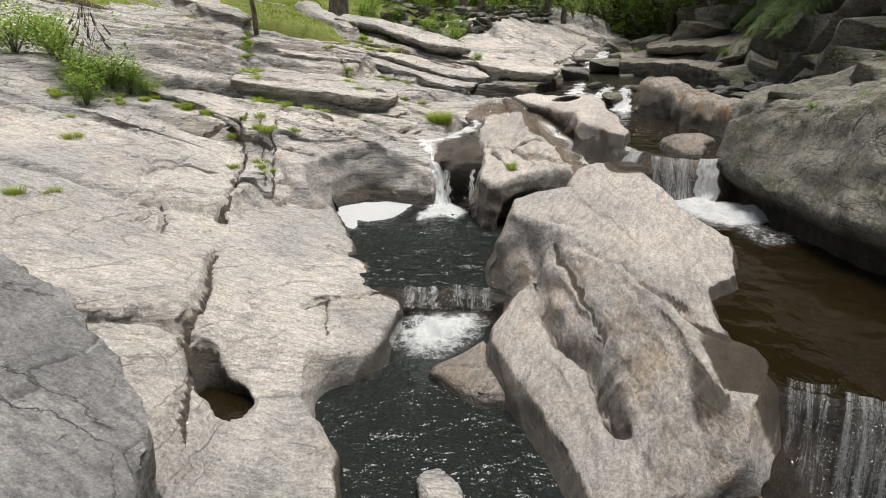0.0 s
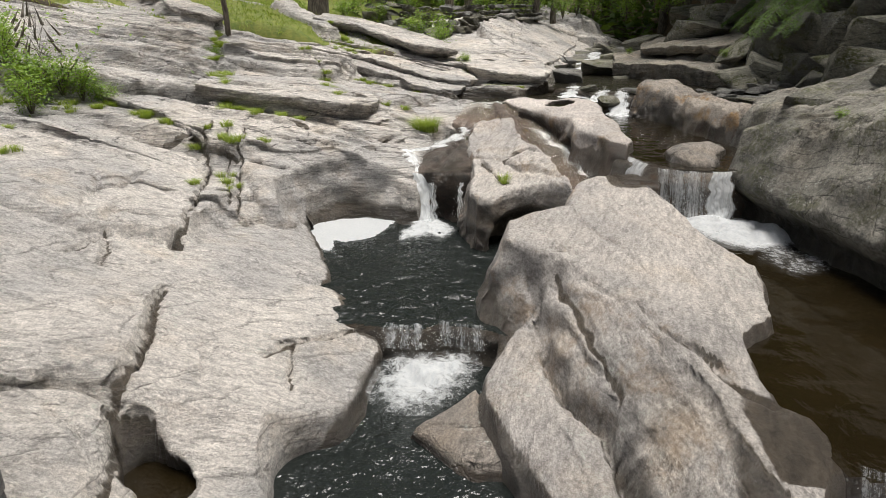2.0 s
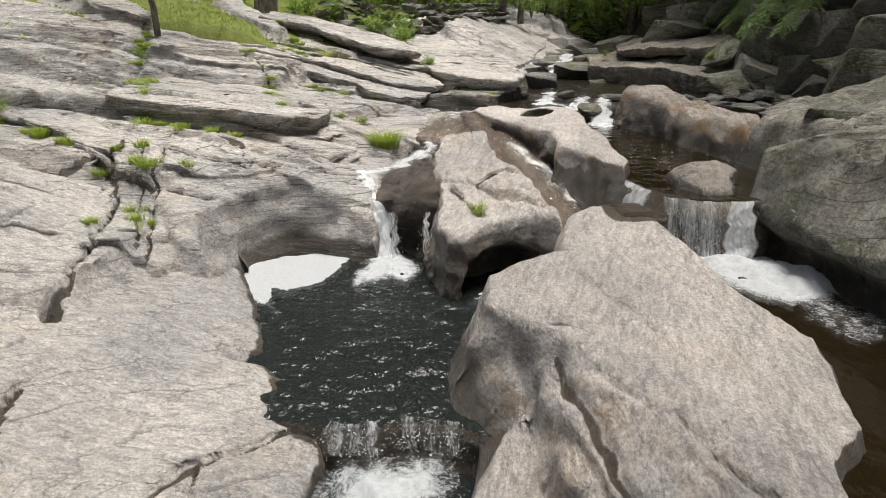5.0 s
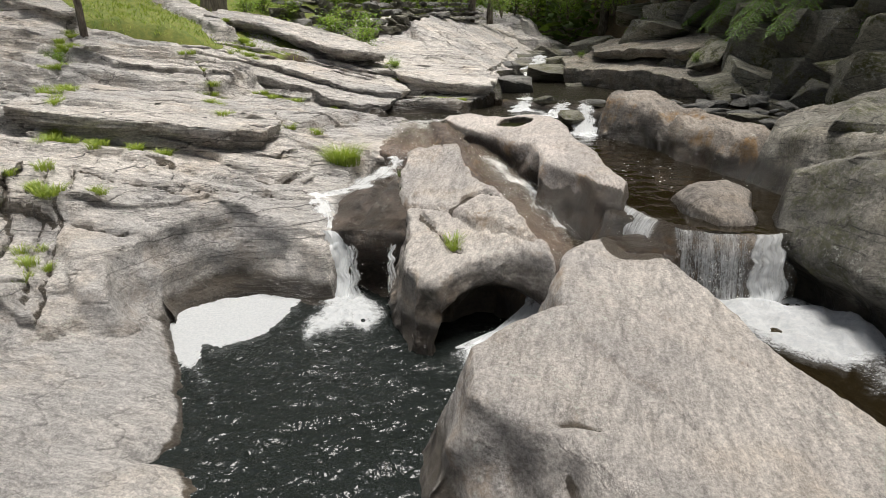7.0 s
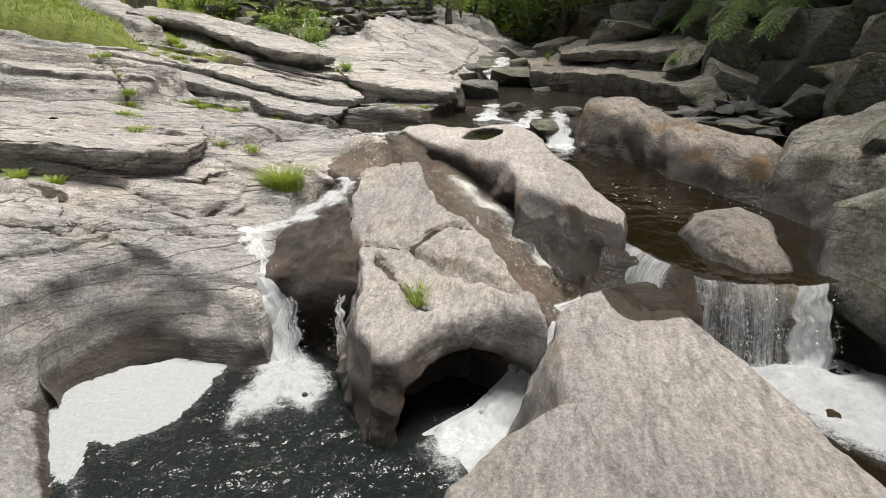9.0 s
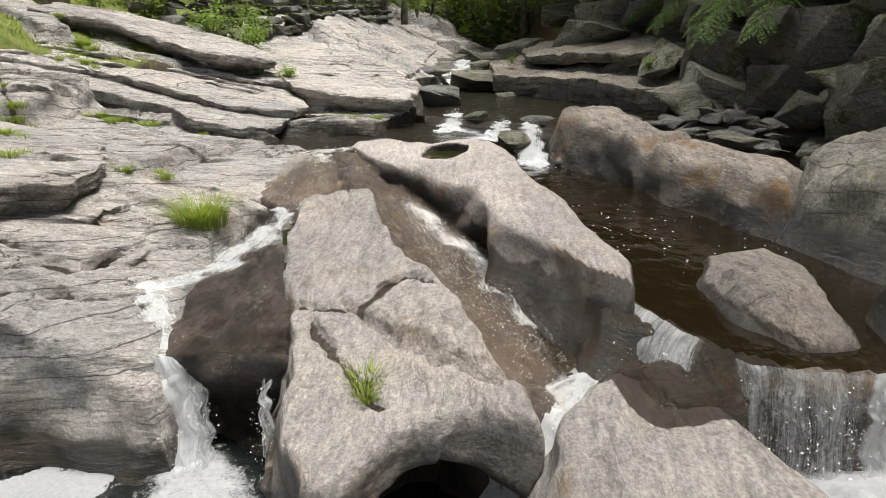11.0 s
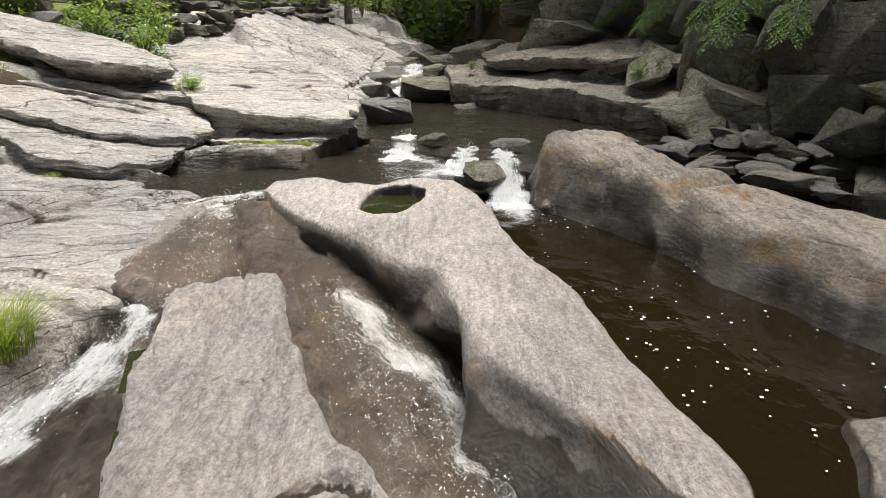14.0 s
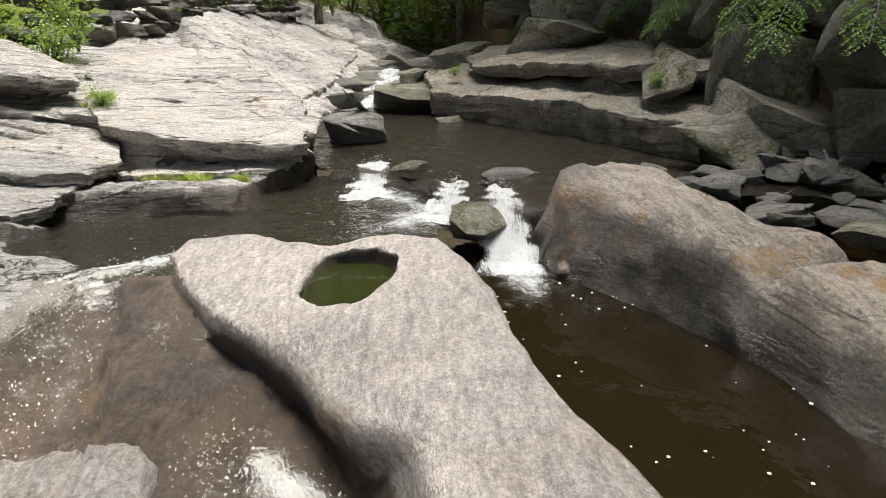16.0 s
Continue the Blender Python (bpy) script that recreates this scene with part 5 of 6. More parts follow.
def foam(name, outline, z, label, bias=0.1, fade=0.2, cell=0.022, rise=0.02, seed=0.0, mat=None, frothy=0.0):
    p = np.array(outline)
    lo, hi = p.min(0) - 0.1, p.max(0) + 0.1
    x, y = np.meshgrid(np.arange(lo[0], hi[0], cell), np.arange(lo[1], hi[1], cell))
    d = outline_distance(x + 0.05 * fbm(x * 4, y * 4, seed, 4), y + 0.05 * fbm(x * 4, y * 4, seed + 7, 4), outline)
    k = smooth(0, fade * 1.5, d)
    h = z + 0.012 + k * (rise * (0.6 + fbm(x * 5, y * 5, seed, 5)) + frothy * np.maximum(0, vnoise(x * 9, y * 9, seed)))
    dense = bias + 0.08 - 0.34 * (1 - smooth(-0.02, fade, d))
    ob = new(name, mesh_grid(name, x, y, h, d > -0.02, {"u": x, "v": y, "dense": dense}, mat or FOAM_WHITE))
    ob.visible_shadow = False
    return tagged(ob, label, "foam")


RAPID_WHITE = foam_material("rapid_water", 5, 20, 0.44, 0.68)

# narrow fall on the sunny side
chute("white_water", [(0.62, 10.95, 1.53), (0.55, 10.7, 1.5), (0.44, 10.39, 1.46), (0.2, 9.93, 1.42), (-0.02, 9.71, 1.41), (-0.33, 9.7, 1.39)], [0.3, 0.42, 0.5, 0.42, 0.36, 0.26], "thin white rivulet running over wet rock", -0.03, 1.0, 0.02)
chute("white_water", [(-0.36, 9.75, 1.39), (-0.28, 9.55, 1.36), (-0.2, 9.35, 1.29), (-0.13, 9.1, 1.18)], [0.26, 0.28, 0.26, 0.24], "thin white rivulet running over wet rock", 0.03, 2.0, 0.02)
fall("waterfall", [(-0.24, 9.12, 1.17), (-0.13, 9.08, 1.17), (-0.02, 9.06, 1.16)], 0.57, (0.06, -0.2), "narrow white waterfall dropping into the dark pool", 0.42, 0.03, 3.0)
fall("waterfall", [(-0.25, 9.12, 1.16), (-0.02, 9.04, 1.15)], 0.57, (0.04, -0.24), "narrow white waterfall dropping into the dark pool", 0.26, 0.05, 4.0)
fall("waterfall", [(0.02, 8.82, 1.1), (0.1, 8.8, 1.1)], 0.58, (0, -0.05), "thin trickle of water down a dark rock face", -0.08, 0.02, 5.0)
fall("waterfall", [(0.4, 8.72, 1.12), (0.45, 8.7, 1.12)], 0.58, (0, -0.05), "thin trickle of water down a dark rock face", -0.06, 0.02, 6.0)
foam("foam", [(-0.42, 8.1), (-0.28, 8.7), (-0.14, 9.0), (0.1, 9.0), (0.28, 8.6), (0.42, 8.3), (0.2, 7.95), (0.0, 8.1), (-0.3, 7.8)], 0.585, "white foam where the narrow fall lands", 0.14, 0.18, rise=0.03, seed=3.0)
foam("foam", [(-1.6, 8.2), (-1.56, 8.6), (-1.28, 8.85), (-0.9, 8.98), (-0.44, 8.8), (-0.5, 8.46), (-0.74, 8.13), (-1.03, 7.94), (-1.2, 7.95), (-1.14, 7.61), (-1.24, 7.6), (-1.4, 7.78)], 0.583, "raft of pale froth floating in the rock recess", 0.24, 0.07, cell=0.015, rise=0.003, seed=5.0, mat=FROTH)

foam("foam", [(-1.3, 7.6), (-0.6, 8.3), (0.5, 8.0), (0.9, 7.4), (0.6, 6.6), (-0.2, 6.5), (-0.9, 6.9)], 0.588, "thin lacy streaks of foam on the dark pool", -0.22, 0.4, rise=0.004, seed=41.0)
foam("foam", [(-0.95, 6.8), (-0.75, 7.0), (-0.95, 7.6), (-1.2, 8.0), (-1.35, 7.8), (-1.1, 7.3)], 0.588, "flecks of foam along the rock edge", -0.1, 0.15, rise=0.004, seed=42.0)
foam("foam", [(-0.8, 4.4), (-0.4, 4.7), (0.1, 4.6), (0.3, 4.1), (0.1, 3.6), (-0.5, 3.7)], 0.262, "thin lacy streaks of foam on the lower pool", -0.22, 0.4, rise=0.004, seed=43.0)

# chute between ridge and long boulder
chute("white_water", [(1.72, 10.95, 1.5), (1.85, 10.5, 1.42), (1.98, 10.0, 1.34), (2.06, 9.6, 1.27), (2.15, 9.1, 1.2), (2.2, 8.7, 1.13), (2.2, 8.3, 1.07)], [0.14, 0.38, 0.46, 0.44, 0.42, 0.4, 0.45], "foaming water down a steep rock chute", -0.1, 7.0, 0.05)
chute("white_water", [(2.35, 8.15, 1.16), (2.1, 8.1, 1.13), (1.85, 7.95, 1.08), (1.64, 7.74, 0.84), (1.35, 7.58, 0.66), (1.0, 7.4, 0.6)], [0.32, 0.42, 0.42, 0.42, 0.5, 0.55], "white torrent squeezed between two boulders", 0.16, 8.0, 0.05, 0.18)
foam("foam", [(1.9, 7.75), (1.45, 7.3), (1.0, 6.9), (0.85, 7.1), (0.7, 7.5), (0.9, 7.85), (1.4, 8.1), (1.8, 8.25)], 0.585, "broken foam at the foot of the torrent", 0.0, 0.25, rise=0.03, seed=8.0)
fall("waterfall", [(2.5, 8.5, 1.53), (2.5, 8.2, 1.53), (2.55, 7.95, 1.53), (2.6, 7.75, 1.52)], 1.04, (-0.22, -0.06), "sheet of water spilling off the brown pool", 0.0, 0.03, 9.0)
foam("foam", [(2.15, 8.5), (2.45, 8.45), (2.5, 7.9), (2.3, 7.85), (2.1, 8.1)], 1.08, "white foam between the boulders", 0.12, 0.1, rise=0.04, seed=9.0)

chute("white_water", [(1.55, 10.9, 1.56), (1.65, 10.3, 1.49), (1.72, 9.7, 1.4), (1.85, 9.1, 1.29), (2.0, 8.5, 1.15)], [0.3, 0.5, 0.6, 0.6, 0.5], "torn white streaks over the brown rock chute", -0.27, 7.5, 0.03, 0.2)
chute("white_water", [(0.9, 12.4, 1.75), (0.95, 11.9, 1.69), (0.95, 11.4, 1.62), (0.75, 10.9, 1.54)], [0.5, 0.7, 0.7, 0.4], "torn white streaks over the brown rock", -0.26, 7.7, 0.02, 0.2)
chute("white_water", [(1.15, 12.5, 1.79), (1.2, 12.38, 1.77), (1.25, 12.25, 1.73), (1.3, 12.1, 1.7)], [0.8, 0.8, 0.7, 0.6], "low white lip where the pool spills over", 0.02, 7.9, 0.02, 0.3)

# wide fall
fall("waterfall", [(2.58, 7.62, 1.53), (2.75, 7.48, 1.53), (2.95, 7.38, 1.53), (3.1, 7.34, 1.53)], 1.04, (0.0, -0.1), "wide lacy curtain of falling water", -0.1, 0.025, 10.0)
fall("waterfall", [(3.1, 7.36, 1.54), (3.22, 7.33, 1.54), (3.34, 7.33, 1.54)], 1.04, (0.0, -0.12), "bright narrow curtain of falling water", 0.1, 0.03, 11.0)
foam("foam", [(2.62, 7.5), (2.95, 7.4), (3.4, 7.35), (3.8, 7.0), (3.8, 6.6), (3.5, 6.35), (3.1, 6.25), (2.82, 6.5), (2.75, 6.9)], 1.035, "thick white foam below the wide fall", 0.22, 0.16, rise=0.05, seed=12.0)
foam("foam", [(3.0, 6.5), (3.5, 6.7), (3.9, 6.0), (3.7, 5.5), (3.1, 5.4), (2.85, 5.9)], 1.033, "torn foam drifting on the brown pool", -0.09, 0.3, rise=0.01, seed=13.0)

# low fall between the two pools
fall("waterfall", [(-0.42, 5.64, 0.585), (-0.2, 5.62, 0.585), (-0.02, 5.61, 0.585)], 0.42, (0.0, -0.1), "short glassy fall between two pools", -0.16, 0.03, 14.0, 0.4)
fall("waterfall", [(0.02, 5.67, 0.585), (0.25, 5.63, 0.585), (0.52, 5.52, 0.585)], 0.42, (0.0, -0.1), "short glassy fall between two pools", -0.19, 0.03, 14.5, 0.4)
foam("foam", [(-0.42, 5.5), (-0.3, 5.64), (0.42, 5.58), (0.5, 5.4), (0.42, 5.1), (0.25, 4.85), (0.0, 4.68), (-0.25, 4.62), (-0.42, 4.8), (-0.5, 5.1)], 0.34, "pale churning foam below the short fall", 0.2, 0.35, rise=0.12, seed=15.0)
chute("white_water", [(0.55, 4.3, 0.22), (0.63, 4.0, 0.17), (0.7, 3.7, 0.14), (0.76, 3.3, 0.11), (0.85, 2.9, 0.07)], [0.1, 0.16, 0.2, 0.22, 0.24], "white water in a narrow chute below the boulder", 0.06, 16.0, 0.03)

# tall fall beside the boulder
for i, (a, b, bias) in enumerate((((2.06, 3.2, 1.035), (2.3, 3.05, 1.035), -0.18), ((2.3, 3.05, 1.035), (2.62, 2.84, 1.035), -0.13), ((2.62, 2.84, 1.035), (3.3, 2.5, 1.035), -0.14))):
    fall("waterfall", [a, b], -1.3, (-0.16, -0.4), "tall stranded curtain of water over a black rock edge", bias, 0.03, 17.0 + i)

sheet("water_foot", [(1.2, -1), (1.4, 2.9), (2.1, 3.1), (4.5, 2.0), (5, -1)], -1.25, WATER_DARK, "black water at the foot of the tall fall")

# small cascade and riffles
chute("white_water", [(3.78, 12.95, 1.93), (3.68, 12.7, 1.9), (3.6, 12.45, 1.74), (3.52, 12.2, 1.61), (3.45, 12.0, 1.59)], [0.25, 0.32, 0.36, 0.5, 0.55], "small white cascade between boulders", 0.14, 21.0, 0.025)
chute("white_water", [(3.5, 13.2, 1.935), (3.4, 13.02, 1.9), (3.28, 12.85, 1.79), (3.15, 12.7, 1.775)], [0.25, 0.3, 0.34, 0.45], "small white cascade between boulders", 0.12, 22.0, 0.02)
chute("white_water", [(3.12, 14.2, 1.935), (3.02, 13.98, 1.9), (2.92, 13.75, 1.79), (2.85, 13.5, 1.775)], [0.3, 0.36, 0.4, 0.5], "small white cascade between boulders", 0.12, 23.0, 0.02)
foam("foam", [(3.4, 12.5), (3.75, 12.4), (3.8, 12.1), (3.6, 11.6), (3.35, 11.4), (3.2, 11.7), (3.25, 12.1)], 1.585, "white foam below the small cascade", 0.08, 0.25, rise=0.03, seed=24.0)
foam("foam", [(2.85, 14.2), (3.25, 13.8), (3.45, 13.0), (3.4, 12.7), (3.0, 12.5), (2.5, 12.5), (2.6, 12.8), (3.0, 13.1), (2.7, 13.7)], 1.77, "streaks of white water in the upper pool", 0.14, 0.35, rise=0.02, seed=25.0)
foam("foam", [(3.7, 18.2), (4.6, 18.8), (5.0, 20), (5.5, 21.5), (4.9, 21.2), (4.2, 20), (3.6, 18.8)], 1.93, "white riffle far up the stream", 0.12, 0.3, rise=0.03, seed=26.0, cell=0.04)

chute("white_water", [(5.4, 21.2, 2.45), (5.0, 20.3, 2.3), (4.6, 19.4, 2.1), (4.3, 18.5, 1.97)], [0.4, 0.5, 0.7, 0.8], "white riffle far up the stream", 0.1, 27.0, 0.04)

# rain water in the basins
sheet("water_basin", [(1.95, 11.35), (1.95, 12.1), (2.7, 12.1), (2.7, 11.35)], 1.79, WATER_GREEN, "green rain water in a rock basin", 0.05, 0.0)
sheet("water_basin", [(-2.05, 3.4), (-2.05, 4.2), (-1.25, 4.2), (-1.25, 3.4)], 0.41, WATER_BROWN, "brown water standing in a pothole", 0.05, 0.0)
sheet("water_basin", [(0.98, 5.53), (1.0, 5.72), (1.28, 5.72), (1.32, 5.55)], 1.228, WATER_GREEN, "shallow rain water in a rock hollow", 0.05, 0.0)

sheet("water_basin", [(0.58, 10.1), (0.58, 10.5), (0.78, 10.5), (0.78, 10.1)], 1.475, WATER_GREEN, "green rain water in a rock hollow", 0.03, 0.0)
sheet("water_basin", [(0.58, 9.58), (0.58, 9.88), (0.76, 9.88), (0.76, 9.58)], 1.4, WATER_GREEN, "green rain water in a rock hollow", 0.03, 0.0)

# ---------------------------------------------------------------- loose stones


def stone_mesh(name, seed, mat, round_=0.0, worn=0.025):
    """An angular block about one metre across, split along planes, with worn edges; its base at z = -0.4."""
    rg = np.random.default_rng(seed)
    p = rg.normal(0, 1, (15, 3))
    p /= np.linalg.norm(p, axis=1)[:, None]
    box = p / np.abs(p).max(1)[:, None] * 0.5
    p = box * (1 - round_) + p * 0.55 * round_
    p *= rg.uniform(0.82, 1.06, (15, 1))
    p[:, 2] = np.clip(p[:, 2], -0.4, 0.4)
    bm = bmesh.new()
    for q in p:
        bm.verts.new(q)
    hull = bmesh.ops.convex_hull(bm, input=bm.verts)
    bmesh.ops.delete(bm, geom=list({g for g in hull["geom_interior"] + hull["geom_unused"] if isinstance(g, bmesh.types.BMVert)}), context="VERTS")
    bmesh.ops.dissolve_limit(bm, angle_limit=radians(14), verts=bm.verts, edges=bm.edges)
    bmesh.ops.bevel(bm, geom=list(bm.edges), offset=worn + 0.06 * round_, segments=2, affect="EDGES", profile=0.6)
    bmesh.ops.triangulate(bm, faces=bm.faces)
    bmesh.ops.subdivide_edges(bm, edges=[e for e in bm.edges if e.calc_length() > 0.12], cuts=2, use_grid_fill=True)
    bmesh.ops.triangulate(bm, faces=bm.faces)
    co = np.array([v.co[:] for v in bm.verts])
    n = fbm(co[:, 0] * 3 + seed, co[:, 1] * 3, co[:, 2] * 7, 4)
    co = co * (1 + 0.045 * n)[:, None]
    for v, q in zip(bm.verts, co):
        v.co = q
    for face in bm.faces:
        face.smooth = True
    me = bpy.data.meshes.new(name)
    bm.to_mesh(me)
    bm.free()
    me.set_sharp_from_angle(angle=radians(32))
    me.materials.append(mat)
    return me


STONES = [stone_mesh("stone", 40 + i, ROCK_MOSSY) for i in range(8)]
COBBLES = [stone_mesh("cobble", 60 + i, ROCK_LOOSE, 0.7) for i in range(4)]


def put_stone(me, x, y, z, sx, sy, sz, rz=0, rx=0, ry=0, name="boulder", label="mossy angular boulder on the shaded bank", group="", parent=None):
    ob = new(name, me)
    ob.matrix_world = pose(x, y, z, rx, ry, rz) @ Matrix.Diagonal((sx, sy, sz, 1))
    if parent:
        ob.parent = parent
        return ob
    return tagged(ob, label, "boulder" if max(sx, sy) > 0.45 else "stone", group)


BOULDERS = [  # mesh, place, size, turn, tilt
    (0, 6.25, 12.95, 2.22, 1.15, 0.85, 0.55, 15, 0, -6),
    (1, 6.85, 12.55, 2.12, 0.75, 0.6, 0.5, 40, 10, 0),
    (2, 7.0, 13.5, 2.72, 1.1, 0.9, 1.0, -20, 0, 6),
    (3, 6.75, 14.7, 2.7, 1.7, 0.8, 0.4, 35, 12, -22),
    (4, 7.3, 17.6, 2.95, 1.7, 1.3, 1.0, 20, 0, 0),
    (5, 6.4, 9.9, 1.95, 1.5, 1.5, 0.8, 60, 0, 12),
    (0, 7.2, 11.0, 2.55, 1.5, 1.0, 0.6, 12, 0, -5),
    (1, 5.3, 9.1, 1.75, 1.1, 1.4, 0.75, 30, 0, 10),
    (2, 7.6, 12.0, 2.9, 1.6, 1.2, 1.0, 5, 0, 5),
    (3, 7.8, 10.8, 3.2, 2.0, 1.3, 1.2, 30, 0, 0),
    (4, 8.6, 12.8, 3.4, 2.2, 1.4, 1.3, -10, 0, 0),
    (5, 7.9, 14.6, 3.0, 1.7, 1.4, 1.1, 25, 0, 0),
    (1, 8.8, 16.2, 3.4, 2.2, 1.8, 1.4, 50, 0, 0),
    (2, 8.6, 18.8, 3.2, 2.4, 1.8, 1.4, 10, 0, 0),
    (3, 6.9, 20.6, 2.6, 1.9, 1.6, 1.0, 0, 0, 0),
    (4, 5.0, 18.3, 2.02, 1.5, 1.3, 0.75, -15, 0, 0),
    (0, 5.0, 8.6, 2.1, 1.4, 1.2, 0.8, 70, 0, 0),
    (2, 6.9, 12.1, 2.35, 0.9, 0.8, 0.7, 10, 0, 8),
    (3, 7.3, 11.6, 2.55, 1.1, 0.8, 0.6, 30, 6, 0),
    (1, 7.35, 12.6, 2.8, 1.0, 0.8, 0.8, -20, 0, 0),
    (5, 6.6, 11.5, 2.2, 0.8, 0.6, 0.5, 45, 0, -6),
    (6, 6.75, 12.35, 3.0, 0.7, 0.7, 0.9, 5, 0, 0),
    (5, 6.3, 8.7, 2.4, 1.8, 1.4, 1.0, 20, 0, 0),
]
for i, x, y, z, sx, sy, sz, rz, rx, ry in BOULDERS:
    put_stone(STONES[i], x, y, z, sx, sy, sz, rz, rx, ry, group="boulders on the shaded bank")

MID = [(3.25, 15.55, 2.0, 0.95, 0.8, 0.62, 20, "tan boulder standing in the stream"), (3.42, 13.95, 1.88, 0.5, 0.42, 0.32, 10, "dark wet stone between two cascades"),
       (3.42, 12.55, 1.72, 0.4, 0.62, 0.42, -25, "dark wet stone beside the small cascade"), (4.05, 13.35, 1.9, 0.55, 0.4, 0.2, 10, "flat pale stone in the shallow stream"),
       (4.0, 12.2, 1.6, 0.35, 0.5, 0.45, 0, "dark wet stone beside the small cascade"), (4.6, 19.6, 2.0, 0.5, 0.5, 0.4, 0, "dark stone in the far riffle"),
       (5.05, 16.9, 1.92, 0.6, 0.3, 0.2, 20, "slab of rock at the water's edge"), (5.45, 11.0, 1.93, 0.75, 0.4, 0.16, -20, "flat grey slab lying in the dark shallows"), (5.2, 11.5, 1.93, 0.38, 0.2, 0.1, 0, "flat grey slab lying in the dark shallows")]
for j, (x, y, z, sx, sy, sz, rz, label) in enumerate(MID):
    put_stone(STONES[(j + 2) % 8] if j not in (0, 3) else COBBLES[j % 4], x, y, z, sx, sy, sz, rz, name="boulder" if sx > 0.45 else "stone", label=label)

rng = random.Random(5)
for k in range(36):
    t = rng.random()
    x, y = 4.9 + 1.3 * rng.random() + 0.5 * t, 10.9 + 2.3 * t + 0.3 * rng.gauss(0, 1)
    s = rng.choice((0.12, 0.17, 0.22, 0.28, 0.36))
    put_stone(COBBLES[k % 4], x, y, 1.9 + 0.22 * max(0, x - 5.7) + s * 0.05, s * 1.3, s, s * 0.62, rng.uniform(0, 360), rng.uniform(-12, 12), rng.uniform(-12, 12), "cobble", "grey rounded cobble at the water's edge", "cobbles along the shore")
for k in range(150):
    x, y = 6.5 + 3.6 * rng.random() ** 1.2, rng.uniform(7, 25)
    s = rng.uniform(0.45, 1.5)
    z = float(bed_height(np.array([x]), np.array([y]))[0])
    put_stone(STONES[k % 8], x, y, z + 0.12 * s, s * 1.35, s, s * 0.75, rng.uniform(-30, 60), rng.uniform(-18, 18), rng.uniform(-18, 18), group="boulders on the shaded bank")
for k in range(40):
    y = rng.uniform(19, 33)
    x = float(np.interp(y, [19, 24, 33], [3.2, 4.6, 8.5])) + rng.uniform(-1.2, 3.2)
    s = rng.uniform(0.3, 1.2)
    put_stone((COBBLES + STONES)[k % 10], x, y, 2.0 + 0.045 * (y - 19), s * 1.4, s, s * 0.6, rng.uniform(0, 360), rng.uniform(-10, 10), 0, label="grey stone in the upper stream bed", group="stones in the upper stream")

# dry stone wall on the sunny bank
wall = tagged(new("stone_wall"), "old dry stone wall of piled grey field stones", "wall")
WALL_LINE = [(-1.5, 17.5), (-0.3, 18.3), (0.5, 19.0), (1.37, 20.6), (2.7, 22.6), (4.2, 24.6)]
k = 0
for course in range(4):
    t = 0.006 * course
    while t < 1.0:
        (wx, wy), length = along(WALL_LINE, np.array(t))
        wx, wy = float(wx), float(wy)
        s = rng.uniform(0.34, 0.62) * (1.25 - 0.7 * t) * (1 - 0.1 * course)
        z = max(ground_z(wx, wy), 0.3 - 0.08 * wx + 0.142 * wy) + 0.02 + 0.19 * course * (1.15 - 0.4 * t)
        put_stone((COBBLES + STONES)[k % 10], wx + rng.uniform(-0.1, 0.1) - 0.07 * course, wy + rng.uniform(-0.12, 0.12) + 0.07 * course, z + 0.08, s * 1.2, s * 0.8, s * rng.uniform(0.4, 0.62), 55 + rng.uniform(-25, 25), rng.uniform(-8, 8), rng.uniform(-6, 6), "stone", parent=wall)
        t += 0.92 * s / length
        k += 1

boulder("far_ledge", [Lump([(4.9, 25.2), (6.2, 24.8), (7.5, 27), (9.0, 30), (9.8, 34), (6, 35), (4.6, 29)], (2.155, -0.25, 0.09), 0.12, 0.12, 4, 0.2),
                      Lump([(5.0, 27.5), (6.3, 27.2), (7.4, 29.5), (8.5, 33), (6, 36), (4.6, 31)], (2.5, -0.25, 0.095), 0.12, 0.12, 5, 0.2)],
        [], ROCK_PALE, "pale layered rock slabs far up the stream", "rock", base=1.5, seed=31.0, cell=0.07, layer=0.3, rough=0.08, bed=0.05)

sheet("water_chute", [(1.45, 10.9), (1.5, 9.6), (1.65, 8.6), (1.75, 8.0), (2.5, 8.0), (2.35, 9.5), (2.1, 10.6), (1.75, 11.3)], 0.745, WATER_THIN, "thin clear water gliding over brown rock", 0.025, 0.022, lambda x, y: 0.13 * y - 0.34 * x, 8.0)
sheet("water_chute", [(0.45, 11.4), (0.85, 11.0), (1.35, 11.0), (1.6, 11.6), (1.52, 12.35), (0.8, 12.4)], 0.05, WATER_THIN, "thin clear water gliding over brown rock", 0.025, 0.022, lambda x, y: 0.14 * y + 0.02 * x, 8.0)


# ---------------------------------------------------------------- plants


def leaf_material(name, a, b, gloss=0.55):
    m = Mat(name)
    g = m.t.nodes.new("ShaderNodeNewGeometry").outputs["Random Per Island"]
    col = m.mix(g, a, b)
    m.set(Base_Color=col, Roughness=gloss)
    tr = m.t.nodes.new("ShaderNodeBsdfTranslucent")
    m.link(m.mix(0.5, col, (0.3, 0.42, 0.03)), tr.inputs["Color"])
    mx = m.t.nodes.new("ShaderNodeMixShader")
    mx.inputs[0].default_value = 0.35
    m.link(m.b.outputs[0], mx.inputs[1])
    m.link(tr.outputs[0], mx.inputs[2])
    m.link(mx.outputs[0], m.out.inputs["Surface"])
    return m.m


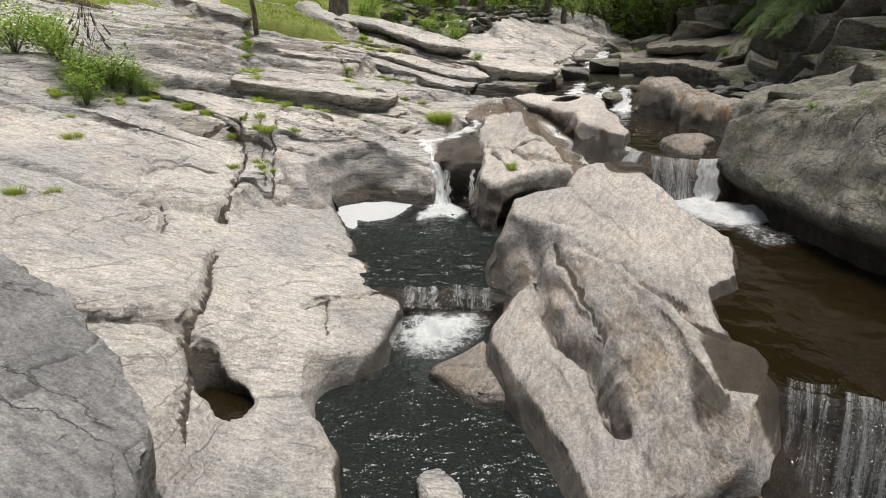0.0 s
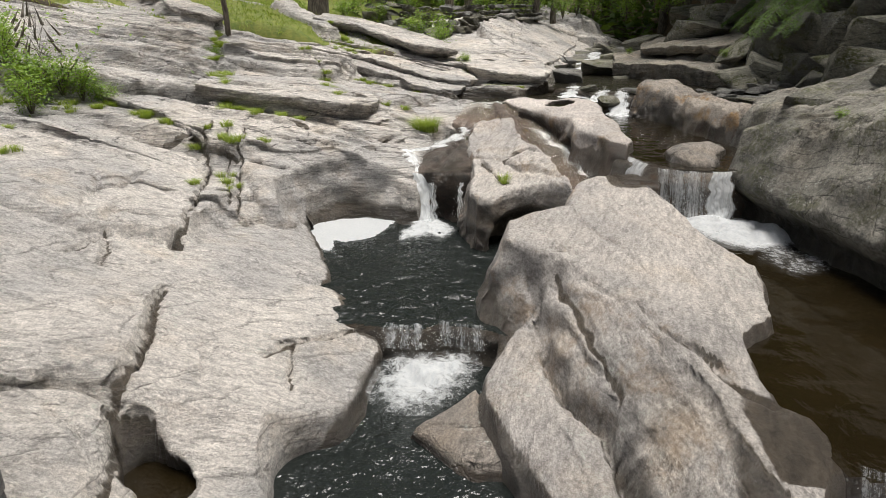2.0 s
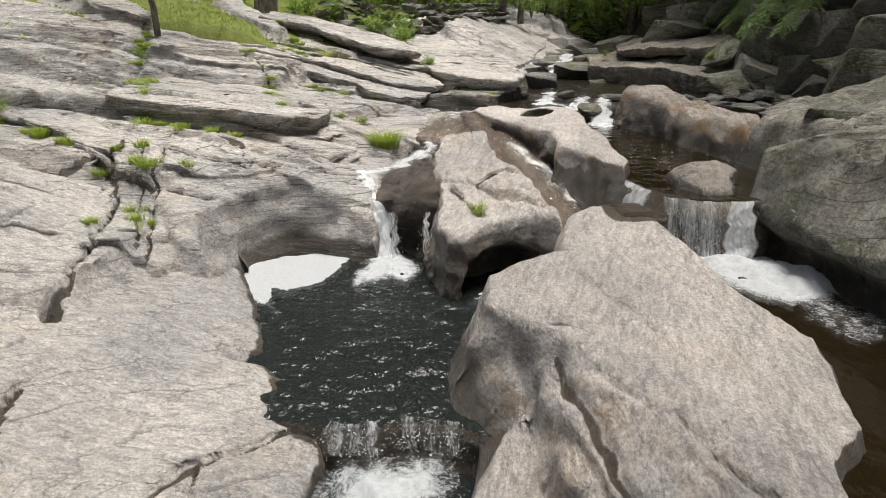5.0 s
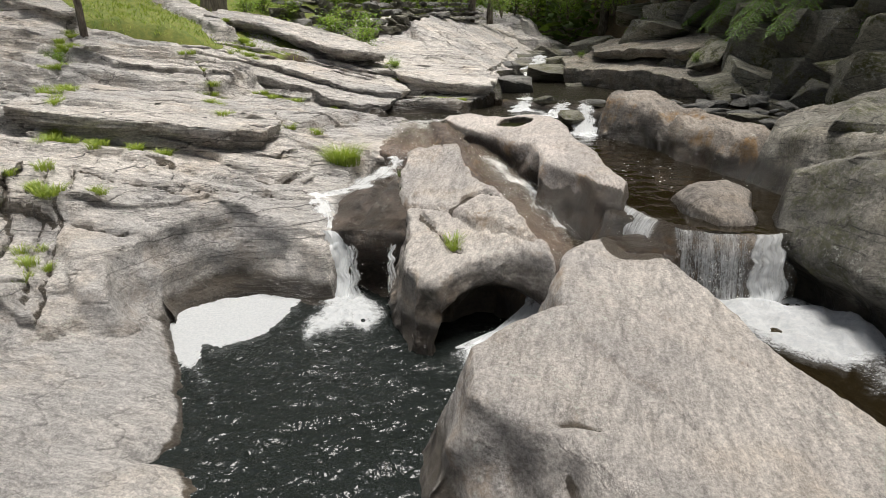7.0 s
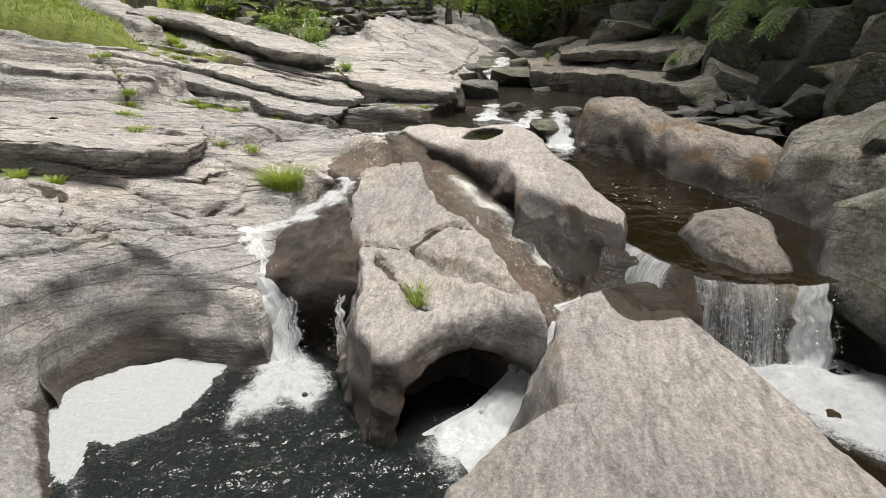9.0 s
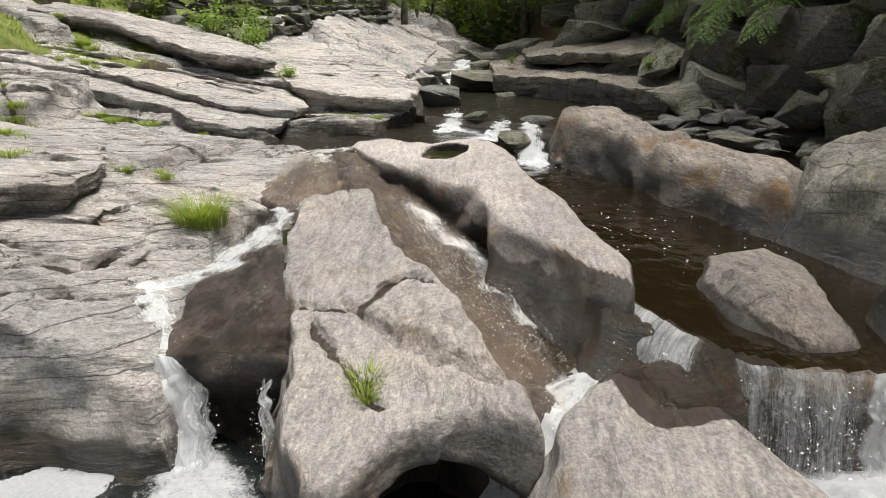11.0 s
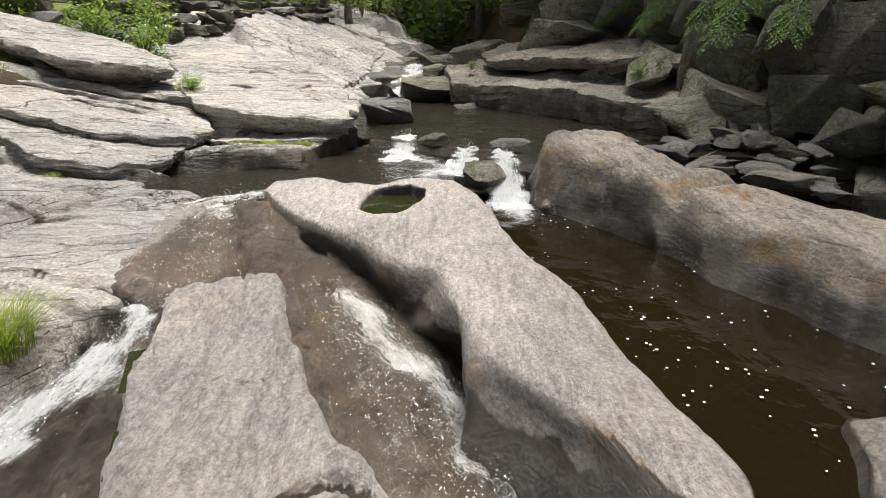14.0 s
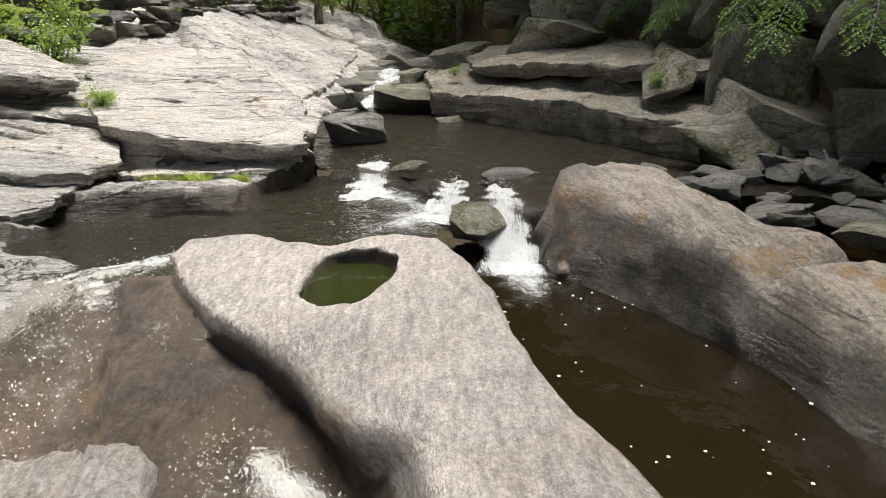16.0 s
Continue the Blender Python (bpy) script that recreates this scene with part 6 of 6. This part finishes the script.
LEAF_BRIGHT = leaf_material("bright_leaf", (0.10, 0.2, 0.025), (0.22, 0.32, 0.04))
LEAF_DARK = leaf_material("dark_leaf", (0.03, 0.07, 0.012), (0.07, 0.13, 0.02))
LEAF_HEMLOCK = leaf_material("hemlock_needle", (0.04, 0.10, 0.018), (0.11, 0.2, 0.03))
GRASS = leaf_material("grass_blade", (0.14, 0.22, 0.028), (0.32, 0.36, 0.06))


def bark_material():
    m = Mat("bark")
    n = m.noise(7, 7, 0.7, m.mapped((3, 3, 0.5)))
    col = m.mix(m.ramp(n, 0.35, 0.65), (0.05, 0.04, 0.03), (0.2, 0.17, 0.13))
    m.set(Base_Color=col, Roughness=0.9, Normal=m.bump(n, 1.0, 0.04))
    return m.m


BARK = bark_material()


def mesh_from(name, verts, faces, mat, flat=True):
    me = bpy.data.meshes.new(name)
    me.from_pydata(verts, [], faces)
    me.materials.append(mat)
    if not flat:
        me.polygons.foreach_set("use_smooth", np.ones(len(me.polygons), bool))
    return me


def quads_mesh(name, co, mat):
    """A mesh of loose quads from an array n x 4 x 3."""
    n = len(co)
    me = bpy.data.meshes.new(name)
    me.vertices.add(n * 4)
    me.vertices.foreach_set("co", co.reshape(-1))
    me.loops.add(n * 4)
    me.loops.foreach_set("vertex_index", np.arange(n * 4))
    me.polygons.add(n)
    me.polygons.foreach_set("loop_start", np.arange(0, n * 4, 4))
    me.materials.append(mat)
    me.update(calc_edges=True)
    return me


def leaves(points, size, rg, ratio=0.5, way=None, flat=0.6):
    """Pointed leaf quads at points, facing mostly up."""
    n = len(points)
    d = rg.normal(0, 1, (n, 3)) if way is None else way + 0.35 * rg.normal(0, 1, (n, 3))
    d[:, 2] *= 1 - flat
    d /= np.linalg.norm(d, axis=1)[:, None] + 1e-9
    up = np.stack([rg.normal(0, 0.5, n), rg.normal(0, 0.5, n), np.ones(n)], 1)
    s = np.cross(d, up)
    s /= np.linalg.norm(s, axis=1)[:, None] + 1e-9
    l = (size * rg.uniform(0.6, 1.3, n))[:, None]
    sag = np.array([0, 0, -0.18])
    return np.stack([points, points + d * l * 0.45 + s * l * ratio * 0.5, points + d * l + sag * l, points + d * l * 0.45 - s * l * ratio * 0.5], 1)


def tube(line, radii, sides=8):
    """Vertices and faces of a tapered tube along a line."""
    v, f = [], []
    for i, (p, r) in enumerate(zip(line, radii)):
        p = Vector(p)
        d = (Vector(line[min(i + 1, len(line) - 1)]) - Vector(line[max(i - 1, 0)])).normalized()
        a = d.orthogonal().normalized()
        b = d.cross(a)
        for k in range(sides):
            t = 2 * math.pi * k / sides
            v.append(p + (a * math.cos(t) + b * math.sin(t)) * r)
        if i:
            o = (i - 1) * sides
            f += [(o + k, o + (k + 1) % sides, o + sides + (k + 1) % sides, o + sides + k) for k in range(sides)]
    return v, f


def join(pieces):
    v, f = [], []
    for a, b in pieces:
        n = len(v)
        v += a
        f += [tuple(i + n for i in q) for q in b]
    return v, f


def part(name, me, parent, label=""):
    ob = new(name, me)
    ob.parent = parent
    if label:
        ob["label"] = label
    return ob


def broadleaf(seed, height, radius, trunk, leaf_count, leaf_size, mat, first=0.25):
    """Trunk with limbs, and a ragged crown in clumps."""
    rg, rnd = np.random.default_rng(seed), random.Random(seed)
    top = [(0.25 * math.sin(i * 0.9 + seed), 0.2 * math.cos(i * 0.7 + seed), height * i / 7) for i in range(8)]
    pieces = [tube([(0, 0, -0.3)] + top[1:], [trunk * 1.5] + [trunk * (1 - 0.12 * i) for i in range(1, 8)], 10)]
    spots = []
    for i in range(16):
        k = first + (0.95 - first) * i / 15
        a = i * 2.4 + rnd.uniform(-0.4, 0.4)
        base = Vector((0, 0, height * k * 0.92))
        reach = radius * (1.1 - 0.6 * k) * rnd.uniform(0.7, 1.2)
        end = base + Vector((math.cos(a) * reach, math.sin(a) * reach, reach * rnd.uniform(0.1, 0.6)))
        middle = (base + end) / 2 + Vector((0, 0, 0.25))
        pieces.append(tube([base, middle, end], [trunk * 0.4, trunk * 0.22, 0.02], 6))
        for j in range(7):
            spots.append((base.lerp(end, 0.3 + 0.75 * rnd.random()) + Vector((rnd.gauss(0, 0.5), rnd.gauss(0, 0.5), rnd.gauss(0.2, 0.4))), rnd.uniform(0.35, 0.75)))
    each = leaf_count // len(spots)
    pts = np.concatenate([np.array(p) + rg.normal(0, 1, (each, 3)) * np.array([r, r, r * 0.55]) for p, r in spots])
    return join(pieces), leaves(pts, leaf_size, rg)


def make_tree(name, data, mat, label, category="tree"):
    (v, f), crown = data
    ob = tagged(new(name), label, category)
    part("trunk", mesh_from("trunk", v, f, BARK, False), ob)
    part("crown", quads_mesh("crown", crown, mat), ob)
    return ob


def bough(start, end, rg, width=0.5, count=40, needle=0.045, droop=0.25):
    """A flat hemlock spray: a drooping stem with side twigs, each feathered with needles."""
    a, b = np.array(start, float), np.array(end, float)
    d = (b - a) / np.linalg.norm(b - a)
    s = np.cross(d, [0, 0, 1.0])
    s /= np.linalg.norm(s) + 1e-9
    length = np.linalg.norm(b - a)
    out, line = [], []
    for i in range(7):
        t = i / 6
        line.append(tuple(a + (b - a) * t + np.array([0, 0, -droop * t * t])))
    for i in range(count):
        t = 0.12 + 0.88 * i / count
        base = a + (b - a) * t + np.array([0, 0, -droop * t * t])
        side = 1 if i % 2 else -1
        w = width * (1.05 - t) ** 0.7 * rg.uniform(0.6, 1.1) + 0.06
        tw = (s * side * 0.85 + d * 0.6 + np.array([0, 0, rg.uniform(-0.35, 0.0)]))
        n = max(6, int(w / (needle * 0.3)))
        k = np.linspace(0.05, 1, n)
        pts = base + np.outer(k * w, tw) + np.outer(k * k, [0, 0, -0.08])
        for q in (1, -1):
            way = np.tile(tw * 0.5 + q * (d * 0.8 - s * side * 0.4), (n, 1))
            out.append(leaves(pts, needle, rg, 0.42, way, 0.3))
    return (line, [0.018 * (1 - 0.8 * i / 6) for i in range(7)]), np.concatenate(out)


def hemlock(seed, height, radius, trunk, low=0.2, rows=26, each=26, needle=0.1):
    rg, rnd = np.random.default_rng(seed), random.Random(seed)
    pieces = [tube([(0, 0, -0.3), (0, 0, height * 0.5), (0.1, 0, height)], [trunk * 1.3, trunk * 0.7, 0.03], 10)]
    quads = []
    for i in range(rows * 4):
        k = low + (1 - low) * i / (rows * 4)
        a = i * 2.4 + rnd.uniform(-0.3, 0.3)
        r = radius * (1.05 - k) * rnd.uniform(0.7, 1.15)
        (line, rad), q = bough((0, 0, height * k), (math.cos(a) * r, math.sin(a) * r, height * k - 0.15 * r), rg, r * 0.35, each, needle, 0.35 * r * 0.5)
        pieces.append(tube(line, rad, 5))
        quads.append(q)
    return join(pieces), np.concatenate(quads)


MAPLE = [make_tree("broadleaf_tree", broadleaf(s, h, r, 0.2, 7000, 0.34, LEAF_DARK), LEAF_DARK, "tall leafy broadleaf tree in the woods behind the stream") for s, h, r in ((1, 19, 5.2), (2, 17, 4.8), (3, 22, 5.6))]
HEM = [make_tree("hemlock_tree", hemlock(s, h, r, 0.2, 0.2, 24, 18, 0.3), LEAF_HEMLOCK, "dark hemlock tree with drooping boughs on the shaded bank") for s, h, r in ((11, 16, 4.4), (12, 19, 4.2))]
MAPLE_AT = [(2, 33, 1.1), (9, 40, 1.0), (15, 31, 1.1), (-3, 35, 1.1), (-10, 37, 1.1), (-18, 34, 1.2), (14, 36, 1.2), (0, 40, 1.2), (6, 42, 1.2), (-8, 42, 1.2), (12, 45, 1.3), (20, 40, 1.3), (-18, 42, 1.3), (-28, 36, 1.3), (17, 28, 1.1), (22, 22, 1.2), (19, 14, 1.2), (21, 6, 1.2), (16, 0, 1.1), (14, -8, 1.1), (3, 52, 1.4), (-12, 54, 1.4), (16, 56, 1.4), (27, 34, 1.4)]
SLIM = [make_tree("slim_tree", broadleaf(s, h, 2.0, r, 320, 0.2, LEAF_BRIGHT, 0.7), LEAF_BRIGHT, label) for s, h, r, label in ((6, 13, 0.2, "grey-barked tree standing on the grassy bank"), (7, 8, 0.07, "slim young tree standing on the grassy bank"), (8, 11, 0.14, "slim tree standing beside the stone wall"))]
for ob, (x, y, turn) in zip(SLIM, ((-2.85, 17.55, 0), (-4.2, 13.85, 50), (3.75, 24.5, 90))):
    ob.matrix_world = pose(x, y, ground_z(x, y) - 0.1, 0, 0, turn)
for x, y, k in ((5.2, 27, 2), (0.6, 23.5, 2), (-7.5, 28, 0), (-13, 27, 0), (1.8, 28.5, 0), (4.6, 30, 2)):
    copy_thing(SLIM[k], pose(x, y, ground_z(x, y) - 0.1, 0, 0, 40 * x))
HEM_AT = [(9.7, 11.8, 0.9), (9.8, 15.0, 0.9), (9.0, 18.5, 0.85), (10.6, 8.6, 0.9), (9.0, 21.5, 0.8), (10.6, 5.8, 0.9), (11.3, 10.5, 1.0), (11.1, 13.2, 0.95), (11.3, 16, 1.0), (11.5, 19, 0.9), (12.3, 12.5, 1.1), (11.6, 8, 1.0), (11.8, 5, 1.0), (13.4, 18.5, 1.1), (10.9, 22.5, 0.9), (12.1, 25, 1.0), (14.3, 9.5, 1.1), (13.3, 2.5, 1.0), (14.4, 14.5, 1.2), (14.8, 22, 1.1), (10.7, 27.5, 0.9), (16.8, 18, 1.2), (16.3, 6, 1.2), (10.6, 30, 0.8)]
for protos, places in ((MAPLE, MAPLE_AT), (HEM, HEM_AT)):
    for i, (x, y, s) in enumerate(places):
        src = protos[i % len(protos)]
        ob = src if i < len(protos) else copy_thing(src, Matrix())
        ob.matrix_world = pose(x, y, ground_z(x, y) - 0.1, 0, 0, 73 * i) @ Matrix.Scale(s, 4)
        tagged(ob, group="woodland trees")

# hemlock boughs that hang over the water
rg = np.random.default_rng(4)
for k, (a, b, w) in enumerate((((8.6, 14.2, 4.6), (5.9, 12.6, 3.3), 0.55), ((8.6, 13.6, 4.5), (6.1, 11.9, 3.35), 0.55), ((8.9, 14.6, 4.9), (6.5, 13.6, 3.45), 0.6), ((9.2, 12.4, 4.6), (7.0, 11.2, 3.45), 0.5), ((8.9, 15.4, 4.8), (6.9, 15.2, 3.5), 0.7), ((9.2, 16.6, 4.6), (7.4, 17.2, 3.5), 0.7), ((9.4, 18.6, 4.6), (7.2, 19.6, 3.5), 0.8))):
    (line, rad), q = bough(a, b, rg, w, 80, 0.034, 0.35)
    ob = tagged(new("hemlock_bough"), "drooping green hemlock bough over the stream", "branch", "hemlock boughs over the stream")
    part("stem", mesh_from("stem", *tube(line, rad, 6), BARK, False), ob)
    part("needles", quads_mesh("needles", q, LEAF_HEMLOCK), ob)


def tuft_mesh(seed, blades, height, spread):
    rnd = random.Random(seed)
    v, f = [], []
    for _ in range(blades):
        a, r = rnd.uniform(0, 6.28), spread * rnd.random() ** 0.7
        x, y = math.cos(a) * r * 0.5, math.sin(a) * r * 0.5
        h = height * rnd.uniform(0.5, 1.1)
        lx, ly = math.cos(a + rnd.gauss(0, 0.5)) * h * rnd.uniform(0.2, 0.8), math.sin(a + rnd.gauss(0, 0.5)) * h * rnd.uniform(0.2, 0.8)
        w = 0.0016 + 0.002 * rnd.random()
        px, py = -ly / (h + 1e-6) * w * 2, lx / (h + 1e-6) * w * 2
        n = len(v)
        for t, k in ((0, 1.0), (0.4, 0.9), (0.75, 0.6), (1.0, 0.08)):
            cx, cy, cz = x + lx * t * t, y + ly * t * t, h * (t - 0.35 * t * t)
            v += [(cx - px * k - w * k * 0.3, cy - py * k, cz), (cx + px * k + w * k * 0.3, cy + py * k, cz)]
        f += [(n + 2 * i, n + 2 * i + 1, n + 2 * i + 3, n + 2 * i + 2) for i in range(3)]
    return mesh_from("grass_tuft", v, f, GRASS)


TUFTS = [tuft_mesh(i, 110, 0.13, 0.16) for i in range(4)]
BIG_TUFT = tuft_mesh(9, 900, 0.36, 0.42)
tagged(new("grass_tuft", BIG_TUFT), "large yellow-green grass tuft in a rock crack", "grass").matrix_world = pose(-0.06, 10.62, 1.52)
TUFT_AT = [(-4.2, 5.67, 1.39), (-3.92, 6.01, 1.37), (-1.9, 12.6, 2.36), (-1.33, 10.75, 2.02), (-2.19, 8.97, 1.58), (-2.19, 10.12, 1.68), (-3.06, 9.12, 1.69), (-2.36, 8.11, 1.28), (-4.53, 9.7, 2.1), (-4.59, 7.36, 1.84), (-4.83, 8.07, 1.98), (-2.99, 10.0, 1.9), (0.92, 8.22, 1.26), (-2.37, 13.48, 2.66), (-4.1, 13.6, 2.97), (-3.75, 12.5, 2.68), (-3.68, 12.0, 2.42), (-3.4, 11.2, 2.32), (-3.15, 10.5, 2.26), (-3.9, 12.9, 2.83), (-3.85, 12.7, 2.78), (-3.8, 12.3, 2.6), (-3.6, 11.7, 2.4), (-3.5, 11.4, 2.36), (-3.3, 10.9, 2.3), (-4.0, 13.2, 2.9), (-3.05, 10.3, 2.24), (-2.4, 13.6, 2.72), (-1.95, 12.5, 2.36), (-1.3, 10.8, 2.01), (-2.2, 10.1, 1.65), (-0.42, 11.3, 1.62), (0.83, 15.0, 2.31), (1.61, 14.0, 2.12), (2.23, 14.0, 2.12), (-1.55, 14.4, 2.68), (-1.9, 15.2, 3.08), (-2.25, 15.7, 3.2), (-2.6, 8.4, 1.4), (-2.75, 7.9, 1.32), (-2.5, 8.9, 1.58), (-0.7, 11.3, 1.7)]
rnd = random.Random(3)
TUFT_AT = [(x, y, z if x > 0.5 and y < 12 else on_rock("bedrock", x, y)) for x, y, z in TUFT_AT]
for line, count, wide in (([(-4.3, 14.2), (-3.72, 12.2), (-3.0, 10.15)], 30, 0.1), ([(-2.37, 13.48), (-1.9, 12.55), (-1.6, 11.6), (-1.33, 10.8)], 9, 0.05),
                          ([(-4.4, 9.62), (-3.74, 9.38), (-3.04, 8.9)], 10, 0.04), ([(-1.6, 13.0), (-1.1, 13.2), (-0.4, 13.12), (0.5, 13.5)], 10, 0.05),
                          ([(-2.1, 14.3), (-1.7, 14.9), (-2.0, 15.4)], 10, 0.1), ([(-2.83, 9.57), (-2.46, 8.17)], 6, 0.03), ([(-3.0, 10.0), (-2.4, 10.08), (-1.7, 10.1)], 7, 0.05),
                          ([(0.7, 15.5), (0.85, 14.9), (1.0, 14.5)], 7, 0.05), ([(1.0, 14.15), (1.8, 13.9), (2.5, 14.1)], 5, 0.06), ([(-5.6, 8.9), (-5.0, 9.2), (-4.5, 9.5)], 8, 0.1)):
    for i in range(count):
        (x, y), _ = along(line, np.array(rnd.random()))
        x, y = float(x) + rnd.gauss(0, wide), float(y) + rnd.gauss(0, wide)
        TUFT_AT.append((x, y, on_rock("bedrock", x, y)))
k = 0
for x, y, z in TUFT_AT:
    for _ in range(2):
        ob = tagged(new("grass_tuft", TUFTS[k % 4]), "small green grass tuft growing from a rock crack", "grass", "grass tufts in the rock cracks")
        ob.matrix_world = pose(x + rnd.gauss(0, 0.05), y + rnd.gauss(0, 0.07), z - 0.01, 0, 0, rnd.uniform(0, 360)) @ Matrix.Scale(rnd.uniform(0.6, 1.1), 4)
        k += 1


def shrub(seed, height, radius, count, size, mat):
    rg, rnd = np.random.default_rng(seed), random.Random(seed)
    pieces, pts = [], []
    for i in range(9):
        a, r = rnd.uniform(0, 6.28), radius * rnd.uniform(0.3, 1.0)
        end = (math.cos(a) * r, math.sin(a) * r, height * rnd.uniform(0.5, 1.0))
        pieces.append(tube([(0, 0, -0.05), (end[0] * 0.4, end[1] * 0.4, end[2] * 0.6), end], [0.012, 0.008, 0.003], 5))
        n = count // 9
        t = rg.uniform(0.35, 1.05, n)[:, None]
        pts.append(np.array(end) * t + rg.normal(0, 1, (n, 3)) * radius * 0.22)
    return join(pieces), leaves(np.concatenate(pts), size, rg, 0.55)


SHRUBS = [make_tree("shrub", shrub(s, 0.55, 0.4, 900, 0.05, LEAF_BRIGHT), LEAF_BRIGHT, "bright green leafy shrub growing among rocks", "shrub") for s in (31, 32, 33)]
SHRUB_AT = [(-5.4, 9.5, 2.2, 1.0), (-5.05, 9.6, 2.3, 1.0), (-4.8, 9.6, 2.2, 0.8), (-4.56, 9.7, 2.1, 0.6), (-5.5, 9.6, 2.3, 0.9), (-6.2, 10.1, 2.6, 1.1), (-6.7, 10.0, 2.7, 1.2), (-5.9, 9.8, 2.5, 1.0), (-5.1, 8.9, 2.1, 0.8), (-6.9, 11.0, 2.8, 1.2), (-7.4, 10.6, 2.9, 1.3), (-5.2, 9.2, 2.1, 0.9), (-0.35, 16.9, 3.0, 1.1), (0.25, 16.6, 2.88, 1.0), (0.4, 17.4, 2.9, 1.0), (0.83, 15.2, 2.3, 0.4), (-2.1, 17.2, 3.3, 1.0), (-1.4, 17.6, 3.2, 1.0), (-3.4, 17.8, 3.4, 0.9), (-3.9, 12.6, 2.7, 0.4), (4.9, 24.5, 3.6, 1.3), (3.1, 24.6, 3.5, 1.4), (4.2, 26.5, 3.7, 1.6), (6.2, 28, 3.8, 1.8), (2.2, 27, 3.7, 1.7), (0.8, 26, 3.7, 1.6), (-0.6, 24.5, 3.6, 1.6), (-2.6, 23, 3.6, 1.5), (-4.5, 22, 3.6, 1.4), (8.0, 27, 3.6, 1.6), (9.0, 25, 3.8, 1.6), (7.4, 30, 3.8, 2.0), (6.3, 14.3, 2.5, 0.35), (5.3, 17.6, 2.5, 0.3), (-6.5, 21, 3.7, 1.5), (-8.5, 20, 3.8, 1.5), (-8.8, 15, 3.6, 1.2), (-9.5, 13, 3.5, 1.3), (9.3, 32, 4.0, 2.2), (5, 31, 3.9, 2.0), (2.5, 31, 3.9, 2.0), (3.95, 6.6, 2.2, 0.22), (4.3, 6.3, 2.33, 0.28), (4.2, 5.6, 2.42, 0.28)]
for i, (x, y, z, s) in enumerate(SHRUB_AT):
    ob = SHRUBS[i] if i < 3 else copy_thing(SHRUBS[i % 3], Matrix())
    z = on_rock("bedrock", x, y) if x < 0.9 and y < 17 else z
    ob.matrix_world = pose(x, y, z, 0, 0, 51 * i) @ Matrix.Scale(s, 4)
    tagged(ob, group="shrubs among the rocks")
sapling = make_tree("sapling", broadleaf(44, 0.95, 0.34, 0.012, 330, 0.07, LEAF_BRIGHT, 0.3), LEAF_BRIGHT, "slim green sapling growing among rocks", "sapling")
sapling.matrix_world = pose(-5.35, 9.75, 2.35)


def lawn():
    rg = np.random.default_rng(8)
    n = 30000
    x, y = rg.uniform(-9.5, 0.5, n), rg.uniform(12.8, 23, n)
    z = bed_height(x, y) + 0.05 * fbm(x * 0.9, y * 0.9, 3.0, 4)
    mid = np.interp(y, [0, 8, 14, 20, 30, 45], [1.2, 2.0, 3.0, 4.0, 7.0, 12.0])
    keep = rg.random(n) < smooth(3.4, 5.0, mid - x) * smooth(13.9, 14.7, y + 0.2 * np.clip(-x - 4, 0, 6))
    p = np.stack([x, y, z - 0.01], 1)[keep]
    a = rg.uniform(0, 6.28, len(p))
    way = np.stack([np.cos(a) * 0.5, np.sin(a) * 0.5, np.ones(len(p))], 1)
    ob = new("lawn_grass", quads_mesh("lawn_grass", leaves(p, 0.09, rg, 0.16, way, 0.0), GRASS))
    tagged(ob, "short yellow-green grass on the bank", "grass", kind="stuff")


lawn()


def undergrowth():
    """Leafy understorey of the far woods, too dense to count."""
    rg = np.random.default_rng(9)
    n = 26000
    x, y = rg.uniform(-30, 34, n), rg.uniform(30, 60, n)
    lift = rg.random(n) ** 2 * 6
    p = np.stack([x, y, bed_height(x, y) + lift], 1)
    ob = new("far_undergrowth", quads_mesh("far_undergrowth", leaves(p, 0.5, rg, 0.6), LEAF_DARK))
    tagged(ob, "dark leafy undergrowth in the far woods", "undergrowth", kind="stuff")


undergrowth()


def bubbles():
    """Flecks of foam that drift on the still pools."""
    rg = np.random.default_rng(12)
    n = 420
    x, y = rg.uniform(2.7, 4.3, n), rg.uniform(8.2, 12.2, n)
    keep = rg.random(n) < 0.25 + 0.75 * smooth(0.0, 0.5, vnoise(x * 1.3, y * 1.3, 4.0))
    x, y = x[keep], y[keep]
    a = np.linspace(0, 2 * np.pi, 5)[:4] + 0.3
    r = rg.uniform(0.003, 0.011, len(x))[:, None]
    q = np.stack([x[:, None] + r * np.cos(a), y[:, None] + r * np.sin(a), np.full((len(x), 4), 1.597)], 2)
    m = Mat("bubble")
    m.set(Base_Color=(0.72, 0.72, 0.68), Roughness=0.5)
    p = np.concatenate(DROPS)
    r = rg.uniform(0.002, 0.006, len(p))[:, None, None]
    way = rg.normal(0, 1, (2, len(p), 3))
    way /= np.linalg.norm(way, axis=2)[:, :, None]
    d = np.stack([p - r[:, 0] * way[0], p + r[:, 0] * way[1] * 0.8, p + r[:, 0] * way[0] * 1.6, p - r[:, 0] * way[1] * 0.8], 1)
    tagged(new("water_spray", quads_mesh("water_spray", d, m.m)), "white drops thrown off by the falls and rapids", "spray", kind="stuff")
    tagged(new("foam_fleck", quads_mesh("foam_fleck", q, m.m)), "small white flecks of foam on the brown pool", "foam", kind="stuff")


bubbles()
